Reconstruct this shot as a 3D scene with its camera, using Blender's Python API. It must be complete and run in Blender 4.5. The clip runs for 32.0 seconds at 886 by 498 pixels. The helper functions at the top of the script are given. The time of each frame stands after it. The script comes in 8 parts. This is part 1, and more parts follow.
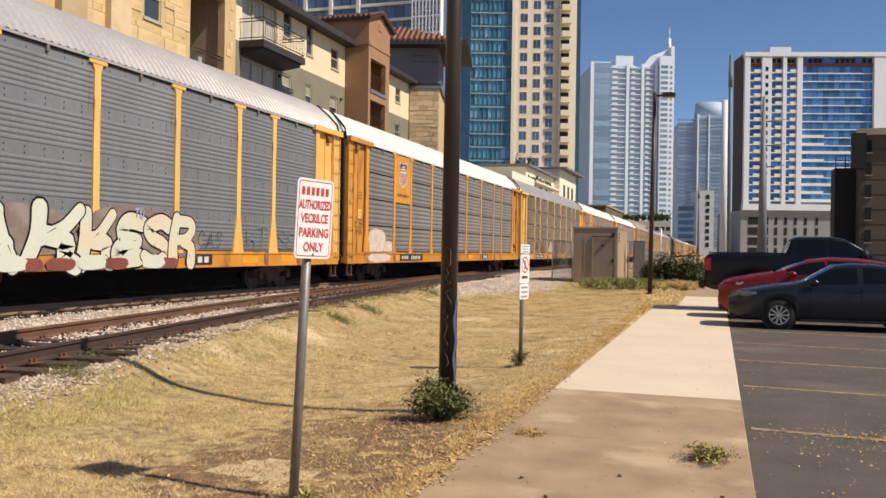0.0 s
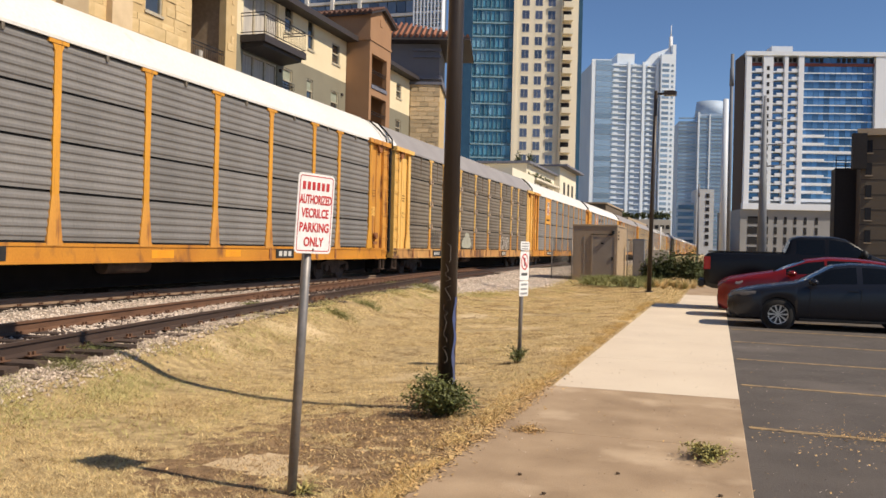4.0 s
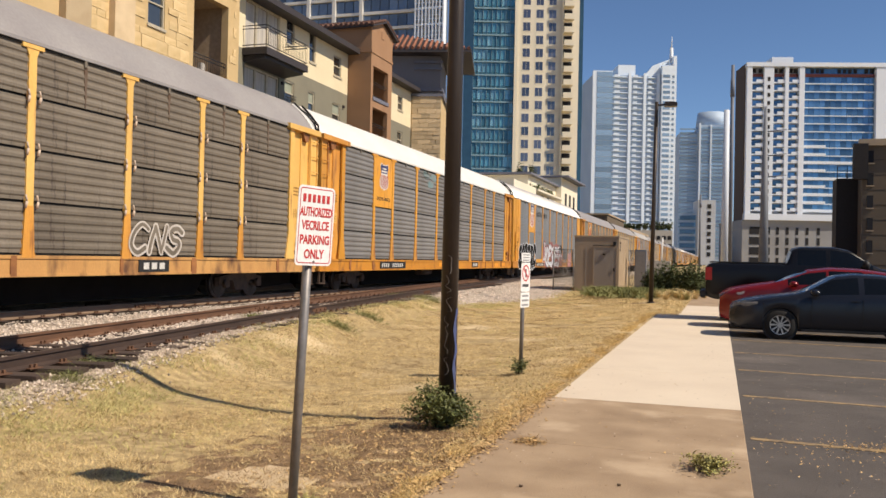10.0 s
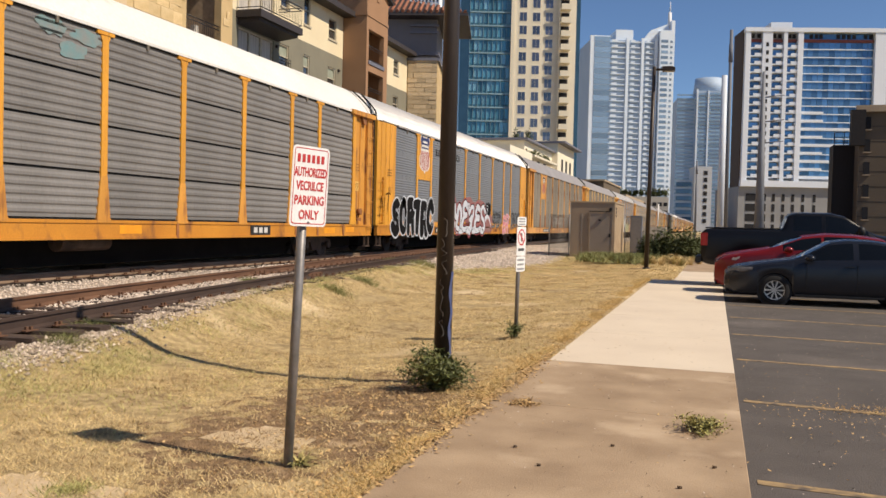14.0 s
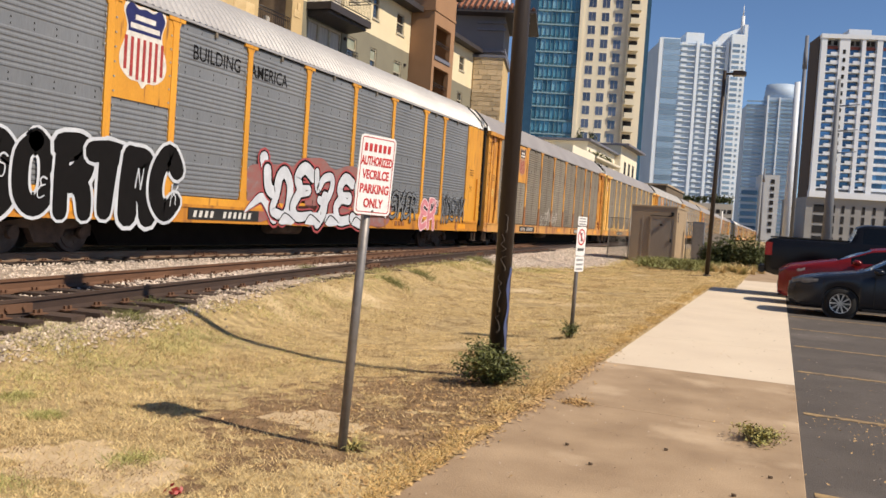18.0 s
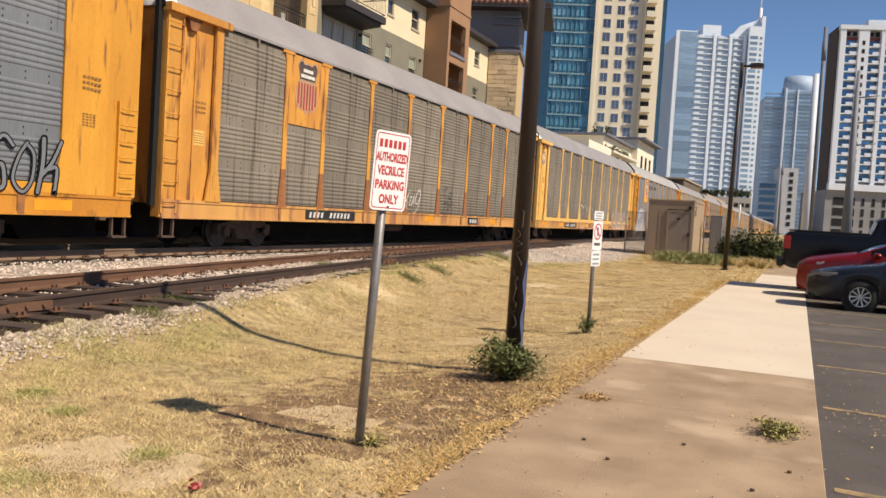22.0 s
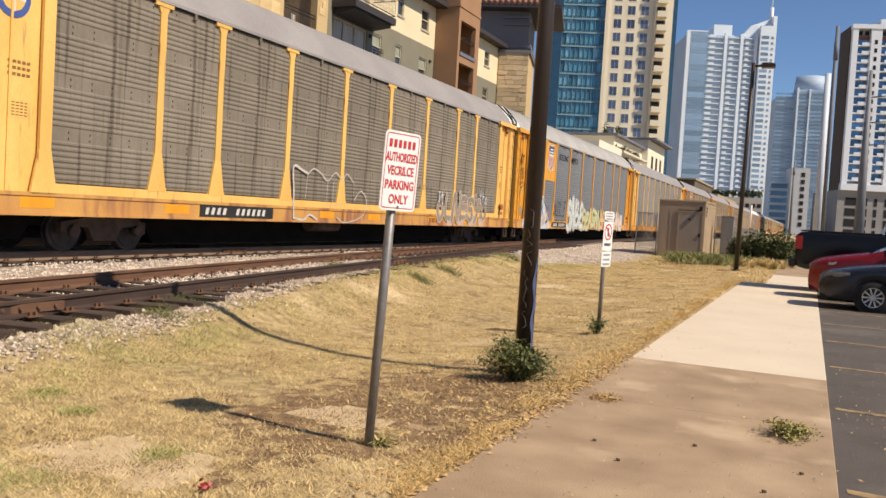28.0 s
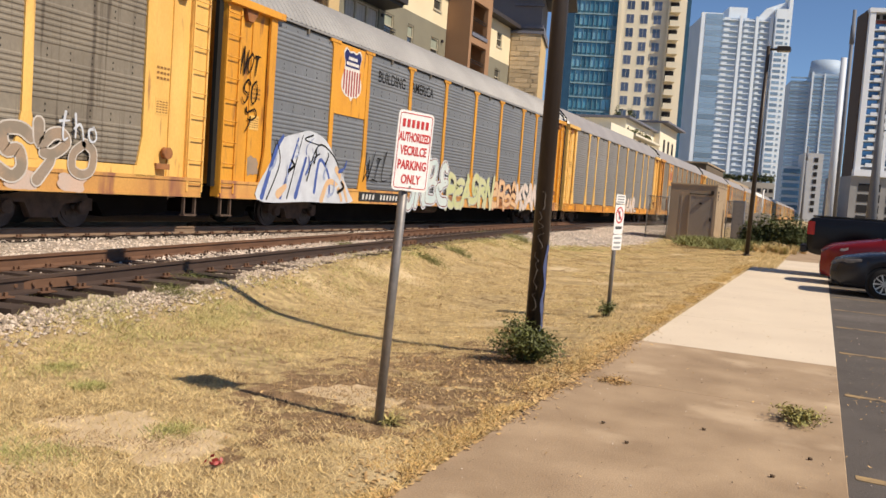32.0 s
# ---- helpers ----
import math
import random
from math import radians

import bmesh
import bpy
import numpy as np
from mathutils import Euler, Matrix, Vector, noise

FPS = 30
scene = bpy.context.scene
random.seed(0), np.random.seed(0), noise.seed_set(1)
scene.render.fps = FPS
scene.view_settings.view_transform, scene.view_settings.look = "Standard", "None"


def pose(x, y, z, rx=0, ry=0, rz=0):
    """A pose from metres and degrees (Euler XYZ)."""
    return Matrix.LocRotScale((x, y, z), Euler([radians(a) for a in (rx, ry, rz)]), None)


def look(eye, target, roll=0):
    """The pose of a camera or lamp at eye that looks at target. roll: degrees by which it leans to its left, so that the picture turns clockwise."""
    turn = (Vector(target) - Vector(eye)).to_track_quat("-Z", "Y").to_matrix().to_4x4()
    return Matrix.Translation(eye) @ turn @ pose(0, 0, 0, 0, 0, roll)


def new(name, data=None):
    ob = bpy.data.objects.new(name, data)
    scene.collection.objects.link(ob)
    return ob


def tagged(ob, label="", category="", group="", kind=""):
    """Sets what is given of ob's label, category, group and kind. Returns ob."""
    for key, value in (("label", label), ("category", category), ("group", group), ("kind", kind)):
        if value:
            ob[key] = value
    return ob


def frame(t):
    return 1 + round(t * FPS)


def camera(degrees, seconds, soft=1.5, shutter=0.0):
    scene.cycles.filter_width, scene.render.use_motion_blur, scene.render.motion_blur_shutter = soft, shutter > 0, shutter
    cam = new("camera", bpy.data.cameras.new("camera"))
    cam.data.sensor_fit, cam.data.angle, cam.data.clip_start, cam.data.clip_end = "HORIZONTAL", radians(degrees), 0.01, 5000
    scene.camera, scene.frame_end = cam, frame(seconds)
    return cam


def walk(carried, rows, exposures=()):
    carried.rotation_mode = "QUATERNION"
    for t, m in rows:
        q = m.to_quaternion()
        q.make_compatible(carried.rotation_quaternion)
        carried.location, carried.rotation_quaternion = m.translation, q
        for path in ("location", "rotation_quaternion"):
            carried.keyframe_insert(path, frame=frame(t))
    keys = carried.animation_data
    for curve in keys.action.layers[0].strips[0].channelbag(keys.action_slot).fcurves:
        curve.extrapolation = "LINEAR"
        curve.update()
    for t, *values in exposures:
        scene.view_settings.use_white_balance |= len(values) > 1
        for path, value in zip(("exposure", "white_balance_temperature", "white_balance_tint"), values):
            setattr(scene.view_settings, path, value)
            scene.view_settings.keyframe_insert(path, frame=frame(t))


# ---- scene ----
cam = camera(55.0, 32.0, soft=1.55)

# seconds, eye x y z, yaw to the left, pitch up, roll
PATH = [
    (0, -0.001, 0.004, 1.604, 17.92, 0.08, 0.87),
    (0.5, -0.000, 0.005, 1.603, 17.78, 0.04, 0.79),
    (1, -0.001, 0.005, 1.602, 17.69, 0.06, 0.61),
    (1.5, -0.001, 0.004, 1.601, 17.68, -0.02, 0.58),
    (2, -0.003, 0.001, 1.601, 17.61, -0.17, 0.76),
    (2.5, -0.006, 0.002, 1.602, 17.59, -0.27, 0.90),
    (3, -0.008, 0.005, 1.603, 17.71, -0.30, 1.22),
    (3.5, -0.010, 0.007, 1.603, 17.88, -0.16, 1.40),
    (5.5, 0.002, 0.006, 1.598, 17.85, -0.19, 1.37),
    (6, 0.002, 0.007, 1.598, 17.77, -0.19, 1.41),
    (6.5, 0.002, 0.007, 1.598, 17.67, -0.14, 1.39),
    (7, 0.003, 0.006, 1.598, 17.65, -0.11, 1.27),
    (7.5, 0.006, 0.004, 1.599, 17.69, 0.01, 1.15),
    (8, 0.007, 0.005, 1.599, 17.67, 0.13, 1.11),
    (8.5, 0.007, 0.005, 1.600, 17.68, 0.20, 1.05),
    (9, 0.007, 0.003, 1.601, 17.72, 0.20, 1.03),
    (9.5, 0.006, -0.000, 1.603, 17.80, 0.28, 1.09),
    (10, 0.007, -0.003, 1.605, 18.02, 0.60, 1.24),
    (10.5, 0.011, -0.005, 1.605, 18.22, 0.87, 1.25),
    (11, 0.019, -0.005, 1.602, 18.38, 0.94, 1.18),
    (11.5, 0.026, -0.002, 1.599, 18.30, 0.64, 1.05),
    (12, 0.028, 0.004, 1.595, 17.26, -0.04, 0.25),
    (12.5, 0.025, 0.009, 1.591, 16.63, -0.64, 0.77),
    (13, 0.019, 0.013, 1.587, 16.89, -0.85, 0.92),
    (13.5, 0.011, 0.017, 1.583, 17.14, -1.21, 1.54),
    (14, 0.004, 0.019, 1.574, 17.69, -1.68, 1.38),
    (14.5, -0.001, 0.013, 1.560, 18.53, -1.73, 2.14),
    (15, -0.005, 0.004, 1.548, 19.97, -1.73, 3.42),
    (15.5, -0.010, -0.001, 1.541, 20.43, -2.29, 4.02),
    (17.5, -0.011, -0.020, 1.547, 21.37, -1.96, 3.81),
    (18, -0.009, -0.021, 1.547, 21.51, -2.06, 3.86),
    (18.5, -0.007, -0.021, 1.546, 21.67, -2.18, 3.74),
    (19, -0.007, -0.020, 1.544, 21.82, -2.31, 3.66),
    (19.5, -0.007, -0.020, 1.544, 21.92, -2.33, 3.68),
    (20, -0.007, -0.019, 1.545, 22.08, -2.33, 3.58),
    (20.5, -0.006, -0.020, 1.546, 22.23, -2.33, 3.60),
    (21, -0.006, -0.021, 1.546, 22.32, -2.45, 3.58),
    (21.5, -0.006, -0.021, 1.546, 22.49, -2.40, 3.54),
    (22, -0.004, -0.021, 1.546, 22.59, -2.43, 3.48),
    (22.5, -0.000, -0.022, 1.546, 22.71, -2.44, 3.38),
    (23, 0.002, -0.023, 1.546, 22.73, -2.51, 3.33),
    (23.5, 0.001, -0.022, 1.546, 22.73, -2.56, 3.33),
    (24, -0.003, -0.021, 1.549, 22.80, -2.64, 3.31),
    (24.5, -0.006, -0.024, 1.556, 22.90, -2.45, 3.27),
    (25, -0.008, -0.028, 1.564, 23.29, -1.80, 2.98),
    (25.5, -0.010, -0.031, 1.571, 24.05, -1.04, 2.87),
    (27.5, 0.000, -0.016, 1.545, 23.71, -2.08, 3.26),
    (28, -0.005, -0.012, 1.542, 23.27, -2.42, 3.43),
    (28.5, -0.009, -0.008, 1.538, 23.18, -2.68, 3.57),
    (29, -0.012, -0.007, 1.538, 23.11, -2.94, 3.82),
    (29.5, -0.016, -0.007, 1.539, 23.19, -2.98, 3.87),
    (30, -0.020, -0.007, 1.540, 23.76, -2.65, 3.81),
    (30.5, -0.021, -0.008, 1.538, 24.17, -2.72, 3.89),
    (31, -0.021, -0.009, 1.537, 24.18, -2.99, 4.10),
    (31.5, -0.020, -0.013, 1.538, 23.95, -3.45, 4.09),
    (32, -0.019, -0.016, 1.539, 23.82, -3.73, 4.13),
]
walk(cam, [(t, pose(x, y, z, 90 + pitch, 0, yaw) @ pose(0, 0, 0, 0, 0, roll)) for t, x, y, z, yaw, pitch, roll in PATH], ((0, 0.18), (12, 0.18), (14, 0.13), (15.5, 0.1), (17.5, 0.2), (25, 0.24), (32, 0.2)))

# ---- light ----
world = bpy.data.worlds.new("sky")
scene.world = world
world.use_nodes = True
sky = world.node_tree.nodes.new("ShaderNodeTexSky")
sky.sky_type, sky.sun_disc = "NISHITA", False
sky.sun_elevation, sky.sun_rotation = radians(46.2), radians(98.5)
sky.altitude, sky.air_density, sky.dust_density, sky.ozone_density = 1800, 0.9, 0.05, 5.0
world.node_tree.links.new(sky.outputs[0], world.node_tree.nodes["Background"].inputs[0])
world.node_tree.nodes["Background"].inputs[1].default_value = 0.097
sun = new("sun", bpy.data.lights.new("sun", "SUN"))
sun.data.energy, sun.data.angle, sun.data.color = 5.0, radians(0.5), (0.985, 0.855, 0.68)
sun.matrix_basis = look((40, -1.0, 42.2), (0, 5, 0))


# ---- materials ----
def mat(name, c1, c2=None, scale=6.0, rough=0.7, metal=0.0, bump=0.0, stretch=(1, 1, 1), fine=40.0, vary=0.0,
        stain=None, stain_scale=1.2, stain_at=0.55, stain_stretch=(1, 1, 1), island=0.0, spec=0.4):
    """A surface of two colours mixed by noise, with fine grain, an optional stain colour and relief."""
    m = bpy.data.materials.new(name)
    m.use_nodes = True
    nt, ln = m.node_tree.nodes, m.node_tree.links
    b = nt["Principled BSDF"]
    b.inputs["Roughness"].default_value, b.inputs["Metallic"].default_value = rough, metal
    b.inputs["Specular IOR Level"].default_value = spec
    c2 = c2 or tuple(v * 0.75 for v in c1)
    tc = nt.new("ShaderNodeTexCoord")

    def noise_at(s, st, detail=5.0):
        mp = nt.new("ShaderNodeMapping")
        mp.inputs["Scale"].default_value = st
        ln.new(tc.outputs["Object"], mp.inputs["Vector"])
        n = nt.new("ShaderNodeTexNoise")
        n.inputs["Scale"].default_value, n.inputs["Detail"].default_value = s, detail
        ln.new(mp.outputs[0], n.inputs["Vector"])
        return n.outputs["Fac"]

    def ramp(fac, lo, hi):
        r = nt.new("ShaderNodeMapRange")
        r.inputs["From Min"].default_value, r.inputs["From Max"].default_value = lo, hi
        ln.new(fac, r.inputs["Value"])
        return r.outputs[0]

    def mix(fac, a, c, kind="MIX"):
        x = nt.new("ShaderNodeMix")
        x.data_type, x.blend_type = "RGBA", kind
        for s, v in ((x.inputs["Factor"], fac), (x.inputs["A"], a), (x.inputs["B"], c)):
            if hasattr(v, "links"):
                ln.new(v, s)
            else:
                s.default_value = v if isinstance(v, float) else (*v, 1)
        return x.outputs["Result"]

    col = mix(ramp(noise_at(scale, stretch), 0.3, 0.7), c1, c2)
    grain = ramp(noise_at(fine, stretch, 3.0), 0.25, 0.75)
    col = mix(0.22, col, mix(grain, (0.25, 0.25, 0.25), (1.0, 1.0, 1.0)), "MULTIPLY")
    if stain:
        col = mix(ramp(noise_at(stain_scale, stain_stretch, 6.0), stain_at, stain_at + 0.14), col, stain)
    if vary or island:
        src = nt.new("ShaderNodeObjectInfo").outputs["Random"] if vary else nt.new("ShaderNodeNewGeometry").outputs["Random Per Island"]
        h = nt.new("ShaderNodeHueSaturation")
        r = nt.new("ShaderNodeMapRange")
        r.inputs["To Min"].default_value, r.inputs["To Max"].default_value = 1 - (vary or island), 1 + (vary or island)
        ln.new(src, r.inputs["Value"])
        ln.new(r.outputs[0], h.inputs["Value"])
        ln.new(col, h.inputs["Color"])
        col = h.outputs[0]
    ln.new(col, b.inputs["Base Color"])
    if bump:
        bp = nt.new("ShaderNodeBump")
        bp.inputs["Strength"].default_value, bp.inputs["Distance"].default_value = bump, 0.02
        ln.new(noise_at(fine, stretch, 6.0), bp.inputs["Height"])
        ln.new(bp.outputs[0], b.inputs["Normal"])
    return m


def glass(name, tint=(0.03, 0.05, 0.06), rough=0.06, vary=0.0):
    """Dark reflecting window glass over an unlit room."""
    m = mat(name, tint, tuple(v * 0.8 for v in tint), 0.7, rough, 0.0, 0.0, vary=vary, spec=0.9)
    m.node_tree.nodes["Principled BSDF"].inputs["IOR"].default_value = 1.7
    return m


M = {}
M["yellow"] = mat("yellow_paint", (0.74, 0.355, 0.042), (0.61, 0.27, 0.032), 1.3, 0.5, bump=0.1, stretch=(1, 1, 0.3), stain=(0.24, 0.10, 0.035), stain_scale=2.6, stain_at=0.59, stain_stretch=(1, 2.5, 0.35), vary=0.1)
M["yellow_pale"] = mat("pale_yellow_paint", (0.84, 0.53, 0.16), (0.75, 0.43, 0.11), 1.5, 0.5, bump=0.1, stretch=(1, 1, 0.3), stain=(0.30, 0.14, 0.06), stain_scale=2.4, stain_at=0.62, stain_stretch=(1, 2.5, 0.35), vary=0.08)
M["yellow_rust"] = mat("rusty_yellow_paint", (0.70, 0.34, 0.06), (0.54, 0.235, 0.045), 1.6, 0.6, bump=0.15, stretch=(1, 1, 0.3), stain=(0.20, 0.08, 0.035), stain_scale=2.4, stain_at=0.54, stain_stretch=(1, 2.2, 0.35), vary=0.1)
M["rust"] = mat("rusty_post_foot", (0.36, 0.15, 0.05), (0.22, 0.09, 0.04), 5, 0.8, bump=0.3, vary=0.12)
M["rust_dark"] = mat("dark_rust_streak", (0.11, 0.06, 0.035), (0.16, 0.12, 0.09), 6, 0.85, bump=0.2)
M["panel_grey"] = mat("grey_galvanised_sheet", (0.265, 0.25, 0.235), (0.20, 0.188, 0.176), 0.8, 0.55, 0.15, 0.1, stretch=(1, 1, 0.25), fine=26, stain=(0.10, 0.085, 0.07), stain_scale=3.0, stain_at=0.62, stain_stretch=(1, 3.0, 0.2), vary=0.1)
M["panel_blue"] = mat("bluish_galvanised_sheet", (0.235, 0.245, 0.26), (0.18, 0.19, 0.205), 0.7, 0.5, 0.2, 0.1, stretch=(1, 1, 0.25), fine=26, stain=(0.11, 0.105, 0.10), stain_scale=3.0, stain_at=0.66, stain_stretch=(1, 3.0, 0.2), vary=0.06)
M["panel_brown"] = mat("weathered_brown_sheet", (0.25, 0.215, 0.168), (0.15, 0.127, 0.098), 0.9, 0.7, 0.1, 0.15, stretch=(1, 0.6, 0.5), fine=26, stain=(0.105, 0.085, 0.065), stain_scale=2.2, stain_at=0.53, stain_stretch=(1, 4.0, 0.14), vary=0.15)
M["panel_dark"] = mat("sooty_grey_sheet", (0.25, 0.212, 0.165), (0.15, 0.123, 0.094), 0.8, 0.65, 0.1, 0.15, stretch=(1, 0.5, 0.6), fine=26, stain=(0.065, 0.05, 0.04), stain_scale=2.4, stain_at=0.58, stain_stretch=(1, 3.0, 0.2), vary=0.1)
M["patch"] = mat("bright_orange_paint", (0.86, 0.36, 0.02), (0.76, 0.30, 0.02), 2.0, 0.5, stain=(0.50, 0.22, 0.04), stain_scale=4.0, stain_at=0.6)
M["dot"] = mat("dark_vent_hole", (0.03, 0.026, 0.022), rough=0.9)
M["roof_white"] = mat("white_roof_paint", (0.80, 0.78, 0.74), (0.72, 0.69, 0.64), 0.5, 0.5, fine=12, stain=(0.52, 0.47, 0.40), stain_scale=0.9, stain_at=0.66)
M["roof_grey"] = mat("grey_roof_sheet", (0.40, 0.37, 0.35), (0.33, 0.30, 0.29), 0.6, 0.5, 0.2, fine=14, stain=(0.26, 0.22, 0.2), stain_scale=1.0, stain_at=0.64)
M["roof_ribbed"] = mat("galvanised_roof_rib", (0.48, 0.465, 0.46), (0.40, 0.385, 0.385), 0.6, 0.45, 0.2, fine=14)
M["roof_ribbed_dull"] = mat("dull_galvanised_roof_rib", (0.34, 0.33, 0.325), (0.27, 0.262, 0.26), 0.6, 0.55, 0.1, fine=14)
M["seam"] = mat("black_seam", (0.012, 0.011, 0.01), rough=0.9)
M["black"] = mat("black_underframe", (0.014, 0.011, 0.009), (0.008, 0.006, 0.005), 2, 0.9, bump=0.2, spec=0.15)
M["truck"] = mat("brown_cast_steel", (0.13, 0.085, 0.06), (0.06, 0.04, 0.03), 4, 0.85, bump=0.3)
M["wheel"] = mat("worn_wheel_steel", (0.11, 0.09, 0.08), (0.06, 0.045, 0.04), 4, 0.5, 0.5)
M["plate"] = mat("black_stencil_plate", (0.02, 0.02, 0.02), (0.035, 0.033, 0.03), 3, 0.6)
M["mark_white"] = mat("white_stencil", (0.72, 0.70, 0.66), rough=0.7)
M["mark_dark"] = mat("dark_stencil", (0.05, 0.04, 0.03), rough=0.8)
M["shield_blue"] = mat("navy_enamel", (0.028, 0.03, 0.13), rough=0.4)
M["shield_blue_old"] = mat("faded_dark_enamel", (0.06, 0.045, 0.05), (0.12, 0.08, 0.06), 8, 0.7)
M["shield_red"] = mat("red_enamel", (0.42, 0.05, 0.045), rough=0.5)
M["shield_white"] = mat("white_enamel", (0.80, 0.76, 0.70), rough=0.5)
M["g_white"] = mat("white_spray_paint", (0.63, 0.66, 0.71), (0.50, 0.52, 0.57), 2.5, 0.6)
M["g_mint"] = mat("pale_mint_spray_paint", (0.56, 0.62, 0.52), (0.66, 0.66, 0.56), 1.2, 0.6)
M["g_black"] = mat("black_spray_paint", (0.008, 0.007, 0.007), rough=0.8, spec=0.15)
M["g_red"] = mat("red_spray_paint", (0.30, 0.105, 0.095), (0.25, 0.15, 0.14), 2.4, 0.65, stretch=(1, 1, 2.5), stain=(0.22, 0.20, 0.20), stain_scale=3.0, stain_at=0.60)
M["g_brick"] = mat("dull_red_spray_paint", (0.26, 0.075, 0.055), (0.18, 0.055, 0.045), 2.0, 0.6)
M["g_pink"] = mat("pink_spray_paint", (0.70, 0.26, 0.30), rough=0.6)
M["g_blue_dull"] = mat("dull_blue_spray_paint", (0.06, 0.085, 0.22), (0.09, 0.1, 0.17), 6, 0.6)
M["g_blue"] = mat("blue_spray_paint", (0.07, 0.12, 0.38), rough=0.6)
M["g_teal"] = mat("faded_teal_spray_paint", (0.12, 0.26, 0.27), (0.19, 0.21, 0.2), 4, 0.6)
M["g_tan"] = mat("tan_spray_paint", (0.50, 0.30, 0.17), (0.42, 0.27, 0.17), 3, 0.6)
M["g_grey"] = mat("grey_spray_paint", (0.32, 0.32, 0.29), (0.42, 0.42, 0.38), 3, 0.6)
M["rail"] = mat("rusty_rail", (0.19, 0.098, 0.055), (0.12, 0.062, 0.037), 5, 0.75, 0.1, 0.2, stretch=(1, 0.3, 1))
M["rail_tan"] = mat("pale_tan_rail", (0.29, 0.20, 0.135), (0.20, 0.13, 0.085), 5, 0.75, 0.1, 0.2, stretch=(1, 0.3, 1))
M["rail_dark"] = mat("dark_oily_rail", (0.085, 0.055, 0.042), (0.055, 0.036, 0.029), 5, 0.6, 0.1, 0.2, stretch=(1, 0.3, 1))
M["tie"] = mat("weathered_timber_tie", (0.085, 0.055, 0.04), (0.045, 0.03, 0.024), 3, 0.9, bump=0.5, stretch=(0.2, 1, 1), vary=0.25)
M["ballast"] = mat("pale_limestone_ballast", (0.70, 0.59, 0.49), (0.54, 0.44, 0.355), 2, 0.9, bump=0.4, island=0.32)
M["gravel_dirty"] = mat("dusty_gravel", (0.52, 0.42, 0.325), (0.30, 0.235, 0.175), 5, 0.95, bump=0.4, island=0.45)
M["ground"] = mat("dry_lawn_soil", (0.60, 0.45, 0.225), (0.27, 0.19, 0.092), 8.0, 0.95, bump=0.9, fine=70, stain=(0.64, 0.50, 0.30), stain_scale=0.6, stain_at=0.55)
M["straw"] = mat("dry_grass_blade", (0.86, 0.67, 0.345), (0.55, 0.40, 0.185), 2.6, 0.8, stain=(0.62, 0.48, 0.22), stain_scale=0.5, stain_at=0.60, island=0.30)
M["green_grass"] = mat("pale_green_grass_blade", (0.62, 0.53, 0.20), (0.46, 0.43, 0.14), 0.8, 0.8, island=0.3)
M["leaf"] = mat("bush_leaf", (0.15, 0.155, 0.045), (0.08, 0.095, 0.024), 3, 0.55, island=0.6)
M["leaf_far"] = mat("far_leaf", (0.10, 0.115, 0.038), (0.06, 0.075, 0.024), 1, 0.7, island=0.5)
M["weed"] = mat("weed_blade", (0.48, 0.38, 0.15), (0.29, 0.27, 0.09), 3, 0.8, island=0.4)
M["litter"] = mat("fallen_leaf", (0.62, 0.42, 0.19), (0.42, 0.26, 0.11), 4, 0.85, island=0.45)
M["twig"] = mat("dead_twig", (0.12, 0.08, 0.05), rough=0.9)
M["mulch"] = mat("bare_brown_soil", (0.34, 0.22, 0.115), (0.14, 0.085, 0.045), 8.0, 0.95, bump=0.9, fine=50, stain=(0.46, 0.33, 0.19), stain_scale=2.6, stain_at=0.58)
M["old_concrete"] = mat("stained_tan_concrete", (0.455, 0.33, 0.212), (0.30, 0.208, 0.128), 1.5, 0.85, bump=0.25, fine=70, stain=(0.51, 0.385, 0.26), stain_scale=1.0, stain_at=0.57)
M["new_concrete"] = mat("pale_new_concrete", (0.74, 0.63, 0.49), (0.67, 0.56, 0.435), 0.8, 0.8, bump=0.1, fine=80, stain=(0.60, 0.50, 0.385), stain_scale=0.7, stain_at=0.62)
M["joint"] = mat("dark_joint", (0.16, 0.11, 0.075), rough=0.95)
M["asphalt"] = mat("worn_asphalt", (0.122, 0.104, 0.092), (0.088, 0.075, 0.066), 1.6, 0.85, bump=0.5, fine=90, stain=(0.145, 0.124, 0.109), stain_scale=0.5, stain_at=0.56)
M["stripe"] = mat("worn_yellow_line", (0.50, 0.34, 0.15), (0.20, 0.145, 0.09), 7, 0.8, stain=(0.10, 0.08, 0.065), stain_scale=5, stain_at=0.56)
M["bronze"] = mat("dark_bronze_pole", (0.060, 0.045, 0.036), (0.038, 0.028, 0.023), 2, 0.42, 0.3, 0.08, stretch=(1, 1, 0.2))
M["scratch"] = mat("pale_scratched_paint", (0.17, 0.14, 0.115), (0.10, 0.08, 0.065), 20, 0.6)
M["galv"] = mat("galvanised_post", (0.27, 0.25, 0.24), (0.20, 0.19, 0.18), 12, 0.5, 0.45)
M["sign_white"] = mat("white_sign_face", (0.86, 0.85, 0.83), (0.82, 0.80, 0.78), 4, 0.4)
M["sign_red"] = mat("red_sign_ink", (0.62, 0.05, 0.05), rough=0.5)
M["sign_dark"] = mat("dark_sign_ink", (0.09, 0.09, 0.09), rough=0.5)
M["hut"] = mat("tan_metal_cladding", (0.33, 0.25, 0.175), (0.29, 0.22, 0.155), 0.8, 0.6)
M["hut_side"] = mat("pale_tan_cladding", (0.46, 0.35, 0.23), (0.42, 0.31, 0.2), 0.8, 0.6)
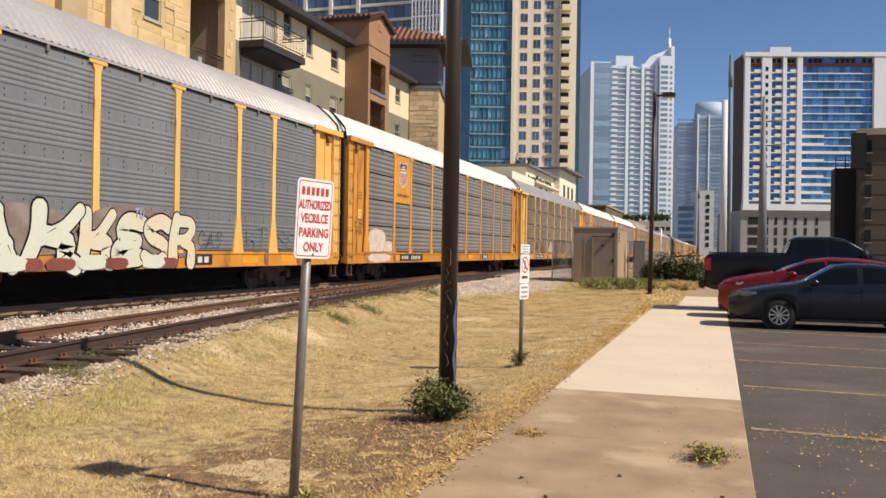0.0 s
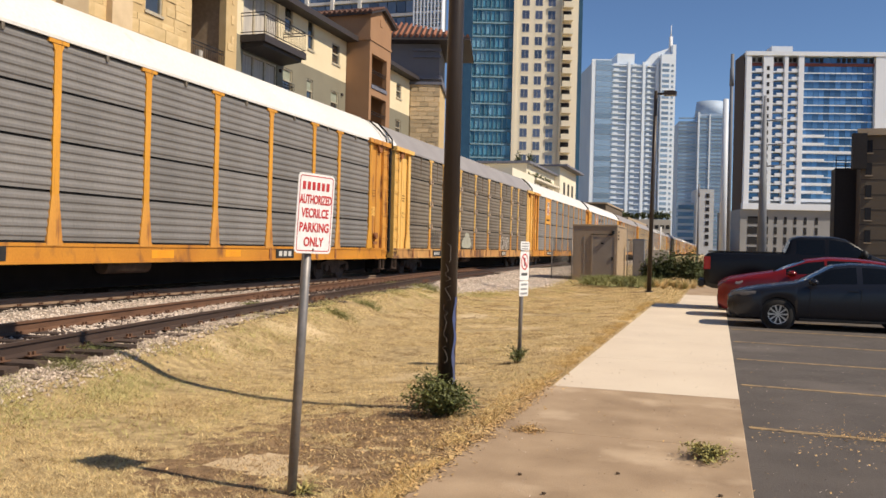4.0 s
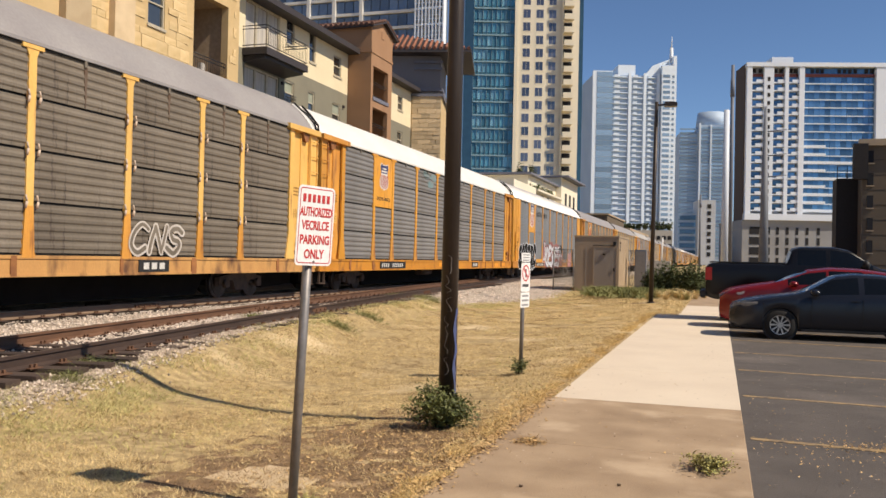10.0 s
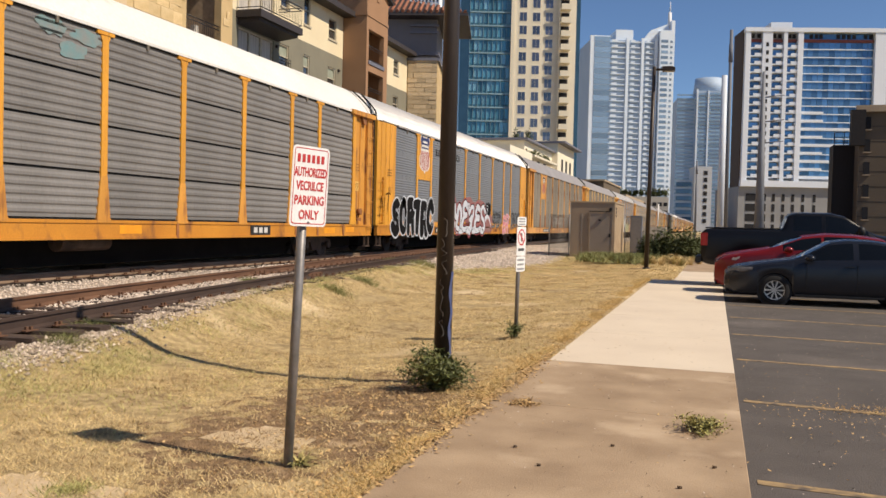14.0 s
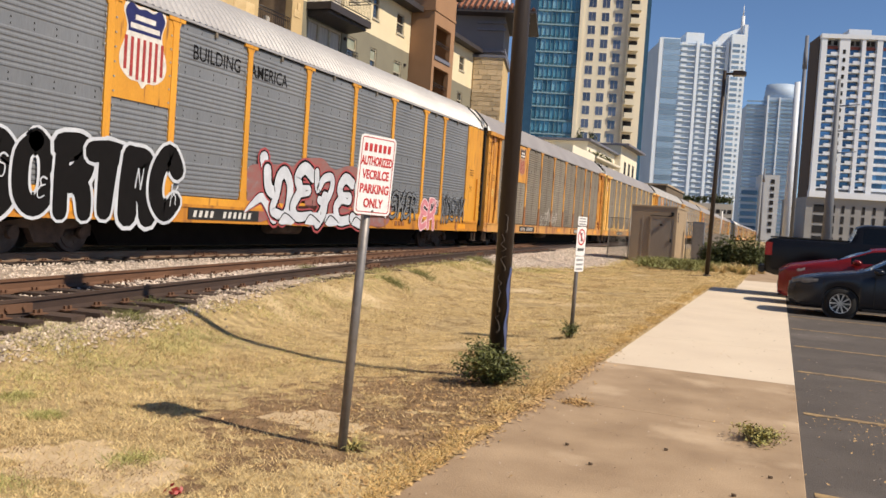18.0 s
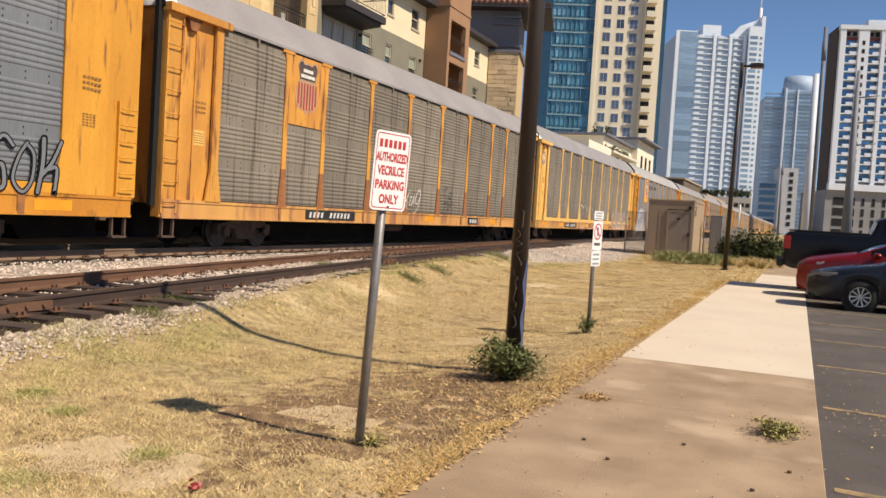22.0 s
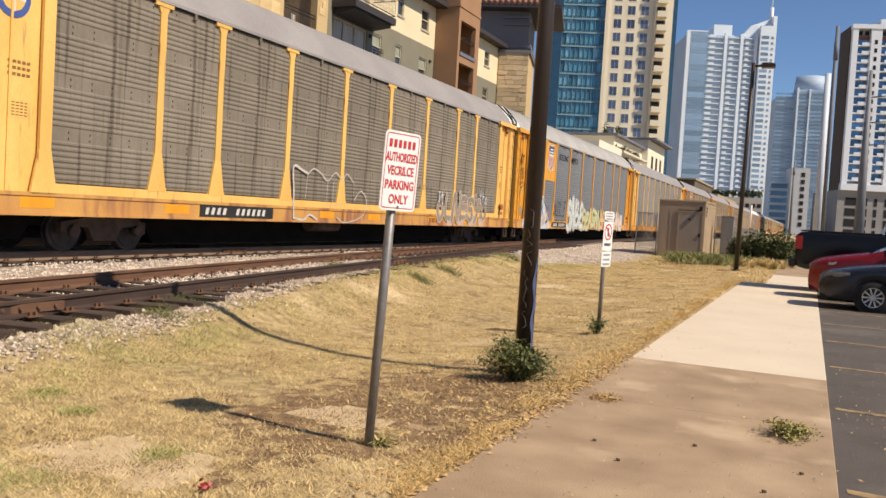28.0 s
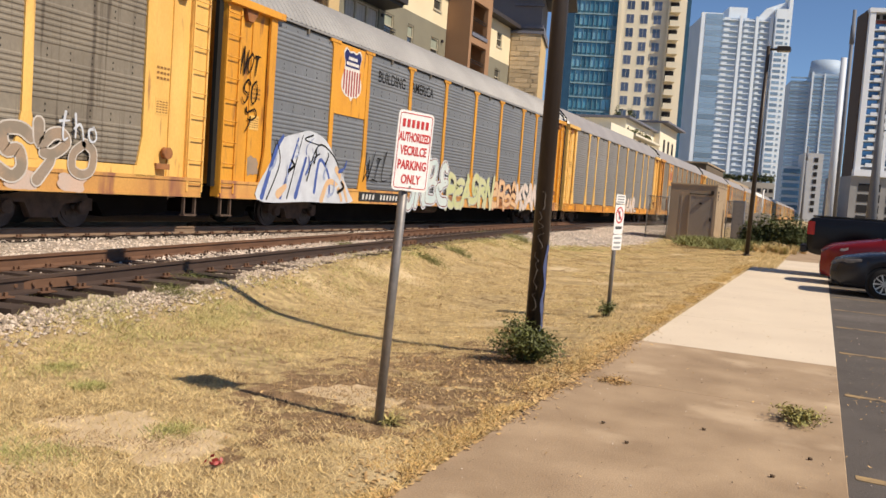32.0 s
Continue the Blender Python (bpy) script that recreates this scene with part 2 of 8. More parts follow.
M["hut_door"] = mat("grey_brown_door", (0.30, 0.25, 0.205), (0.26, 0.215, 0.175), 1, 0.6)
M["chain"] = mat("chain_link_wire", (0.24, 0.22, 0.20), rough=0.5, metal=0.5)
M["stone"] = mat("honey_limestone", (0.76, 0.57, 0.31), (0.63, 0.45, 0.22), 1.5, 0.85, bump=0.4, vary=0.10)
M["stone_brown"] = mat("brown_limestone", (0.66, 0.51, 0.32), (0.55, 0.41, 0.25), 1.5, 0.85, bump=0.4, vary=0.2)
M["stone_base"] = mat("limestone_mortar", (0.64, 0.47, 0.25), (0.55, 0.39, 0.19), 1.0, 0.9, bump=0.3)
M["cream"] = mat("cream_stucco", (0.80, 0.69, 0.47), (0.75, 0.63, 0.42), 0.7, 0.85, bump=0.1)
M["olive"] = mat("olive_grey_stucco", (0.24, 0.22, 0.16), (0.21, 0.19, 0.14), 0.7, 0.85, bump=0.1)
M["brown"] = mat("brown_stucco", (0.37, 0.21, 0.115), (0.32, 0.18, 0.097), 0.7, 0.85, bump=0.1)
M["slate"] = mat("slate_blue_stucco", (0.20, 0.19, 0.20), (0.17, 0.162, 0.175), 0.7, 0.8)
M["slate_trim"] = mat("blue_grey_trim", (0.19, 0.19, 0.23), rough=0.6)
M["tile"] = mat("terracotta_tile", (0.36, 0.15, 0.085), (0.26, 0.10, 0.06), 4, 0.8, bump=0.2, vary=0.2)
M["tile_dark"] = mat("weathered_dark_tile", (0.17, 0.085, 0.06), (0.12, 0.065, 0.05), 4, 0.85, bump=0.2, vary=0.2)
M["dark_trim"] = mat("dark_brown_eave", (0.055, 0.045, 0.045), rough=0.6)
M["frame"] = mat("pale_window_frame", (0.55, 0.48, 0.36), rough=0.6)
M["blind"] = mat("pale_blind", (0.34, 0.36, 0.28), (0.28, 0.30, 0.23), 3, 0.8)
M["pane"] = glass("apartment_pane", (0.05, 0.055, 0.055))
M["iron"] = mat("dark_iron_rail", (0.045, 0.04, 0.04), rough=0.5, metal=0.3)
M["curtain"] = mat("white_curtain", (0.62, 0.57, 0.50), (0.36, 0.33, 0.30), 2.0, 0.85, stretch=(1, 6, 0.2))
M["room"] = mat("shaded_room_wall", (0.42, 0.32, 0.22), rough=0.9)
M["blue_pane"] = mat("blue_tower_pane", (0.12, 0.31, 0.39), (0.09, 0.25, 0.33), 0.7, 0.1, 0.25, vary=0.4)
M["blue_pane_light"] = mat("pale_blue_pane", (0.24, 0.46, 0.54), (0.2, 0.40, 0.48), 0.7, 0.1, 0.25, vary=0.35)
M["spandrel"] = mat("teal_spandrel", (0.14, 0.34, 0.43), (0.12, 0.30, 0.39), 0.3, 0.3)
M["mullion"] = mat("pale_mullion", (0.30, 0.46, 0.54), rough=0.4)
M["cream_tower"] = mat("cream_precast", (0.86, 0.78, 0.62), (0.82, 0.74, 0.57), 0.2, 0.8)
M["tower_pane"] = glass("violet_grey_pane", (0.07, 0.08, 0.13), 0.1, 0.5)
# Far-tower colours: distance haze is painted in as a pale blue tint.
M["haze_white"] = mat("haze_tinted_precast", (0.80, 0.88, 0.97), (0.74, 0.83, 0.93), 0.1, 0.8)
M["haze_shade"] = mat("haze_tinted_core", (0.44, 0.54, 0.67), (0.38, 0.48, 0.62), 0.1, 0.6)
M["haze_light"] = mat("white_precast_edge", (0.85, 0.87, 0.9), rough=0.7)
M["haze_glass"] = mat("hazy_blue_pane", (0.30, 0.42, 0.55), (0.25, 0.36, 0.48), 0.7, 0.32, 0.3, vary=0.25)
M["grid_glass"] = mat("dark_blue_spandrel", (0.12, 0.16, 0.22), (0.10, 0.13, 0.18), 0.5, 0.3)
M["grid_pane"] = mat("deep_blue_pane", (0.19, 0.25, 0.34), (0.13, 0.18, 0.26), 0.7, 0.12, 0.2, vary=0.45)
M["grid_band"] = mat("pale_floor_band", (0.78, 0.76, 0.72), (0.70, 0.69, 0.66), 0.3, 0.7)
# The white leans blue to paint in a little distance haze.
M["condo_white"] = mat("white_condo_concrete", (0.80, 0.85, 0.93), (0.75, 0.80, 0.88), 0.1, 0.7)
M["condo_grey"] = mat("grey_condo_wall", (0.33, 0.34, 0.36), (0.28, 0.29, 0.31), 0.1, 0.7)
M["condo_pane"] = mat("condo_pane", (0.14, 0.27, 0.42), (0.10, 0.21, 0.34), 0.7, 0.06, 0.5, vary=0.45)
M["condo_red"] = mat("red_attic_wall", (0.24, 0.075, 0.06), rough=0.8)
M["condo_side"] = mat("dark_brown_side_wall", (0.10, 0.07, 0.055), rough=0.8)
# Podium grey has the shadow below the white band painted in.
M["podium_shade"] = mat("shade_grey_concrete", (0.33, 0.33, 0.335), (0.27, 0.27, 0.275), 0.2, 0.8)
# Bluish grey, again with haze put into the colour.
M["podium"] = mat("podium_concrete", (0.56, 0.58, 0.61), (0.49, 0.51, 0.54), 0.2, 0.8)
# Darker than the block's tan: its shade is put into the colour.
M["right_wall"] = mat("brown_block_wall", (0.155, 0.118, 0.082), (0.13, 0.098, 0.066), 0.4, 0.85, bump=0.1)
# Near black stands for the shade on annex and bay.
M["right_dark"] = mat("shade_dark_cladding", (0.028, 0.023, 0.022), rough=0.8)
M["garage"] = mat("pale_garage_concrete", (0.55, 0.51, 0.45), rough=0.8)
# Near black for flat sheets: shade inside openings and windows is painted.
M["hole"] = mat("opening_shade_dark", (0.022, 0.022, 0.026), rough=0.9)
M["mast_pale"] = mat("pale_galvanised_mast", (0.68, 0.72, 0.78), (0.62, 0.66, 0.72), 1, 0.5)
M["mast_grey"] = mat("weathered_grey_pole", (0.24, 0.25, 0.27), (0.19, 0.20, 0.22), 1, 0.6)
M["pole_grey"] = mat("grey_utility_pole", (0.17, 0.18, 0.21), (0.13, 0.14, 0.17), 1, 0.6)
M["sedan_paint"] = mat("dark_blue_grey_car_paint", (0.018, 0.020, 0.028), (0.016, 0.018, 0.025), 0.5, 0.25, 0.25, spec=0.5)
M["red_paint"] = mat("red_car_paint", (0.20, 0.010, 0.010), (0.17, 0.008, 0.008), 0.5, 0.25, 0.2, spec=0.6)
M["truck_paint"] = mat("black_car_paint", (0.006, 0.006, 0.008), (0.007, 0.007, 0.009), 0.5, 0.3, spec=0.3)
M["car_glass"] = mat("tinted_car_window", (0.006, 0.007, 0.008), (0.005, 0.006, 0.007), 0.7, 0.04, spec=0.35)
M["tyre"] = mat("tyre_rubber", (0.016, 0.015, 0.015), rough=0.85)
M["alloy"] = mat("silver_alloy_rim", (0.72, 0.70, 0.67), rough=0.28, metal=0.7)
M["lens_clear"] = mat("clear_lamp_lens", (0.20, 0.195, 0.19), (0.09, 0.09, 0.09), 12, 0.12)
M["lens_red"] = mat("red_lamp_lens", (0.35, 0.015, 0.012), rough=0.2)
M["plastic"] = mat("black_plastic_trim", (0.015, 0.015, 0.016), rough=0.6)
M["g_faded"] = mat("faded_white_spray_paint", (0.74, 0.60, 0.52), (0.56, 0.46, 0.40), 3.0, 0.7, fine=20, stain=(0.44, 0.37, 0.33), stain_scale=5.0, stain_at=0.60)
M["g_pale_pink"] = mat("pale_pink_spray_paint", (0.85, 0.62, 0.64), rough=0.6)
M["brown_blade"] = mat("dead_brown_blade", (0.38, 0.25, 0.125), (0.20, 0.12, 0.055), 6.0, 0.85, island=0.5)
M["fringe"] = mat("golden_straw_blade", (0.74, 0.53, 0.22), (0.55, 0.36, 0.13), 3.0, 0.8, island=0.35)
# Near-black bed: shade under and behind the train is painted into it.
M["shade_bed"] = mat("shade_dark_track_bed", (0.06, 0.046, 0.035), (0.03, 0.024, 0.019), 3, 0.95, bump=1.0, fine=30, spec=0.1)
M["dark_teal"] = mat("dark_teal_glass", (0.06, 0.13, 0.18), (0.045, 0.10, 0.15), 0.7, 0.1, 0.4)
M["weed_tall"] = mat("tall_green_weed", (0.17, 0.19, 0.06), (0.26, 0.24, 0.09), 1.2, 0.8, island=0.4)
M["weed_green"] = mat("green_weed_blade", (0.48, 0.44, 0.17), (0.34, 0.34, 0.11), 3, 0.8, island=0.4)
M["pale_soil"] = mat("pale_bare_soil", (0.66, 0.51, 0.33), (0.50, 0.37, 0.21), 5.0, 0.95, bump=0.6, fine=40)
M["sill_sooty"] = mat("sooty_yellow_paint", (0.66, 0.37, 0.125), (0.50, 0.25, 0.085), 1.5, 0.65, bump=0.15, stretch=(1, 0.7, 0.4), stain=(0.13, 0.062, 0.034), stain_scale=1.9, stain_at=0.485, stain_stretch=(1, 0.8, 0.35), vary=0.08)
M["clip_steel"] = mat("rusty_galvanised_clip", (0.62, 0.50, 0.40), (0.40, 0.24, 0.15), 4.0, 0.6)
M["sill_worn"] = mat("worn_yellow_paint", (0.68, 0.37, 0.10), (0.52, 0.25, 0.08), 1.4, 0.65, bump=0.15, stretch=(1, 0.7, 0.5), stain=(0.29, 0.125, 0.07), stain_scale=1.5, stain_at=0.50, stain_stretch=(1, 1.6, 0.3), vary=0.06)
M["track_grass"] = mat("yellow_green_blade", (0.62, 0.53, 0.23), (0.40, 0.38, 0.14), 2, 0.8, island=0.35)
M["sill_dirty"] = mat("dirty_yellow_paint", (0.66, 0.285, 0.032), (0.50, 0.20, 0.025), 1.2, 0.6, bump=0.12, stretch=(1, 0.6, 0.5), stain=(0.22, 0.09, 0.033), stain_scale=2.0, stain_at=0.54, stain_stretch=(1, 1.0, 0.5), vary=0.08)
M["mark_faint"] = mat("faint_brown_stencil", (0.30, 0.15, 0.045), rough=0.8)
M["g_pastel"] = mat("pastel_spray_paint", (0.30, 0.24, 0.19), (0.35, 0.25, 0.17), 1.4, 0.7, stain=(0.23, 0.19, 0.145), stain_scale=2.2, stain_at=0.48)
M["g_faded_line"] = mat("chalky_white_spray_paint", (0.62, 0.57, 0.52), (0.48, 0.43, 0.38), 4.0, 0.7)
M["sign_bar"] = mat("grey_sign_ink", (0.36, 0.36, 0.36), rough=0.5)
M["lens_bright"] = mat("bright_lamp_lens", (0.55, 0.53, 0.50), (0.35, 0.34, 0.33), 12, 0.12)
M["g_smear"] = mat("faint_teal_spray_paint", (0.16, 0.29, 0.30), (0.24, 0.255, 0.245), 3.5, 0.6)
M["g_sage"] = mat("faded_sage_spray_paint", (0.46, 0.46, 0.37), (0.36, 0.35, 0.28), 2.2, 0.7)
M["g_soot"] = mat("dull_black_spray_paint", (0.085, 0.075, 0.065), (0.12, 0.105, 0.09), 3.0, 0.7)
M["weed_leaf"] = mat("yellow_green_weed_leaf", (0.46, 0.38, 0.14), (0.28, 0.27, 0.085), 3, 0.7, island=0.45)

M["g_cream"] = mat("cream_spray_paint", (0.58, 0.63, 0.53), (0.70, 0.57, 0.38), 1.1, 0.6, stretch=(1, 0.6, 1.4))
M["g_brick_faint"] = mat("thin_red_spray_paint", (0.20, 0.13, 0.11), (0.24, 0.19, 0.165), 2.5, 0.65, stain=(0.26, 0.22, 0.20), stain_scale=2.0, stain_at=0.5)
M["g_pale_blue"] = mat("pale_blue_spray_paint", (0.36, 0.42, 0.60), rough=0.6)
M["g_rim"] = mat("crimson_spray_paint", (0.42, 0.08, 0.09), (0.34, 0.07, 0.07), 3.0, 0.6)
M["g_peach"] = mat("peach_spray_paint", (0.74, 0.46, 0.24), (0.62, 0.42, 0.26), 2.0, 0.6)
M["g_pale_teal"] = mat("pale_teal_spray_paint", (0.50, 0.62, 0.62), (0.66, 0.68, 0.64), 1.6, 0.6)
M["g_lime"] = mat("yellow_green_spray_paint", (0.52, 0.55, 0.26), (0.60, 0.56, 0.36), 1.6, 0.6)
M["g_pastel_pink"] = mat("pastel_pink_spray_paint", (0.60, 0.42, 0.32), (0.52, 0.42, 0.36), 2.0, 0.7)
M["g_faint_dark"] = mat("thin_dark_spray_paint", (0.12, 0.10, 0.08), rough=0.8)

# ---- mesh helpers ----
SHARED = {}


def bx(bm, x0, x1, y0, y1, z0, z1):
    v = [bm.verts.new(p) for p in ((x0, y0, z0), (x1, y0, z0), (x1, y1, z0), (x0, y1, z0), (x0, y0, z1), (x1, y0, z1), (x1, y1, z1), (x0, y1, z1))]
    for f in ((0, 3, 2, 1), (4, 5, 6, 7), (0, 1, 5, 4), (1, 2, 6, 5), (2, 3, 7, 6), (3, 0, 4, 7)):
        bm.faces.new([v[i] for i in f])


def prism(bm, poly, a, b, axis="x"):
    """A polygon of the two other axes, in order, drawn out from a to b along axis."""
    def at(p, s):
        return {"x": (s, p[0], p[1]), "y": (p[0], s, p[1]), "z": (p[0], p[1], s)}[axis]
    lo, hi = [bm.verts.new(at(p, a)) for p in poly], [bm.verts.new(at(p, b)) for p in poly]
    bm.faces.new(lo[::-1]), bm.faces.new(hi)
    for i in range(len(poly)):
        j = (i + 1) % len(poly)
        bm.faces.new((lo[i], lo[j], hi[j], hi[i]))


def tube(bm, p, q, r, r2=None, n=10):
    p, q = Vector(p), Vector(q)
    r2 = r if r2 is None else r2
    m = (q - p).to_track_quat("Z", "Y").to_matrix()
    lo, hi = [], []
    for i in range(n):
        d = m @ Vector((math.cos(i * math.tau / n), math.sin(i * math.tau / n), 0))
        lo.append(bm.verts.new(p + d * r)), hi.append(bm.verts.new(q + d * r2))
    bm.faces.new(lo[::-1]), bm.faces.new(hi)
    for i in range(n):
        f = bm.faces.new((lo[i], lo[(i + 1) % n], hi[(i + 1) % n], hi[i]))
        f.smooth = True


def finish(bm, name, material, smooth=False, normals=True):
    if normals:
        bmesh.ops.recalc_face_normals(bm, faces=bm.faces)
    me = bpy.data.meshes.new(name)
    if smooth:
        for f in bm.faces:
            f.smooth = True
    bm.to_mesh(me)
    bm.free()
    me.materials.append(material)
    return me


def part(name, bm, material, parent=None, label="", smooth=False):
    """One mesh object from a bmesh, under a thing or a part."""
    ob = new(name, finish(bm, name, material, smooth))
    ob.parent = parent
    return tagged(ob, label)


def piece(name, key, fn, material, parent, label="", m=None, smooth=False):
    """One mesh object on shared mesh data: fn(bm) builds it the first time."""
    k = (key, material.name)
    if k not in SHARED:
        bm = bmesh.new()
        fn(bm)
        SHARED[k] = finish(bm, name, material, smooth)
    ob = new(name, SHARED[k])
    ob.parent = parent
    if m is not None:
        ob.matrix_basis = m
    return tagged(ob, label)


def stuff(ob):
    return tagged(ob, kind="stuff")


def boxes(*rows):
    def fn(bm):
        for r in rows:
            bx(bm, *r)
    return fn


def thing(name, label, category, m=None, group="", kind=""):
    ob = new(name)
    ob.empty_display_size = 0.3
    if m is not None:
        ob.matrix_basis = m
    return tagged(ob, label, category, group, kind)


def smooth_loop(pts, n=5, closed=True):
    """A rounded line through points of a plane."""
    out, k = [], len(pts)
    for i in range(k if closed else k - 1):
        p = [Vector(pts[(i + j) % k] if closed else pts[min(max(i + j, 0), k - 1)]) for j in (-1, 0, 1, 2)]
        for s in range(n):
            t = s / n
            out.append(0.5 * (2 * p[1] + (p[2] - p[0]) * t + (2 * p[0] - 5 * p[1] + 4 * p[2] - p[3]) * t * t + (3 * p[1] - p[0] - 3 * p[2] + p[3]) * t**3))
    if not closed:
        out.append(Vector(pts[-1]))
    return out


def blob(bm, pts, x, grow=0.0, n=5):
    """A painted rounded shape through points (y, z), grown outwards, as a fan round its middle."""
    line = smooth_loop(pts, n)
    c = sum(line, Vector((0, 0))) / len(line)
    line = [p + (p - c).normalized() * grow for p in line]
    mid = bm.verts.new((x, *c))
    ring = [bm.verts.new((x, *p)) for p in line]
    for i in range(len(ring)):
        bm.faces.new((mid, ring[i], ring[(i + 1) % len(ring)]))


def text_mesh(words, size, material, name="lettering", align="CENTER", squeeze=1.0, thick=0.001):
    """Lettering as a mesh in its x-y plane."""
    cu = bpy.data.curves.new(name, "FONT")
    cu.body, cu.size, cu.align_x, cu.align_y, cu.extrude, cu.resolution_u, cu.offset = words, size, align, "CENTER", thick, 3, min(size * 0.024, 0.003)
    ob = bpy.data.objects.new(name, cu)
    scene.collection.objects.link(ob)
    bpy.context.view_layer.update()
    me = bpy.data.meshes.new_from_object(ob.evaluated_get(bpy.context.evaluated_depsgraph_get()))
    bpy.data.objects.remove(ob)
    me.transform(Matrix.Diagonal((squeeze, 1, 1, 1)))
    me.materials.clear()
    me.materials.append(material)
    return me


def turned(x, y, degrees):
    """A pose that turns a thing about the upright line through (x, y)."""
    return pose(x, y, 0, 0, 0, degrees) @ pose(-x, -y, 0)


# ---- the train ----
RAIL_Z, TRACK_X = 0.42, -14.55
POSTS = (-9.3, -7.3, -4.4, -1.47, 1.47, 4.4, 7.3, 9.3)
BAYS = list(zip((-12.1, *POSTS), (*POSTS, 12.1)))
SIDE = 1.52
ROWS_Z = (1.08, 2.12, 3.16, 4.2, 5.24)


def corrugated(bm, y0, y1, z0, z1, sheets, ribs, low, high, deep=0.03):
    """Stacked sheets with ridges along y; in each sheet the ridges fill the share from low to high, the rest is flat."""
    prof = [(z0, 0)]
    tall = (z1 - z0) / sheets
    for k in range(sheets):
        a, step = z0 + tall * (k + low), tall * (high - low) / ribs
        for i in range(ribs):
            prof += [(a + (i + u) * step, d) for u, d in ((0.10, 0), (0.30, deep), (0.62, deep), (0.90, 0))]
    prof.append((z1, 0))
    a = [bm.verts.new((SIDE + d, y0, z)) for z, d in prof]
    b = [bm.verts.new((SIDE + d, y1, z)) for z, d in prof]
    for i in range(len(prof) - 1):
        bm.faces.new((a[i], b[i], b[i + 1], a[i + 1]))
    c = [bm.verts.new((SIDE - 0.03, y, z)) for y, z in ((y0, z0), (y1, z0), (y1, z1), (y0, z1))]
    bm.faces.new(c[::-1])


def roof_line(n=16):
    return [(1.57 * u, 5.28 + 1.2 * (1 - abs(u) ** 2.1)) for u in (1 - 2 * i / n for i in range(n + 1))]


def roof_shell(ribbed):
    def fn(bm):
        line = roof_line()
        ys, rise = [], []
        if ribbed:
            y = -13.7
            while y < 13.7:
                for d, h in ((0, 0), (0.05, 0.035), (0.11, 0.035), (0.16, 0)):
                    ys.append(y + d), rise.append(h)
                y += 0.228
        else:
            ys, rise = [-13.7 + i * 27.4 / 12 for i in range(13)], [0] * 13
        last = None
        for y, h in zip(ys, rise):
            ring = [bm.verts.new((x * (1 + h / 1.6), y, z + h)) for x, z in line]
            if last:
                for i in range(len(ring) - 1):
                    bm.faces.new((last[i], last[i + 1], ring[i + 1], ring[i])).smooth = not ribbed
            last = ring
    return fn


def roof_cap(bm):
    """The closed, rounded end of the roof."""
    line = roof_line()
    last = None
    for y, s in ((13.7, 1.012), (13.98, 1.0), (14.1, 0.93), (14.12, 0.6)):
        ring = [bm.verts.new((x * s, y, 5.28 + (z - 5.28) * s)) for x, z in line]
        if last:
            for i in range(len(ring) - 1):
                bm.faces.new((last[i], last[i + 1], ring[i + 1], ring[i]))
        last = ring
    bm.faces.new(last)


def post(z0):
    """A side post: T-shaped head, slim shank, flared foot."""
    def fn(bm):
        bx(bm, SIDE, SIDE + 0.06, -0.28, 0.28, 5.15, 5.23)
        prism(bm, [(-0.11, 5.02), (0.11, 5.02), (0.17, 5.16), (-0.17, 5.16)], SIDE, SIDE + 0.045)
        bx(bm, SIDE - 0.01, SIDE + 0.046, -0.1, 0.1, 2.0, 5.02)
    return fn


def foot(z0, half):
    def fn(bm):
        prism(bm, [(-half, z0), (half, z0), (0.104, 2.04), (-0.104, 2.04)], SIDE - 0.01, SIDE + 0.05)
        bx(bm, SIDE, SIDE + 0.056, -half - 0.01, half + 0.01, z0 - 0.05, z0 + 0.03)
    return fn


def wheelset(bm):
    tube(bm, (-0.95, 0, 0), (0.95, 0, 0), 0.08, n=8)
    for s in (-1, 1):
        tube(bm, (s * 0.70, 0, 0), (s * 0.73, 0, 0), 0.45, n=20)
        tube(bm, (s * 0.73, 0, 0), (s * 0.84, 0, 0), 0.42, n=20)
        tube(bm, (s * 0.84, 0, 0), (s * 0.86, 0, 0), 0.34, n=16)
        for i in range(4):
            a = i * math.pi / 2
            tube(bm, (s * 0.84, 0.2 * math.cos(a), 0.2 * math.sin(a)), (s * 0.87, 0.2 * math.cos(a), 0.2 * math.sin(a)), 0.05, n=6)


def sideframe(bm):
    prism(bm, [(-1.15, 0.36), (-1.15, 0.60), (-0.75, 0.66), (-0.35, 0.74), (0.35, 0.74), (0.75, 0.66), (1.15, 0.60), (1.15, 0.36), (0.98, 0.36), (0.9, 0.52), (0.45, 0.50), (0.30, 0.22), (-0.30, 0.22), (-0.45, 0.50), (-0.9, 0.52), (-0.98, 0.36)], 0.90, 1.06)
    for y in (-0.875, 0.875):
        tube(bm, (1.04, y, 0.42), (1.16, y, 0.42), 0.13, n=10)


def springs(bm):
    for y in (-0.2, 0, 0.2):
        for i in range(4):
            tube(bm, (0.98, y, 0.30 + i * 0.085), (0.98, y, 0.355 + i * 0.085), 0.085, n=8)


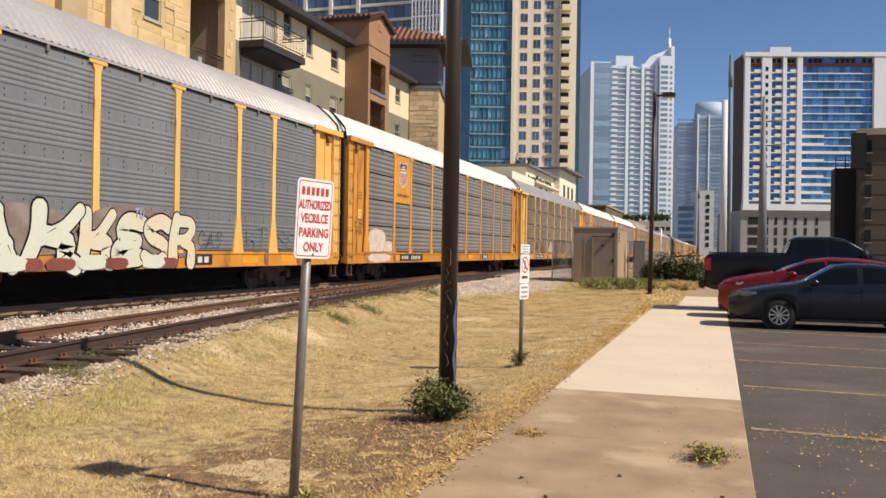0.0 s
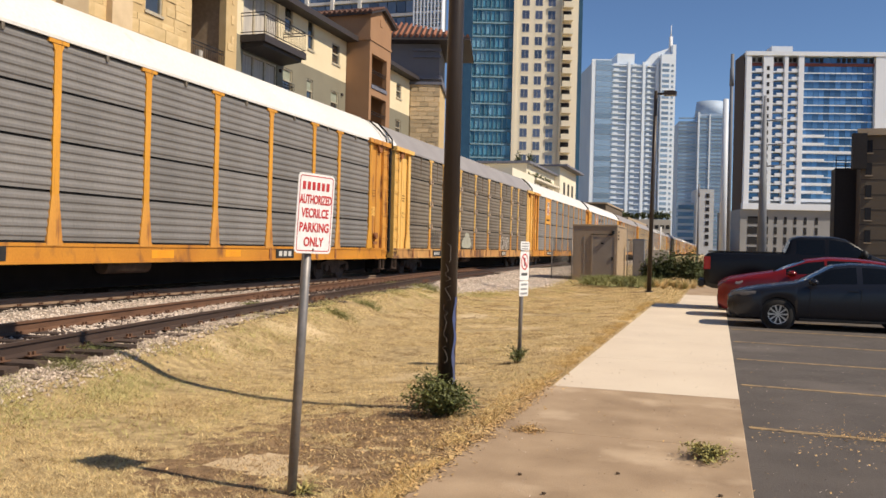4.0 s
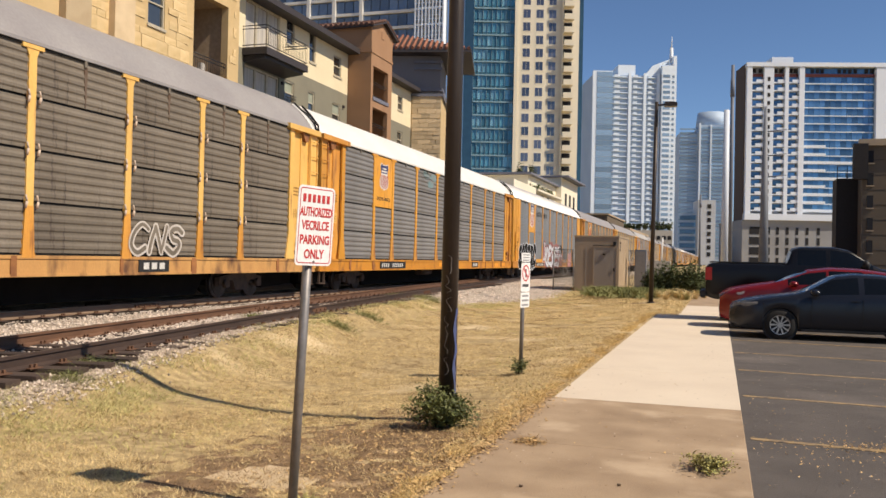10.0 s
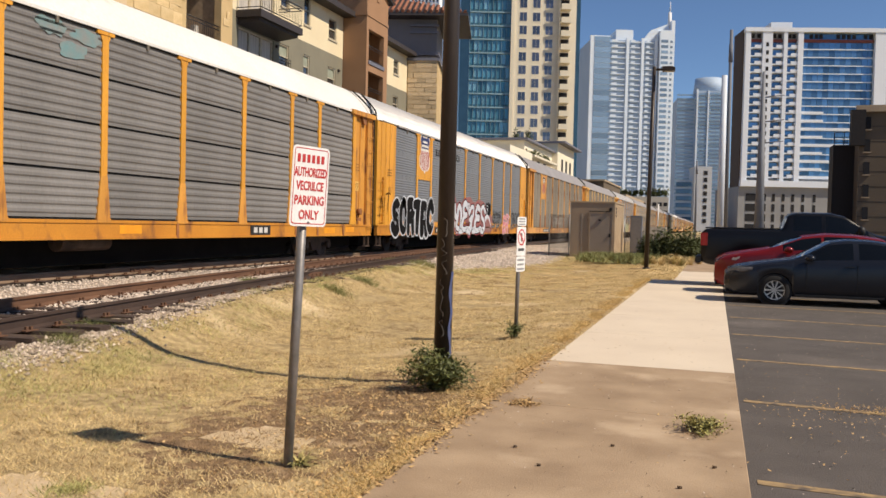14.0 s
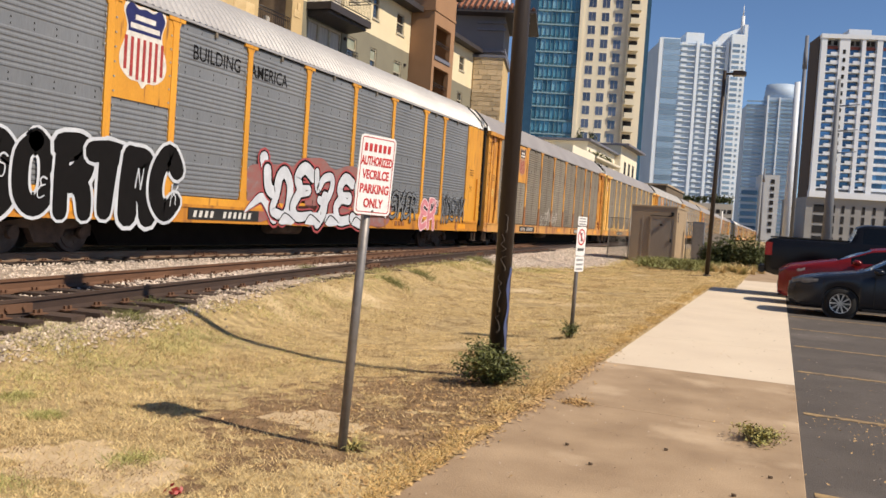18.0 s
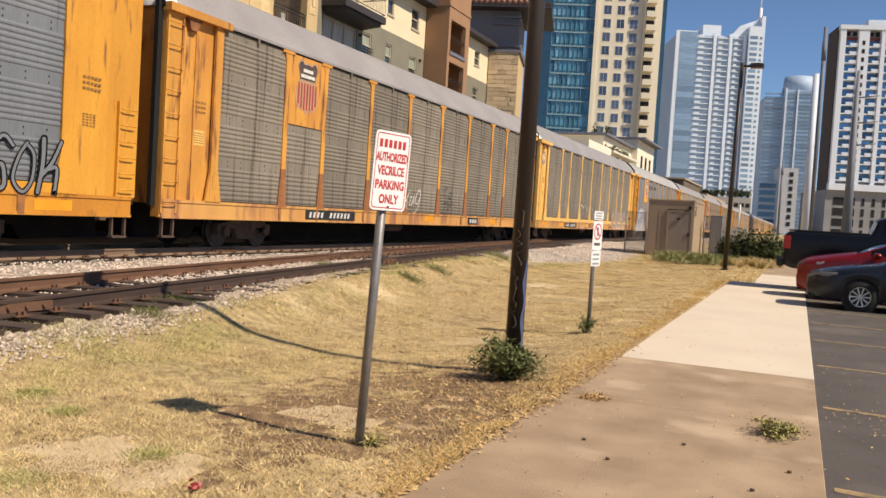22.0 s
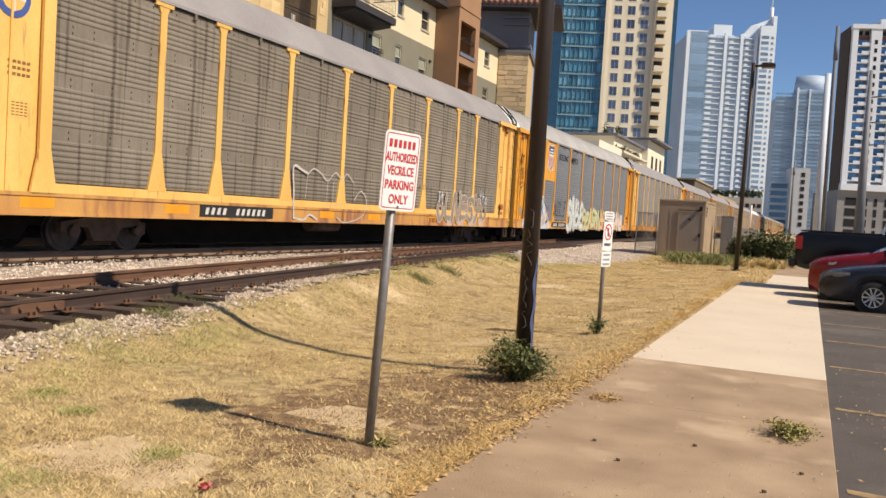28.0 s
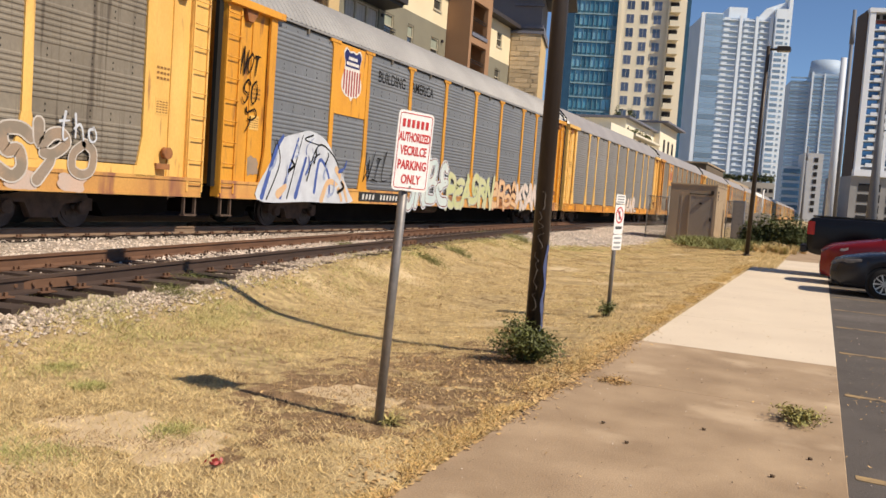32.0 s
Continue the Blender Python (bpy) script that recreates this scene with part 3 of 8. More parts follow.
def ladder(bm):
    """Stiles and nine bent rungs on a car corner."""
    for y in (-0.24, 0.24):
        bx(bm, 1.52, 1.57, y - 0.025, y + 0.025, 0.75, 5.1)
    for i in range(9):
        z = 0.95 + i * 0.5
        tube(bm, (1.54, -0.24, z + 0.03), (1.62, -0.2, z), 0.014, n=5)
        tube(bm, (1.62, -0.2, z), (1.62, 0.2, z), 0.014, n=5)
        tube(bm, (1.62, 0.2, z), (1.54, 0.24, z + 0.03), 0.014, n=5)


def shield(x, cy, cz, w, h, part_of, faded):
    """A shield emblem: white rim, dark top with pale bars, red stripes below."""
    def outline(s, low=-9.0, high=9.0):
        half = [(0, 0.46), (0.17, 0.44), (0.33, 0.50), (0.45, 0.38), (0.37, 0.20), (0.40, 0.04), (0.49, -0.14), (0.46, -0.31), (0.27, -0.42), (0.10, -0.43), (0, -0.5)]
        pts = half + [(-a, b) for a, b in half[-2:0:-1]]
        return [(cy + p[0] * w * s, cz + min(max(p[1], low), high) * h * s) for p in smooth_loop(pts, 3)]
    bm = bmesh.new()
    prism(bm, outline(1.08), x, x + 0.003)
    em = part("emblem", bm, M["g_tan" if faded else "shield_white"], part_of, "painted shield emblem")
    bm = bmesh.new()
    prism(bm, [p for p in outline(1.0) if p[1] > cz + 0.11 * h], x + 0.004, x + 0.008)
    part("emblem_top", bm, M["shield_blue_old" if faded else "shield_blue"], em)
    for i in range(7):
        y = w * (-0.44 + 0.137 * i)
        low = -0.45 + 0.20 * (abs(y + 0.03 * w) / (0.5 * w)) ** 3
        bm = bmesh.new()
        bx(bm, x + 0.004, x + 0.008, cy + y, cy + y + 0.064 * w, cz + h * low, cz + 0.08 * h)
        part("emblem_stripe", bm, M["shield_red"], em)
    for ww, z in ((0.46, 0.33), (0.66, 0.22)):
        bm = bmesh.new()
        bx(bm, x + 0.008, x + 0.011, cy - w * ww / 2, cy + w * ww / 2, cz + h * (z - 0.032), cz + h * (z + 0.032))
        part("emblem_bar", bm, M["shield_white"], em)


def marks(bm, x, y0, z, h, groups):
    """Plain bars in the place of stencilled marks: groups of (count, width)."""
    y = y0
    for n, w in groups:
        for k in range(n):
            prism(bm, [(y, z), (y + w * 0.55, z), (y + w * 0.75, z + h), (y + w * 0.2, z + h)], x, x + 0.004)
            y += w
        y += w * 1.6


def autorack(style, y, group="train of enclosed car carriers"):
    """One enclosed car carrier, its origin 0.1 m over the rail top under its middle."""
    car = thing("autorack_car", style["label"], "rail car", pose(TRACK_X, y, RAIL_Z), group)
    yel, pan, kind = M[style["yellow"]], M[style["panel"]], style["kind"]
    z0 = 1.26 if style.get("rail") else 1.06
    ends = M[style.get("ends", style["yellow"])]
    # underframe
    piece("side_sill", "sill", lambda bm: prism(bm, [(1.42, 0.63), (1.572, 0.63), (1.572, 0.69), (1.55, 0.69), (1.55, 0.99), (1.572, 0.99), (1.572, 1.06), (1.42, 1.06)], -14.0, 14.0, "y"), M[style.get("sill", "sill_dirty")], car, "yellow side sill with rust runs")
    spot = random.Random(int(y * 10))
    for p in POSTS + (-11.6, 11.3):
        if spot.random() < 0.62 and style.get("sill") != "sill_sooty":
            u = p + spot.choice((-0.75, 0.7, 0.95))
            piece("paint_patch", ("patch", spot.choice((0, 1, 2))), lambda bm, w=spot.uniform(0.25, 0.5), z=spot.uniform(0.70, 0.78): bx(bm, 1.55, 1.553, -w, w, z, z + 0.2), M["patch"], car, "brighter repainted patch", pose(0, u, 0))
        if spot.random() < 0.5:
            piece("rust_run", ("run", spot.choice((0, 1, 2))), lambda bm, w=spot.uniform(0.05, 0.14): bx(bm, 1.54, 1.5735, -w, w, 0.64, 1.05), M["rust"], car, m=pose(0, p + spot.uniform(-0.4, 0.4), 0))
    piece("sill_gap", "sill_gap", boxes((1.50, 1.556, -12.1, 12.1, 1.061, 1.085)), M["seam"], car)
    piece("side_sill", "sill_far", boxes((-1.55, -1.42, -14.0, 14.0, 0.68, 1.0)), yel, car)
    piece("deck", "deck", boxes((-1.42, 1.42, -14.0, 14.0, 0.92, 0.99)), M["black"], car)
    # Sill drawn extra deep and near black to keep the under-train gap dark.
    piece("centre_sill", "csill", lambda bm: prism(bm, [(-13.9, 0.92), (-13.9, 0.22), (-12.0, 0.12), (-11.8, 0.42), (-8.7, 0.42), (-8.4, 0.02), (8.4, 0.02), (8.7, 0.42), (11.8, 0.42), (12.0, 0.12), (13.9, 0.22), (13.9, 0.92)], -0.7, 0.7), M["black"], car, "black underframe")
    piece("brake_tank", "tank", lambda bm: tube(bm, (0.9, -2.2, 0.55), (0.9, -0.6, 0.55), 0.2, n=12), M["truck"], car)
    for s in (-1, 1):
        piece("coupler", "coupler", lambda bm: (bx(bm, -0.12, 0.12, 13.6, 14.25, 0.55, 0.8), bx(bm, -0.2, 0.2, 14.22, 14.42, 0.5, 0.86)), M["truck"], car, m=pose(0, 0, 0, 0, 0, 0 if s > 0 else 180))
        truck = piece("truck_frame", "bolster", boxes((-1.05, 1.05, -0.2, 0.2, 0.42, 0.72)), M["truck"], car, "cast steel truck", pose(0, s * 10.2, -0.10))
        for r in (0, 180):
            piece("sideframe", "sideframe", sideframe, M["truck"], truck, m=pose(0, 0, 0, 0, 0, r))
            piece("spring", "springs", springs, M["truck"], truck, m=pose(0, 0, 0, 0, 0, r))
        for a in (-0.875, 0.875):
            w = piece("wheelset", "wheelset", wheelset, M["wheel"], car, m=pose(0, s * 10.2 + a, 0.32))
            WHEELS.setdefault(car, []).append((w, s * 10.2 + a))
        # steps under the corners
        piece("step", "step", lambda bm: (bx(bm, 1.45, 1.52, -0.2, -0.16, 0.22, 0.66), bx(bm, 1.45, 1.52, 0.16, 0.2, 0.22, 0.66), bx(bm, 1.40, 1.55, -0.2, 0.2, 0.20, 0.24)), M["truck"], car, m=pose(0, s * 13.72, 0))
    # sides
    for i, (a, b) in enumerate(BAYS):
        if kind == "rows":
            for k in range(4):
                if i == 1 and style.get("logo") and k > 1:
                    continue
                piece("side_panel", ("row", round(b - a, 2)), lambda bm, l=b - a: corrugated(bm, -l / 2 + 0.02, l / 2 - 0.02, 0.028, 1.012, 1, 5, 0.05, 0.97, 0.022), pan, car, m=pose(0, (a + b) / 2, ROWS_Z[k]))
        else:
            low = i == 1 and style.get("logo")
            top = 3.3 if low else 5.24
            piece("side_panel", ("plain", round(b - a, 2), top, z0), lambda bm, l=b - a, t=top, z=z0: corrugated(bm, -l / 2, l / 2, z, t, 2 if t < 5 else 4, 7, 0.04, 0.80, 0.0145), pan, car, m=pose(0, (a + b) / 2, 0))
            stuff(piece("vent", ("dots", round(b - a, 2), top, z0), lambda bm, l=b - a, t=top: [bx(bm, SIDE, SIDE + 0.005, y - 0.012, y + 0.012, z - 0.02, z + 0.02) for y in np.arange(-l / 2 + 0.42, l / 2 - 0.2, 0.52) for k in range(2 if t < 5 else 4) for z in (z0 + (t - z0) * (k + 0.84) / (2 if t < 5 else 4), z0 + (t - z0) * (k + 0.96) / (2 if t < 5 else 4))], M["dot"], car, m=pose(0, (a + b) / 2, 0)))
        if i == 1 and style.get("logo"):
            continue
        piece("hanger", "hanger", boxes((SIDE, SIDE + 0.06, -0.04, 0.04, 5.10, 5.3)), M["panel_brown"], car, m=pose(0, (a + b) / 2, 0))
        if style.get("clips"):
            piece("rust_streak", ("streak", i % 3), lambda bm, i=i: prism(bm, [(-0.05, 5.1), (0.06, 5.1), (0.04, 4.75 - 0.12 * (i % 3)), (0.01, 4.4 - 0.1 * (i % 3)), (-0.03, 4.7)], SIDE + 0.01, SIDE + 0.0235), M["rust_dark"], car, m=pose(0, (a + b) / 2 + 0.03, 0))
    if kind == "rows":
        piece("seam_backing", "seam_back", boxes((1.44, SIDE - 0.032, -12.1, 12.1, 1.06, 5.24)), M["seam"], car, "black gaps between the panels")
    if style.get("rail"):
        piece("deck_rail", "deck_rail", boxes((1.46, 1.570, -12.1, 12.1, 1.06, 1.24)), yel, car)
    piece("far_side", "far_side", boxes((-1.52, -1.46, -13.9, 13.9, 1.0, 5.28)), pan, car)
    for p in POSTS:
        piece("side_post", ("post", z0), post(z0), yel, car, m=pose(0, p, 0))
        piece("post_foot", ("foot", z0, style.get("foot_half", 0.27)), foot(z0, style.get("foot_half", 0.27)), M[style.get("foot", style["yellow"])], car, m=pose(0, p, 0))
        if style.get("bolts"):
            stuff(piece("bolt", "bolts", lambda bm: [bx(bm, SIDE + 0.02, SIDE + 0.05, s * 0.15 - 0.018, s * 0.15 + 0.018, z - 0.018, z + 0.018) for s in (-1, 1) for z in np.arange(1.5, 5.0, 0.3)], M["g_grey"], car, m=pose(0, p, 0)))
        if style.get("clips"):
            for z in (2.12, 3.16, 4.2):
                for u in (-0.17, 0.12):
                    piece("clip", "clip", lambda bm: (tube(bm, (SIDE + 0.09, 0.025, -0.13), (SIDE + 0.09, 0.06, 0), 0.027, n=6), tube(bm, (SIDE + 0.09, 0.06, 0), (SIDE + 0.09, 0.025, 0.13), 0.02, n=6)), M["clip_steel"], car, m=pose(0, p + u, z))
    # ends
    for s in (-1, 1):
        turn = pose(0, 0, 0) if s > 0 else Matrix.Diagonal((1, -1, 1, 1))
        piece("corner_post", ("cpost", s), lambda bm, s=s: (bx(bm, SIDE - 0.02, SIDE + 0.048, s * 12.24 - 0.13, s * 12.24 + 0.13, 1.06, 5.24), prism(bm, [(s * 12.24 - 0.3, 1.02), (s * 12.24 + 0.3, 1.02), (s * 12.24 + 0.12, 1.9), (s * 12.24 - 0.12, 1.9)], SIDE, SIDE + 0.052)), yel, car)
        if style.get("flush"):
            for k in range(4):
                piece("end_sheet", ("eflush", s, k), lambda bm, s=s, k=k: bx(bm, 1.40, SIDE + 0.05 - 0.012 * k, min(s * (12.37 + k * 0.44), s * (12.80 + k * 0.44)), max(s * (12.37 + k * 0.44), s * (12.80 + k * 0.44)), 1.04, 5.26), yel, car, "yellow end sheet")
            piece("half_ladder", ("hl", s), lambda bm, s=s: [tube(bm, (SIDE + 0.1, s * 13.55, 1.2 + 0.33 * i), (SIDE + 0.1, s * 14.0, 1.2 + 0.33 * i), 0.014, n=5) for i in range(6)] + [bx(bm, SIDE + 0.02, SIDE + 0.1, s * 13.52 - 0.02, s * 13.52 + 0.02, 1.1, 3.0)], yel, car)
        else:
            piece("end_sheet", ("esheet", s), lambda bm, s=s: bx(bm, 1.38, 1.46, min(s * 12.3, s * 13.5), max(s * 12.3, s * 13.5), 1.0, 5.28), ends, car, "yellow end sheet")
            piece("sheet_rib", ("erib", s), lambda bm, s=s: bx(bm, 1.46, 1.49, min(s * 12.95, s * 13.0), max(s * 12.95, s * 13.0), 1.0, 5.2), ends, car)
            piece("end_header", ("ehead", s), lambda bm, s=s: prism(bm, [(s * 11.9, 5.18), (s * 14.08, 5.18), (s * 14.08, 5.36), (s * 11.9, 5.34)], 1.40, 1.66), ends, car, "yellow header beam")
            piece("header_bracket", ("ebrk", s), lambda bm, s=s: prism(bm, [(s * 13.1, 4.9), (s * 13.3, 4.9), (s * 13.4, 5.2), (s * 12.9, 5.2)], 1.44, 1.58), M["rust"], car)
            piece("end_post", ("epost", s), lambda bm, s=s: bx(bm, 1.30, 1.53, min(s * 13.5, s * 14.05), max(s * 13.5, s * 14.05), 0.66, 5.2), ends, car)
            piece("ladder", "ladder", ladder, ends, car, m=pose(0, s * 13.78, 0))
            piece("hand_brake", ("hb", s), lambda bm, s=s: (bx(bm, 1.5, 1.62, min(s * 12.5, s * 12.9), max(s * 12.5, s * 12.9), 1.2, 1.32), tube(bm, (1.5, s * 12.85, 1.55), (1.62, s * 12.85, 1.55), 0.13, n=10)), M["rust"], car) if s > 0 else None
        piece("end_door", ("edoor", s), lambda bm, s=s: [bx(bm, -1.3 + 0.65 * k, -0.68 + 0.65 * k, min(s * 13.9, s * (14.0 + 0.03 * (k % 2))), max(s * 13.9, s * (14.0 + 0.03 * (k % 2))), 0.95, 5.4) for k in range(4)], yel, car, "yellow folding end door")
        piece("door_edge", ("edge", s), lambda bm, s=s: bx(bm, 1.31, 1.42, min(s * 14.02, s * 14.2), max(s * 14.02, s * 14.2), 0.9, 5.5), M["seam"], car, "black door seal")
        piece("end_placard", ("plac", s), lambda bm, s=s: (bx(bm, SIDE + 0.055 if style.get("flush") else 1.46, SIDE + 0.06 if style.get("flush") else 1.465, min(s * 12.55, s * 12.95), max(s * 12.55, s * 12.95), 2.35, 2.7)), M["yellow_pale"], car)

        def small_print(bm, s=s, x=SIDE + 0.06 if style.get("flush") else 1.466):
            rnd = random.Random(7)
            for k in range(5):
                z = 2.4 + k * 0.055
                for j in range(4):
                    y = s * 12.58 + s * j * 0.09
                    bx(bm, x, x + 0.003, min(y, y + s * 0.06), max(y, y + s * 0.06), z, z + 0.02)
            for k in range(3):
                for j in range(5):
                    y = s * 12.55 + s * j * 0.1
                    bx(bm, x, x + 0.003, min(y, y + s * 0.07), max(y, y + s * 0.07), 3.1 + k * 0.11, 3.15 + k * 0.11)
        stuff(piece("small_print", ("print", s, bool(style.get("flush"))), small_print, M["mark_faint"], car))
    # roof
    rm = M[style["roof"]]
    piece("roof", ("roof", style["roof"].startswith("roof_ribbed")), roof_shell(style["roof"].startswith("roof_ribbed")), rm, car, style.get("roof_label", "rounded roof"))
    for s in (-1, 1):
        piece("roof_end", "roof_cap", roof_cap, M["roof_white"], car, "white roof end cap", pose(0, 0, 0, 0, 0, 0 if s > 0 else 180), smooth=True)
        piece("vent_pipe", ("pipe", s), lambda bm, s=s: [tube(bm, (a[0], s * a[1], a[2]), (b[0], s * b[1], b[2]), 0.035, n=6) for a, b in zip(PIPE, PIPE[1:])], M["seam"], car, "black bent pipe over the roof end")
    piece("eave_gap", "eave_gap", boxes((1.49, SIDE + 0.034, -11.9, 11.9, 5.195, 5.239)), M["seam"], car)
    piece("eave_strip", "eave", boxes((1.50, 1.585, -11.9, 11.9, 5.24, 5.31)), rm, car)
    # livery
    if style.get("logo"):
        lp = piece("logo_panel", "logo_panel", boxes((1.48, SIDE + 0.03, -9.2, -7.4, 3.3 if kind == "plain" else 3.18, 5.24)), yel, car, "yellow panel with a painted shield")
        shield(SIDE + 0.031, -8.3, 4.40 if kind == "rows" else 4.38, *style.get("shield", (1.08, 1.40)), lp, style["logo"] == "old")
        if style.get("slogan") == "small":
            me = SHARED.setdefault(("slogan", "small"), text_mesh("BUILDING AMERICA", 0.2, M["mark_dark"], squeeze=0.8))
            ob = new("lettering", me)
            ob.parent, ob.matrix_basis = lp, pose(SIDE + 0.033, -8.3, 3.5, 90, 0, 90)
    if style.get("slogan") == "large":
        for words, yy in (("BUILDING", -5.72), ("AMERICA", -3.46)):
            me = SHARED.setdefault(("slogan", words), text_mesh(words, 0.49, M["g_black"], squeeze=0.86, thick=0.0003))
            ob = new("lettering", me)
            ob.parent, ob.matrix_basis = car, pose(SIDE + 0.0165, yy, 4.59, 90, 0, 90)
    if style.get("emblem"):
        bm = bmesh.new()
        tube(bm, (1.465, -12.95, 4.45), (1.472, -12.95, 4.45), 0.36, n=24)
        em = part("round_emblem", bm, M["g_blue"], car, "round blue and white emblem")
        bm = bmesh.new()
        tube(bm, (1.472, -12.95, 4.45), (1.476, -12.95, 4.45), 0.24, n=24)
        part("emblem_disc", bm, M["yellow_pale"], em)
        bm = bmesh.new()
        bx(bm, 1.476, 1.48, -13.2, -12.7, 4.41, 4.49), bx(bm, 1.476, 1.48, -12.99, -12.91, 4.2, 4.7)
        part("emblem_cross", bm, M["shield_white"], em)
    ny = style.get("plate")
    if ny is not None:
        pl = piece("mark_plate", "mark_plate", boxes((1.55, 1.571, -1.45, 1.45, 0.70, 0.985)), M["plate"], car, "black plate with pale stencilled marks", pose(0, ny, 0))
        for k in range(10):
            piece("stencil_bar", "stencil_bar", lambda bm: marks(bm, 1.571, 0, 0.76, 0.16, ((1, 0.2),)), M["mark_white"], pl, m=pose(0, -1.28 + 0.215 * k + (0.3 if k > 3 else 0), 0))
    if style.get("mark"):
        plain = style.get("dark_mark")
        small = car if plain else piece("mark_small", "mark_small", boxes((1.55, 1.5715, 4.85, 6.0, 0.70, 0.985)), M["plate"], car, "small black plate with pale stencilled marks")
        for k in range(3):
            piece("stencil_bar", "stencil_short", lambda bm: (bx(bm, 1.549, 1.5745, 0, 0.2, 0.76, 0.92)), M["rust" if plain else "mark_white"], small, m=pose(0, 5.02 + 0.3 * k, 0))
    return car


WHEELS = {}
PIPE = ((0.7, 13.9, 6.34), (1.1, 14.0, 5.98), (1.42, 14.08, 5.62), (1.47, 14.1, 5.25))
TAG = 1.577


GLYPHS = {
    "9": [[(0.9, 0.75), (0.6, 1.0), (0.15, 0.85), (0.1, 0.55), (0.5, 0.4), (0.9, 0.7), (0.85, 0.3), (0.4, 0.0), (0.0, 0.1)]],
    "M": [[(0.0, 0.0), (0.2, 1.0), (0.45, 0.35), (0.75, 0.8), (1.0, 0.0)]],
    "U": [[(0.0, 1.0), (0.1, 0.2), (0.5, 0.0), (0.9, 0.3), (1.0, 1.0)]],
    "A": (((0.05, 0), (0.32, 0.6), (0.5, 1)), ((0.5, 1), (0.7, 0.5), (0.95, 0)), ((0.28, 0.36), (0.75, 0.38))),
    "B": (((0.15, 0), (0.12, 0.5), (0.2, 1)), ((0.2, 0.95), (0.75, 0.92), (0.7, 0.6), (0.25, 0.5)), ((0.25, 0.5), (0.88, 0.48), (0.85, 0.08), (0.18, 0.05))),
    "C": (((0.88, 0.78), (0.55, 0.98), (0.15, 0.7), (0.12, 0.3), (0.5, 0.03), (0.9, 0.22)),),
    "D": (((0.0, 1.0), (0.12, 0.62), (0.38, 0.55), (0.5, 0.9), (0.72, 0.98), (0.92, 0.7), (0.92, 0.25), (0.78, 0.0)), ((0.42, 0.5), (0.36, 0.2), (0.6, 0.08), (0.85, 0.06))),
    "E": (((0.9, 0.86), (0.5, 0.97), (0.3, 0.75), (0.4, 0.52), (0.15, 0.3), (0.35, 0.05), (0.92, 0.12)), ((0.4, 0.52), (0.8, 0.54))),
    "I": (((0.3, 0.95), (0.8, 0.97)), ((0.55, 0.95), (0.5, 0.5), (0.5, 0.05)), ((0.2, 0.05), (0.85, 0.06))),
    "K": (((0.12, 1), (0.2, 0.5), (0.14, 0)), ((0.9, 1), (0.6, 0.62), (0.24, 0.42)), ((0.42, 0.5), (0.78, 0.42), (0.84, 0.1), (0.98, 0))),
    "L": (((0.2, 1), (0.16, 0.5), (0.25, 0.06), (0.9, 0.08)),),
    "N": (((0.1, 0), (0.12, 0.55), (0.2, 0.98)), ((0.2, 0.98), (0.5, 0.5), (0.8, 0.04)), ((0.8, 0.04), (0.88, 0.5), (0.92, 1))),
    "O": (((0.5, 0.97), (0.16, 0.75), (0.14, 0.25), (0.5, 0.03), (0.86, 0.25), (0.84, 0.75), (0.5, 0.97)),),
    "P": (((0.1, 1), (0.2, 0.72), (0.45, 0.9), (0.78, 0.95), (0.9, 0.68), (0.6, 0.48), (0.35, 0.5)), ((0.55, 0.55), (0.5, 0.25), (0.3, 0.0))),
    "R": (((0.18, 0), (0.14, 0.5), (0.18, 1)), ((0.18, 0.95), (0.72, 0.95), (0.82, 0.7), (0.6, 0.5), (0.25, 0.46)), ((0.5, 0.48), (0.8, 0.3), (0.92, 0))),
    "S": (((0.9, 0.82), (0.55, 0.98), (0.18, 0.8), (0.3, 0.54), (0.72, 0.46), (0.84, 0.2), (0.5, 0.02), (0.08, 0.16)),),
    "T": (((0.02, 0.9), (0.5, 0.94), (0.98, 0.92)), ((0.52, 0.9), (0.5, 0.45), (0.46, 0.02))),
    "W": (((0.02, 1), (0.15, 0.45), (0.25, 0.03)), ((0.25, 0.03), (0.42, 0.4), (0.5, 0.75)), ((0.5, 0.75), (0.62, 0.3), (0.75, 0.03)), ((0.75, 0.03), (0.9, 0.5), (0.98, 1))),
    "Z": (((0.05, 0.88), (0.5, 0.95), (0.92, 0.92)), ((0.92, 0.92), (0.5, 0.5), (0.08, 0.1)), ((0.08, 0.1), (0.5, 0.06), (0.98, 0.14))),
    "h": (((0.22, 1), (0.2, 0.5), (0.2, 0)), ((0.2, 0.4), (0.55, 0.6), (0.8, 0.4), (0.82, 0))),
    "t": (((0.5, 1.15), (0.45, 0.5), (0.5, 0.02), (0.8, 0.05)), ((0.1, 0.72), (0.9, 0.76))),
    "o": (((0.5, 0.62), (0.2, 0.45), (0.22, 0.12), (0.5, 0.02), (0.8, 0.15), (0.78, 0.48), (0.5, 0.62)),),
}


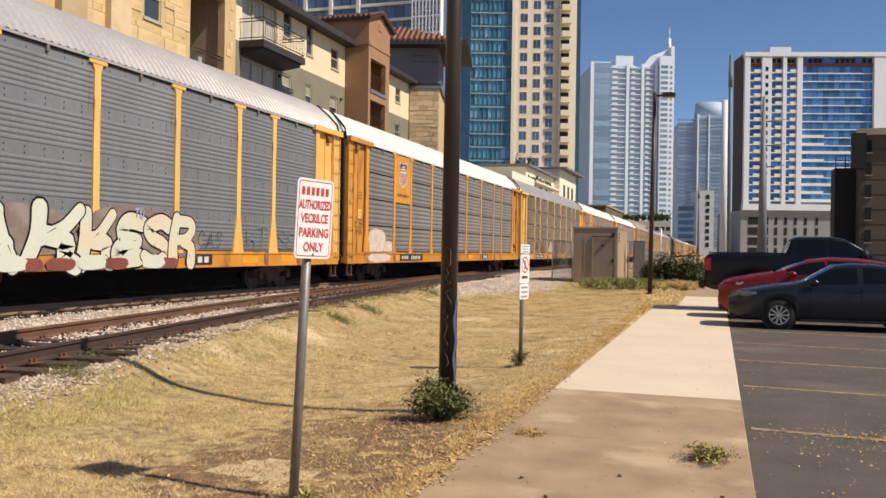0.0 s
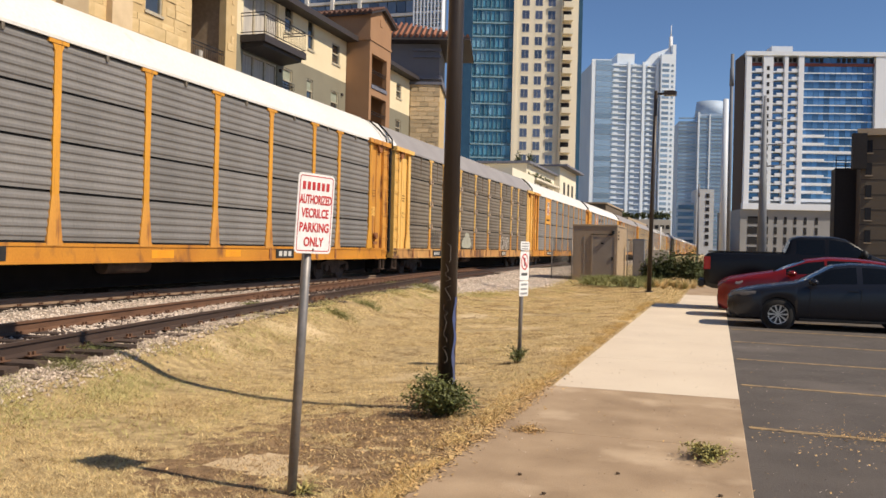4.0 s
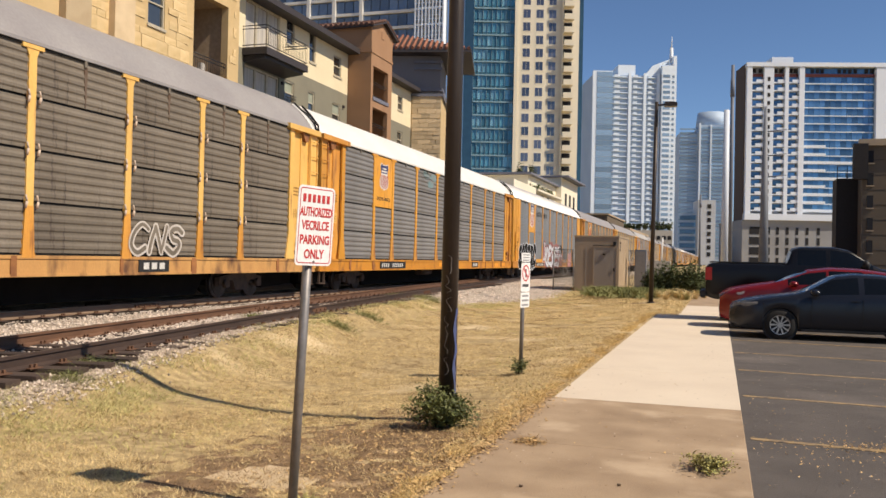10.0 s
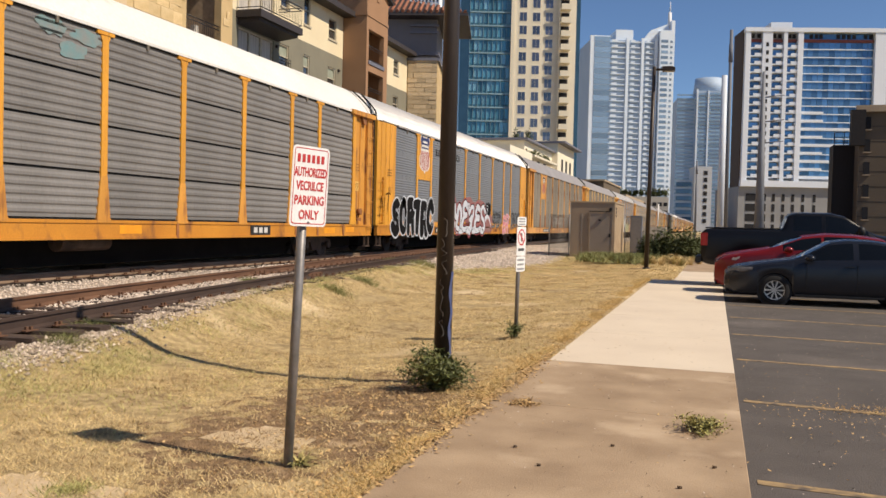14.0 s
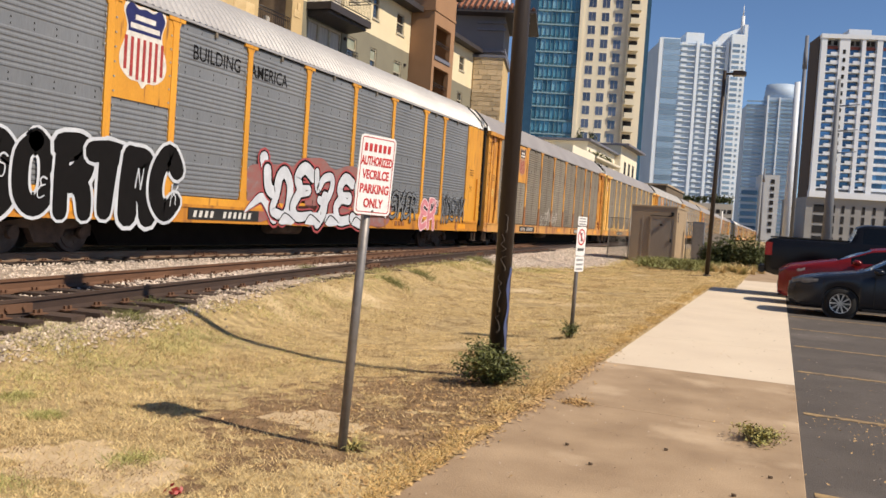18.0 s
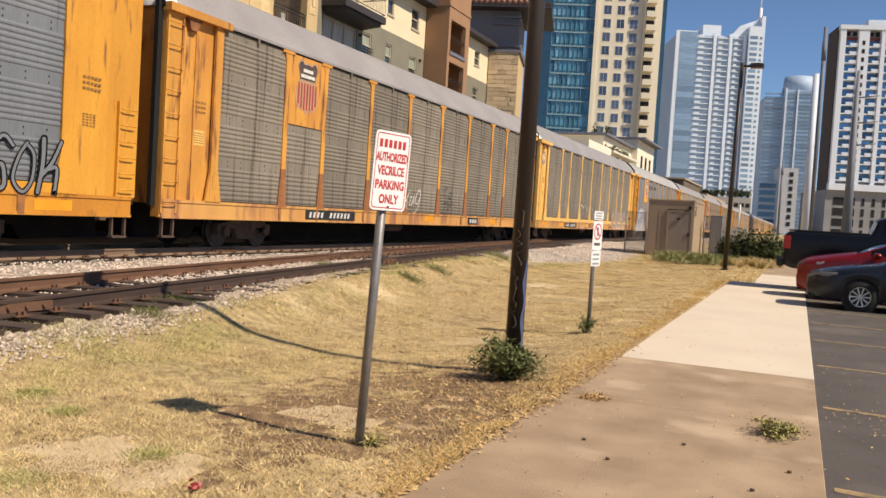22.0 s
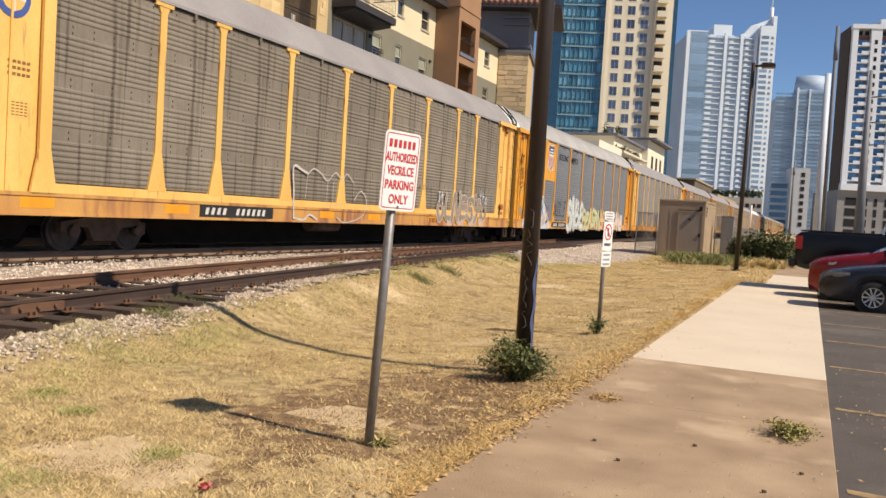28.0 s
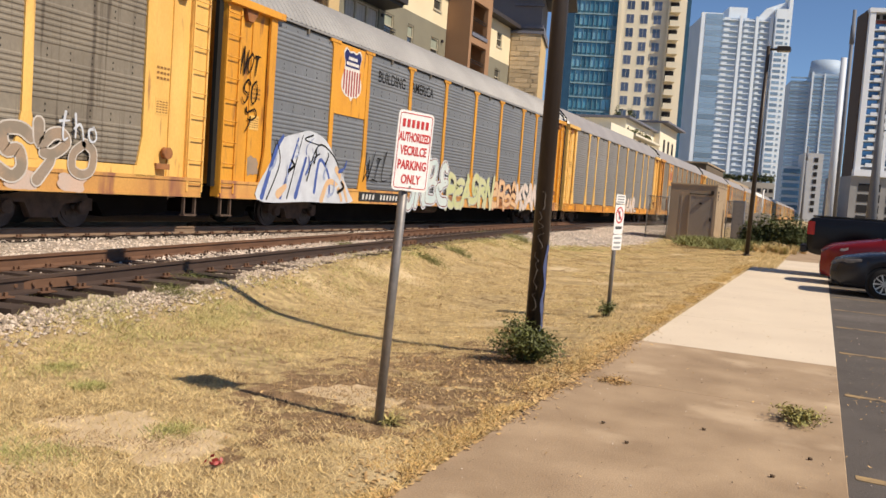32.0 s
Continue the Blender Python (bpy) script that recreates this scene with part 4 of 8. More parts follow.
def brush(bm, pts, w, x, ends=(1.0, 1.0)):
    """A sprayed line with round ends along points (y, z): w wide, swelling or tapering to the given shares."""
    line = smooth_loop(pts, 5, False) if len(pts) > 2 else [Vector(p) for p in pts]
    k = len(line) - 1
    left, right = [], []
    for i, p in enumerate(line):
        d = line[min(i + 1, k)] - line[max(i - 1, 0)]
        d = d.normalized() if d.length > 1e-6 else Vector((1, 0))
        h = Vector((-d.y, d.x)) * w / 2 * (ends[0] + (ends[1] - ends[0]) * i / k)
        left.append(bm.verts.new((x, *(p + h)))), right.append(bm.verts.new((x, *(p - h))))
        if i in (0, k):
            out = (-d if i == 0 else d) * h.length
            tip = [bm.verts.new((x, *(p + h * math.cos(a) + out * math.sin(a)))) for a in (0.6, 1.2, 1.94, 2.54)]
            bm.faces.new((left[-1], *tip, right[-1]))
    for i in range(k):
        bm.faces.new((left[i], right[i], right[i + 1], left[i + 1]))


def letter_strokes(ch, y0, w, z0, h, lean, rnd, wild):
    """The strokes of one letter set into its cell, each point shaken a little."""
    return [[(y0 + w * (u + rnd.uniform(-wild, wild)) + lean * h * (v - 0.5), z0 + h * (v + rnd.uniform(-wild, wild))) for u, v in s] for s in GLYPHS[ch]]


def tag_line(car, word, colour, y0, y1, z0, z1, width=0.05, seed=1, lean=0.1, name="tag", label="", x=None):
    """A thin sprayed tag: letters of single lines."""
    rnd = random.Random(seed)
    n = len(word)
    for i, ch in enumerate(word):
        if ch == " ":
            continue
        bm = bmesh.new()
        w = (y1 - y0) / n
        for j, s in enumerate(letter_strokes(ch, y0 + w * i, w * 0.9, z0 + rnd.uniform(-0.08, 0.08) * (z1 - z0), (z1 - z0) * rnd.uniform(0.85, 1.1), lean, rnd, 0.06)):
            brush(bm, s, width, (TAG if x is None else x) + 0.0005 * (i + j), (1.15, 0.6))
        part(name, bm, M[colour], car, label)


def letters(car, word, fill, line, y0, y1, z0, z1, fat=0.3, edge=0.05, seed=1, lean=0.0, wild=0.03, rim=None, rim_width=0.1, overlap=1.15, label="", crease=True):
    """Sprayed letters with body: fat strokes over a dark or pale outline, over an optional wider rim."""
    rnd = random.Random(seed)
    n = len(word)
    w, h = (y1 - y0) / n, z1 - z0
    for i, ch in enumerate(word):
        ww = w * overlap
        tall = h * rnd.uniform(0.88, 1.0)
        strokes = letter_strokes(ch, y0 + w * i + (w - ww) / 2 + ww * 0.12, ww * 0.76, z0 + fat * 0.4, tall - fat * 0.8, lean, rnd, wild)
        ends = [(rnd.uniform(0.75, 1.25), rnd.uniform(0.75, 1.25)) for _ in strokes]
        base = TAG + 0.0022 * i
        for name, colour, grow, lift in (("graffiti_rim", rim, edge + rim_width, -0.0012), ("graffiti_outline", line, edge, 0.0), ("graffiti_letter", fill, 0.0, 0.0014)):
            if colour:
                bm = bmesh.new()
                for j, s in enumerate(strokes):
                    brush(bm, s, fat + 2 * grow, base + lift + 0.00025 * j, ends[j])
                part(name, bm, M[colour], car, label if name == "graffiti_letter" else "")
        if crease and fat > 0.2:
            bm = bmesh.new()
            for j, s in enumerate(strokes[-2:]):
                p, q = Vector(s[0]), Vector(s[-1])
                m = p.lerp(q, 0.62) + Vector((fat * 0.14, 0))
                brush(bm, [m, m.lerp(q, 0.5) + Vector((0.03, 0.02))], max(edge * 0.5, 0.018), base + 0.0022 + 0.0002 * j, (1.0, 0.3))
            part("graffiti_line", bm, M[line], car)


def cloud(car, colour, y0, y1, z0, z1, seed, x, name="graffiti_backing", label="", rough=0.16, n=18):
    """A ragged patch of sprayed colour."""
    rnd = random.Random(seed)
    cy, cz = (y0 + y1) / 2, (z0 + z1) / 2
    pts = []
    for k in range(n):
        a = math.tau * k / n
        c, d = math.cos(a), math.sin(a)
        r = (abs(c) ** 3 + abs(d) ** 3) ** (-1 / 3) * rnd.uniform(1 - rough, 1 + rough * 0.4)
        pts.append((cy + (y1 - y0) / 2 * c * r, cz + (z1 - z0) / 2 * d * r))
    bm = bmesh.new()
    blob(bm, pts, x)
    return part(name, bm, M[colour], car, label)


STYLES = {
    "ribbed_grey": dict(kind="plain", panel="panel_blue", yellow="yellow_pale", roof="roof_ribbed", mark=1, roof_label="galvanised ribbed roof", label="grey panelled car carrier with pale yellow posts and graffiti"),
    "white_rows": dict(kind="rows", panel="panel_grey", yellow="yellow", foot="yellow_rust", roof="roof_white", ends="yellow_rust", logo="new", shield=(0.88, 1.04), slogan="small", foot_half=0.22, plate=-7.1, mark=1, roof_label="white painted roof", label="grey car carrier with yellow posts, shield panel and white roof"),
    "sooty_rows": dict(kind="rows", panel="panel_dark", yellow="yellow_pale", foot="yellow_rust", roof="roof_grey", sill="sill_sooty", ends="yellow_pale", clips=1, foot_half=0.16, plate=-7.3, mark=1, label="sooty brown-grey car carrier with pale yellow posts and grey roof"),
    "flush_blue": dict(kind="plain", panel="panel_blue", yellow="yellow", roof="roof_ribbed", logo="new", shield=(1.36, 1.68), slogan="large", flush=1, rail=1, bolts=1, foot_half=0.15, plate=-5.1, mark=1, dark_mark=1, roof_label="galvanised ribbed roof", label="bluish grey car carrier with flush yellow ends and bold graffiti"),
    "rusty": dict(kind="plain", panel="panel_brown", yellow="yellow_rust", foot="rust", sill="sill_worn", roof="roof_grey", logo="old", foot_half=0.2, plate=-6.6, mark=1, label="weathered brown-grey car carrier with rusty orange posts"),
    "pale": dict(kind="plain", panel="panel_brown", yellow="yellow_pale", sill="sill_worn", roof="roof_grey", rail=1, emblem=1, plate=-6.4, mark=1, dark_mark=1, label="weathered car carrier with pale yellow posts and deck rail"),
    "tagged_blue": dict(kind="plain", panel="panel_blue", yellow="yellow", sill="sill_worn", roof="roof_ribbed_dull", logo="new", slogan="large", plate=-6.0, mark=1, dark_mark=1, roof_label="galvanised ribbed roof", label="bluish grey car carrier with yellow posts and colourful graffiti"),
    "plain_grey": dict(kind="plain", panel="panel_grey", yellow="yellow_pale", roof="roof_grey", mark=1, label="grey panelled car carrier with pale yellow posts"),
}
SHIFT = (0, 0, 0, -0.45, -0.6, -0.5, -0.45, -0.58)
ORDER = ("ribbed_grey", "white_rows", "sooty_rows", "white_rows", "flush_blue", "rusty", "pale", "tagged_blue", "plain_grey", "rusty", "sooty_rows",
         "rusty", "plain_grey", "flush_blue", "rusty", "pale", "rusty", "plain_grey", "pale", "rusty", "pale", "rusty")
CARS = []
for number, key in enumerate(ORDER):
    middle = 13.935 + 28.83 * number + (SHIFT[number] if number < 8 else -0.55)
    CARS.append((autorack(STYLES[key], middle), middle))

# sprayed paint on the cars, from the leading car on
c = CARS[0][0]
cloud(c, "g_brick_faint", -4.2, 1.1, 0.85, 2.0, 3, TAG - 0.004, label="dull red sprayed backing")
cloud(c, "g_brick_faint", 1.2, 5.5, 0.9, 2.1, 4, TAG - 0.004)
letters(c, "ZAK", "g_mint", "g_black", -3.9, 1.0, 0.64, 2.1, 0.36, 0.045, 3, 0.35, 0.05, overlap=1.3, label="pale mint graffiti letter outlined in black")
letters(c, "KESR", "g_cream", "g_black", 0.95, 5.2, 0.66, 2.08, 0.34, 0.04, 12, 0.12, 0.05, overlap=1.3, label="cream and mint graffiti letter outlined in black")
for k, y in enumerate((-3.3, -2.2, -0.9, 0.0, 1.7, 3.6)):
    cloud(c, "g_brick", y, y + 0.85, 0.635, 0.9, 30 + k, TAG + 0.014 + 0.001 * k, "graffiti_patch", "dull red sprayed patch", 0.08)
for k, y in enumerate((-1.4, 0.9, 3.0)):
    cloud(c, "g_mint", y, y + 0.9, 0.635, 0.97, 40 + k, TAG + 0.021 + 0.001 * k, "graffiti_patch", "pale sprayed patch", 0.1)
tag_line(c, "KT", "g_teal", 7.7, 9.0, 1.15, 1.8, 0.06, 4, name="blue_tag")
tag_line(c, "SEN", "g_teal", 9.6, 11.2, 1.15, 1.7, 0.05, 5, name="blue_tag")
tag_line(c, "CAS", "mark_dark", 5.3, 6.5, 1.15, 1.55, 0.03, 6, name="dark_tag")
tag_line(c, "TO", "g_pale_blue", 2.75, 3.1, 1.85, 2.1, 0.05, 7, name="pale_blue_tag", x=TAG + 0.02)
c = CARS[1][0]
cloud(c, "g_faded", -12.05, -10.25, 0.98, 2.02, 6, TAG - 0.028, "faded_patch", "faded whitish spray patch", 0.10)
cloud(c, "g_faded", -10.5, -9.45, 1.0, 1.55, 7, TAG - 0.0275, "faded_patch", "faded whitish spray patch", 0.12)
cloud(c, "g_faded", -12.15, -9.7, 0.66, 1.0, 8, TAG, "faded_patch", "faded whitish spray patch", 0.08)
for k in range(4):
    bm = bmesh.new()
    brush(bm, [(-11.9 + 0.1 * k, 1.2 + 0.2 * k), (-11.2, 1.26 + 0.2 * k), (-10.5, 1.2 + 0.2 * k)], 0.035, TAG - 0.025 + 0.0004 * k, (1, 0.5))
    part("faded_line", bm, M["g_faded_line"], c)
for k, pts in enumerate(([(-11.95, 1.1), (-11.8, 1.85), (-11.1, 1.98), (-10.4, 1.95)], [(-11.3, 1.1), (-10.9, 1.5), (-10.5, 1.85)], [(-10.5, 1.1), (-10.2, 1.5), (-9.7, 1.45)])):
    bm = bmesh.new()
    brush(bm, pts, 0.03, TAG - 0.023 + 0.0005 * k, (1, 0.4))
    part("red_line", bm, M["g_tan"], c)
tag_line(c, "BOB", "mark_dark", -13.15, -12.5, 2.0, 2.4, 0.035, 9, name="dark_tag", x=1.468)
tag_line(c, "NNR", "mark_dark", -13.15, -12.5, 1.72, 1.92, 0.025, 10, name="dark_tag", x=1.468)
c = CARS[2][0]
for k, (y0, y1, z0, z1) in enumerate(((-4.1, -2.15, 1.12, 1.5), (-3.75, -2.3, 1.38, 1.75), (-3.45, -2.65, 1.6, 1.97), (-4.0, -2.9, 1.2, 1.62))):
    cloud(c, "g_sage", y0, y1, z0, z1, 21 + k, TAG + 0.0006 * k, "faded_patch", "faded grey-green spray patch", 0.14)
for k, pts in enumerate(([(-4.0, 1.3), (-3.3, 1.36), (-2.3, 1.3)], [(-3.8, 1.5), (-3.1, 1.58), (-2.4, 1.5)], [(-3.4, 1.75), (-2.7, 1.78)], [(-3.5, 1.15), (-3.45, 1.5)], [(-2.8, 1.18), (-2.75, 1.72)])):
    bm = bmesh.new()
    brush(bm, pts, 0.035, TAG + 0.003 + 0.0004 * k, (1, 0.4))
    part("faded_line", bm, M["g_grey"], c)
tag_line(c, "BAN", "g_soot", -9.1, -7.85, 1.28, 1.88, 0.075, 22, 0.25, name="dark_tag")
tag_line(c, "WSR", "g_soot", -7.2, -5.9, 1.3, 2.1, 0.055, 24, 0.4, name="dark_tag")
tag_line(c, "SE", "g_soot", -6.5, -5.5, 1.15, 1.5, 0.06, 25, 0.2, name="dark_tag")
letters(c, "CNS", "panel_dark", "g_faded_line", 4.5, 6.55, 1.12, 1.88, 0.10, 0.05, 23, 0.25, 0.06, overlap=1.2, label="thin pale grey graffiti letter", crease=False)
c = CARS[3][0]
for k, (y, z) in enumerate(((-3.5, 4.82), (-2.9, 4.45), (-2.5, 4.8))):
    cloud(c, "g_smear", y, y + 0.9, z, z + 0.35, 60 + k, SIDE + 0.022 + 0.001 * k, "teal_smear", "faint teal spray smear", 0.3)
c = CARS[4][0]
letters(c, "SORTRC", "g_black", "g_white", -12.4, -6.95, 0.6, 2.36, 0.46, 0.075, 41, 0.03, 0.02, overlap=1.22, label="bold black graffiti letter with white outline", crease=False)
for k, y in enumerate((-11.9, -11.0, -8.4, -7.25)):
    tag_line(c, "SENK"[k], "g_white", y, y + 0.26, 1.35 - 0.35 * (k % 2), 1.8 - 0.35 * (k % 2), 0.035, 80 + k, name="white_mark", x=TAG + 0.021)
tag_line(c, "NT", "g_black", -13.8, -12.6, 1.4, 2.4, 0.05, 42, name="dark_tag")
for k, (y0, y1, z1) in enumerate(((-4.4, -1.2, 2.35), (-2.4, 1.0, 2.62), (0.0, 3.2, 2.55), (2.2, 4.6, 1.9))):
    cloud(c, "g_red", y0, y1, 0.66, z1, 90 + k, TAG - 0.008 + 0.001 * k, label="dull red sprayed backing")
for pts in ([(-2.9, 0.85), (-3.5, 1.35), (-4.0, 1.15), (-4.3, 0.95)], [(2.5, 1.25), (3.2, 1.65), (3.8, 1.5), (4.2, 1.0)], [(-3.55, 2.4), (-3.4, 2.05), (-3.0, 1.9), (-2.6, 2.0)]):
    for grow, colour, lift in ((0.2, "g_rim", -0.0036), (0.09, "g_black", -0.003), (0.0, "g_white", -0.0024)):
        bm = bmesh.new()
        brush(bm, pts, 0.36 + grow, TAG + lift, (1.1, 0.12))
        part("graffiti_wing", bm, M[colour], c)
letters(c, "DEPES", "g_white", "g_black", -3.4, 2.85, 0.64, 2.5, 0.34, 0.065, 43, 0.05, 0.045, "g_rim", 0.05, 1.36, label="white graffiti letter outlined black on red")
for k, y in enumerate((-2.3, -0.9, 0.3, 2.0)):
    cloud(c, "g_white", y - 0.45, y + 0.5, 0.645, 1.05, 100 + k, TAG + 0.02 + 0.0012 * k, "graffiti_foot", "", 0.12)
    bm = bmesh.new()
    brush(bm, [(y - 0.42, 0.72), (y - 0.1, 0.98), (y + 0.46, 0.76)], 0.04, TAG + 0.0206 + 0.0012 * k)
    part("graffiti_line", bm, M["g_black"], c)
cloud(c, "g_black", 2.75, 4.15, 1.65, 2.5, 48, TAG - 0.0035, "graffiti_patch", "ragged black sprayed patch", 0.2)
for words, z in (("END", 2.28), ("THE", 2.08), ("FED", 1.88)):
    ob = new("lettering", text_mesh(words, 0.2, M["g_white"], squeeze=0.9))
    ob.parent, ob.matrix_basis = c, pose(TAG - 0.0025, 3.25, z, 90, 0, 90)
letters(c, "SKER", "panel_blue", "g_black", 4.55, 6.85, 0.95, 2.15, 0.10, 0.03, 44, 0.15, 0.08, overlap=1.35, label="hollow black graffiti letter", crease=False)
letters(c, "ER", "g_pink", "g_pale_pink", 7.15, 8.8, 0.64, 2.0, 0.20, 0.045, 45, 0.1, 0.05, overlap=1.3, label="pink graffiti letter", crease=False)
tag_line(c, "NCK", "g_pale_pink", 8.4, 9.1, 1.6, 1.85, 0.04, 49, name="pink_tag", x=TAG + 0.012)
letters(c, "WOSOK", "panel_blue", "g_black", 9.4, 12.1, 0.95, 2.1, 0.075, 0.035, 46, 0.15, 0.08, overlap=1.35, label="hollow black graffiti letter", crease=False)
c = CARS[5][0]
for word, y0, y1, z0, z1, seed in (("SC", -4.05, -3.2, 1.12, 1.65, 51), ("T", -3.15, -2.85, 1.2, 1.9, 54), ("9", -2.9, -2.35, 1.15, 1.85, 55), ("M", -2.45, -1.95, 1.2, 2.05, 56), ("U", -2.05, -1.7, 1.4, 1.75, 57), ("K", -1.65, -1.2, 1.2, 1.85, 58), ("EA", -1.2, -0.7, 1.3, 1.68, 52), ("9", -0.75, -0.2, 1.08, 1.85, 59)):
    tag_line(c, word, "g_faded_line", y0, y1, z0, z1, 0.058, seed, 0.25, name="white_tag")
tag_line(c, "SB", "g_soot", 1.9, 3.0, 1.5, 2.1, 0.035, 53, 0.3, name="dark_tag")
tag_line(c, "ERS", "g_soot", 2.0, 3.1, 1.1, 1.6, 0.035, 60, 0.3, name="dark_tag")
c = CARS[6][0]
for pts, w in (([(-4.0, 0.78), (-4.05, 1.5), (-4.1, 2.15), (-3.6, 2.05), (-3.4, 2.0)], 0.10), ([(-3.4, 1.95), (-3.1, 2.15), (-2.7, 2.05), (-2.3, 1.85), (-1.9, 2.12), (-1.5, 1.95), (-1.2, 2.12), (-0.75, 1.85)], 0.05), ([(-4.0, 0.75), (-3.5, 0.7), (-3.2, 0.85), (-2.8, 0.72)], 0.09), ([(-1.7, 0.8), (-1.3, 0.66), (-0.8, 0.7), (-0.1, 0.9), (0.1, 1.35), (-0.3, 1.65), (-0.7, 1.35)], 0.045), ([(-3.4, 1.95), (-3.45, 1.3)], 0.025), ([(-2.3, 1.85), (-2.32, 1.15)], 0.025), ([(-1.95, 1.9), (-1.95, 1.2), (-1.5, 1.2)], 0.025), ([(-0.75, 1.85), (-0.75, 1.5)], 0.025)):
    bm = bmesh.new()
    brush(bm, pts, w * 0.7, TAG + w * 0.04)
    part("white_tag", bm, M["g_faded_line"], c, "thin white spray line")
tag_line(c, "NSEIAN", "g_faint_dark", 3.2, 5.2, 1.95, 2.08, 0.02, 61, name="dark_tag")
letters(c, "oLNBSPo", "g_pastel", "g_faded_line", 5.6, 10.95, 0.82, 2.0, 0.19, 0.03, 62, 0.1, 0.08, overlap=1.3, label="faded tan graffiti letter with pale outline")
for k, y in enumerate((6.6, 7.7, 8.9, 10.0)):
    cloud(c, "g_pastel_pink", y, y + 0.7, 0.635, 1.0, 110 + k, TAG - 0.004 + 0.0005 * k, "graffiti_patch", "faded pinkish sprayed patch", 0.2)
tag_line(c, "It", "g_white", 5.6, 6.2, 1.5, 1.9, 0.05, 64, 0.0, name="white_tag", x=TAG + 0.03)
tag_line(c, "tho", "g_white", 9.95, 10.95, 1.62, 2.1, 0.05, 63, 0.0, name="white_tag", x=TAG + 0.03)
c = CARS[7][0]
bm = bmesh.new()
blob(bm, [(-12.6, 0.64), (-12.1, 1.6), (-11.7, 2.2), (-10.9, 2.45), (-10.3, 2.55), (-9.5, 2.35), (-8.8, 1.7), (-8.1, 0.95), (-8.0, 0.64), (-10.3, 0.62)], TAG)
part("graffiti_dome", bm, M["g_white"], c, "white dome of graffiti with blue and orange strokes")
for k, (pts, w, colour) in enumerate((([(-12.4, 0.7), (-11.9, 1.9), (-11.6, 2.3)], 0.16, "g_blue"), ([(-11.6, 0.7), (-11.2, 1.6), (-10.9, 2.3)], 0.10, "g_blue"), ([(-10.9, 0.75), (-10.5, 1.8)], 0.16, "g_blue"), ([(-10.0, 0.9), (-9.8, 1.8), (-9.3, 1.4), (-9.2, 0.8)], 0.12, "g_blue"), ([(-11.3, 0.7), (-10.7, 2.4)], 0.05, "g_black"), ([(-12.2, 0.65), (-11.7, 1.6), (-11.9, 2.2)], 0.05, "g_black"), ([(-10.4, 1.2), (-9.9, 2.2), (-9.0, 1.9), (-8.6, 1.3)], 0.06, "g_black"), ([(-9.6, 0.7), (-9.3, 1.2), (-8.8, 1.1), (-8.5, 0.7)], 0.2, "g_peach"), ([(-11.7, 0.8), (-11.4, 1.0)], 0.25, "g_peach"), ([(-8.9, 1.6), (-8.5, 1.2), (-8.2, 0.7)], 0.18, "g_peach"), ([(-10.2, 2.45), (-10.6, 2.3), (-9.8, 2.2)], 0.05, "g_black"))):
    bm = bmesh.new()
    brush(bm, pts, w, TAG + 0.001 + 0.0006 * k, (1, 0.6))
    part("graffiti_line", bm, M[colour], c)
splash = random.Random(17)
for k in range(22):
    a, z = splash.uniform(-12.2, -8.6), splash.uniform(0.75, 1.9)
    if z < 2.3 - 0.42 * abs(a + 10.4):
        bm = bmesh.new()
        brush(bm, [(a, z), (a + splash.uniform(-0.05, 0.3), z + splash.uniform(0.1, 0.25)), (a + splash.uniform(0.0, 0.4), z + splash.uniform(0.25, 0.5))], splash.uniform(0.03, 0.12), TAG + 0.009 + 0.0004 * k, (1, 0.5))
        part("graffiti_line", bm, M[splash.choice(("g_black", "g_black", "g_blue", "g_pale_blue", "g_peach", "g_white"))], c)
for k in range(3):
    tag_line(c, ("NOT", "SO", "P")[k], "g_black", -13.4 + 0.1 * k, -12.65, 3.7 - 0.72 * k, 4.3 - 0.72 * k, 0.05, 72 + k, 0.2, name="black_tag", x=1.5)
cloud(c, "g_pastel", -13.0, -12.45, 1.2, 1.7, 66, 1.47, "faded_patch", "faded whitish spray patch", 0.25)
tag_line(c, "WILE", "g_black", -7.3, -4.9, 1.35, 2.25, 0.05, 73, 0.3, name="black_tag")
letters(c, "SNBE", "g_pale_teal", "g_brick", -4.4, -0.9, 0.62, 2.4, 0.26, 0.03, 74, 0.1, 0.11, "g_white", 0.05, 1.3, label="pale teal graffiti letter edged red")
letters(c, "BEASRN", "g_lime", "g_grey", -0.9, 3.9, 0.64, 2.0, 0.22, 0.03, 75, 0.1, 0.12, overlap=1.5, label="yellow-green graffiti letter")
letters(c, "BRSE", "g_peach", "g_brick", 3.9, 7.0, 0.64, 1.85, 0.24, 0.025, 76, 0.0, 0.12, overlap=1.5, label="peach graffiti letter outlined in dull red")
letters(c, "KSANB", "g_faded", "g_grey", 7.0, 11.0, 0.66, 1.85, 0.26, 0.04, 77, 0.1, 0.12, overlap=1.45, label="white graffiti letter outlined black")
for k in (8, 11, 12, 15):
    letters(CARS[k][0], "SEAR", "g_faded", "g_grey", -2 + k * 0.4, 2 + k * 0.4, 0.75, 1.85, 0.26, 0.04, 80 + k, 0.1, 0.05, label="faded white graffiti letter", crease=False)


def run(t):
    """Metres that the train has rolled towards -y after t seconds."""
    u = t / 16
    return 0.96296 * (99.9314 * u + 6.1128 * u**2 - 23.0712 * u**3 + 23.2588 * u**4 - 9.9563 * u**5 + 1.5441 * u**6)


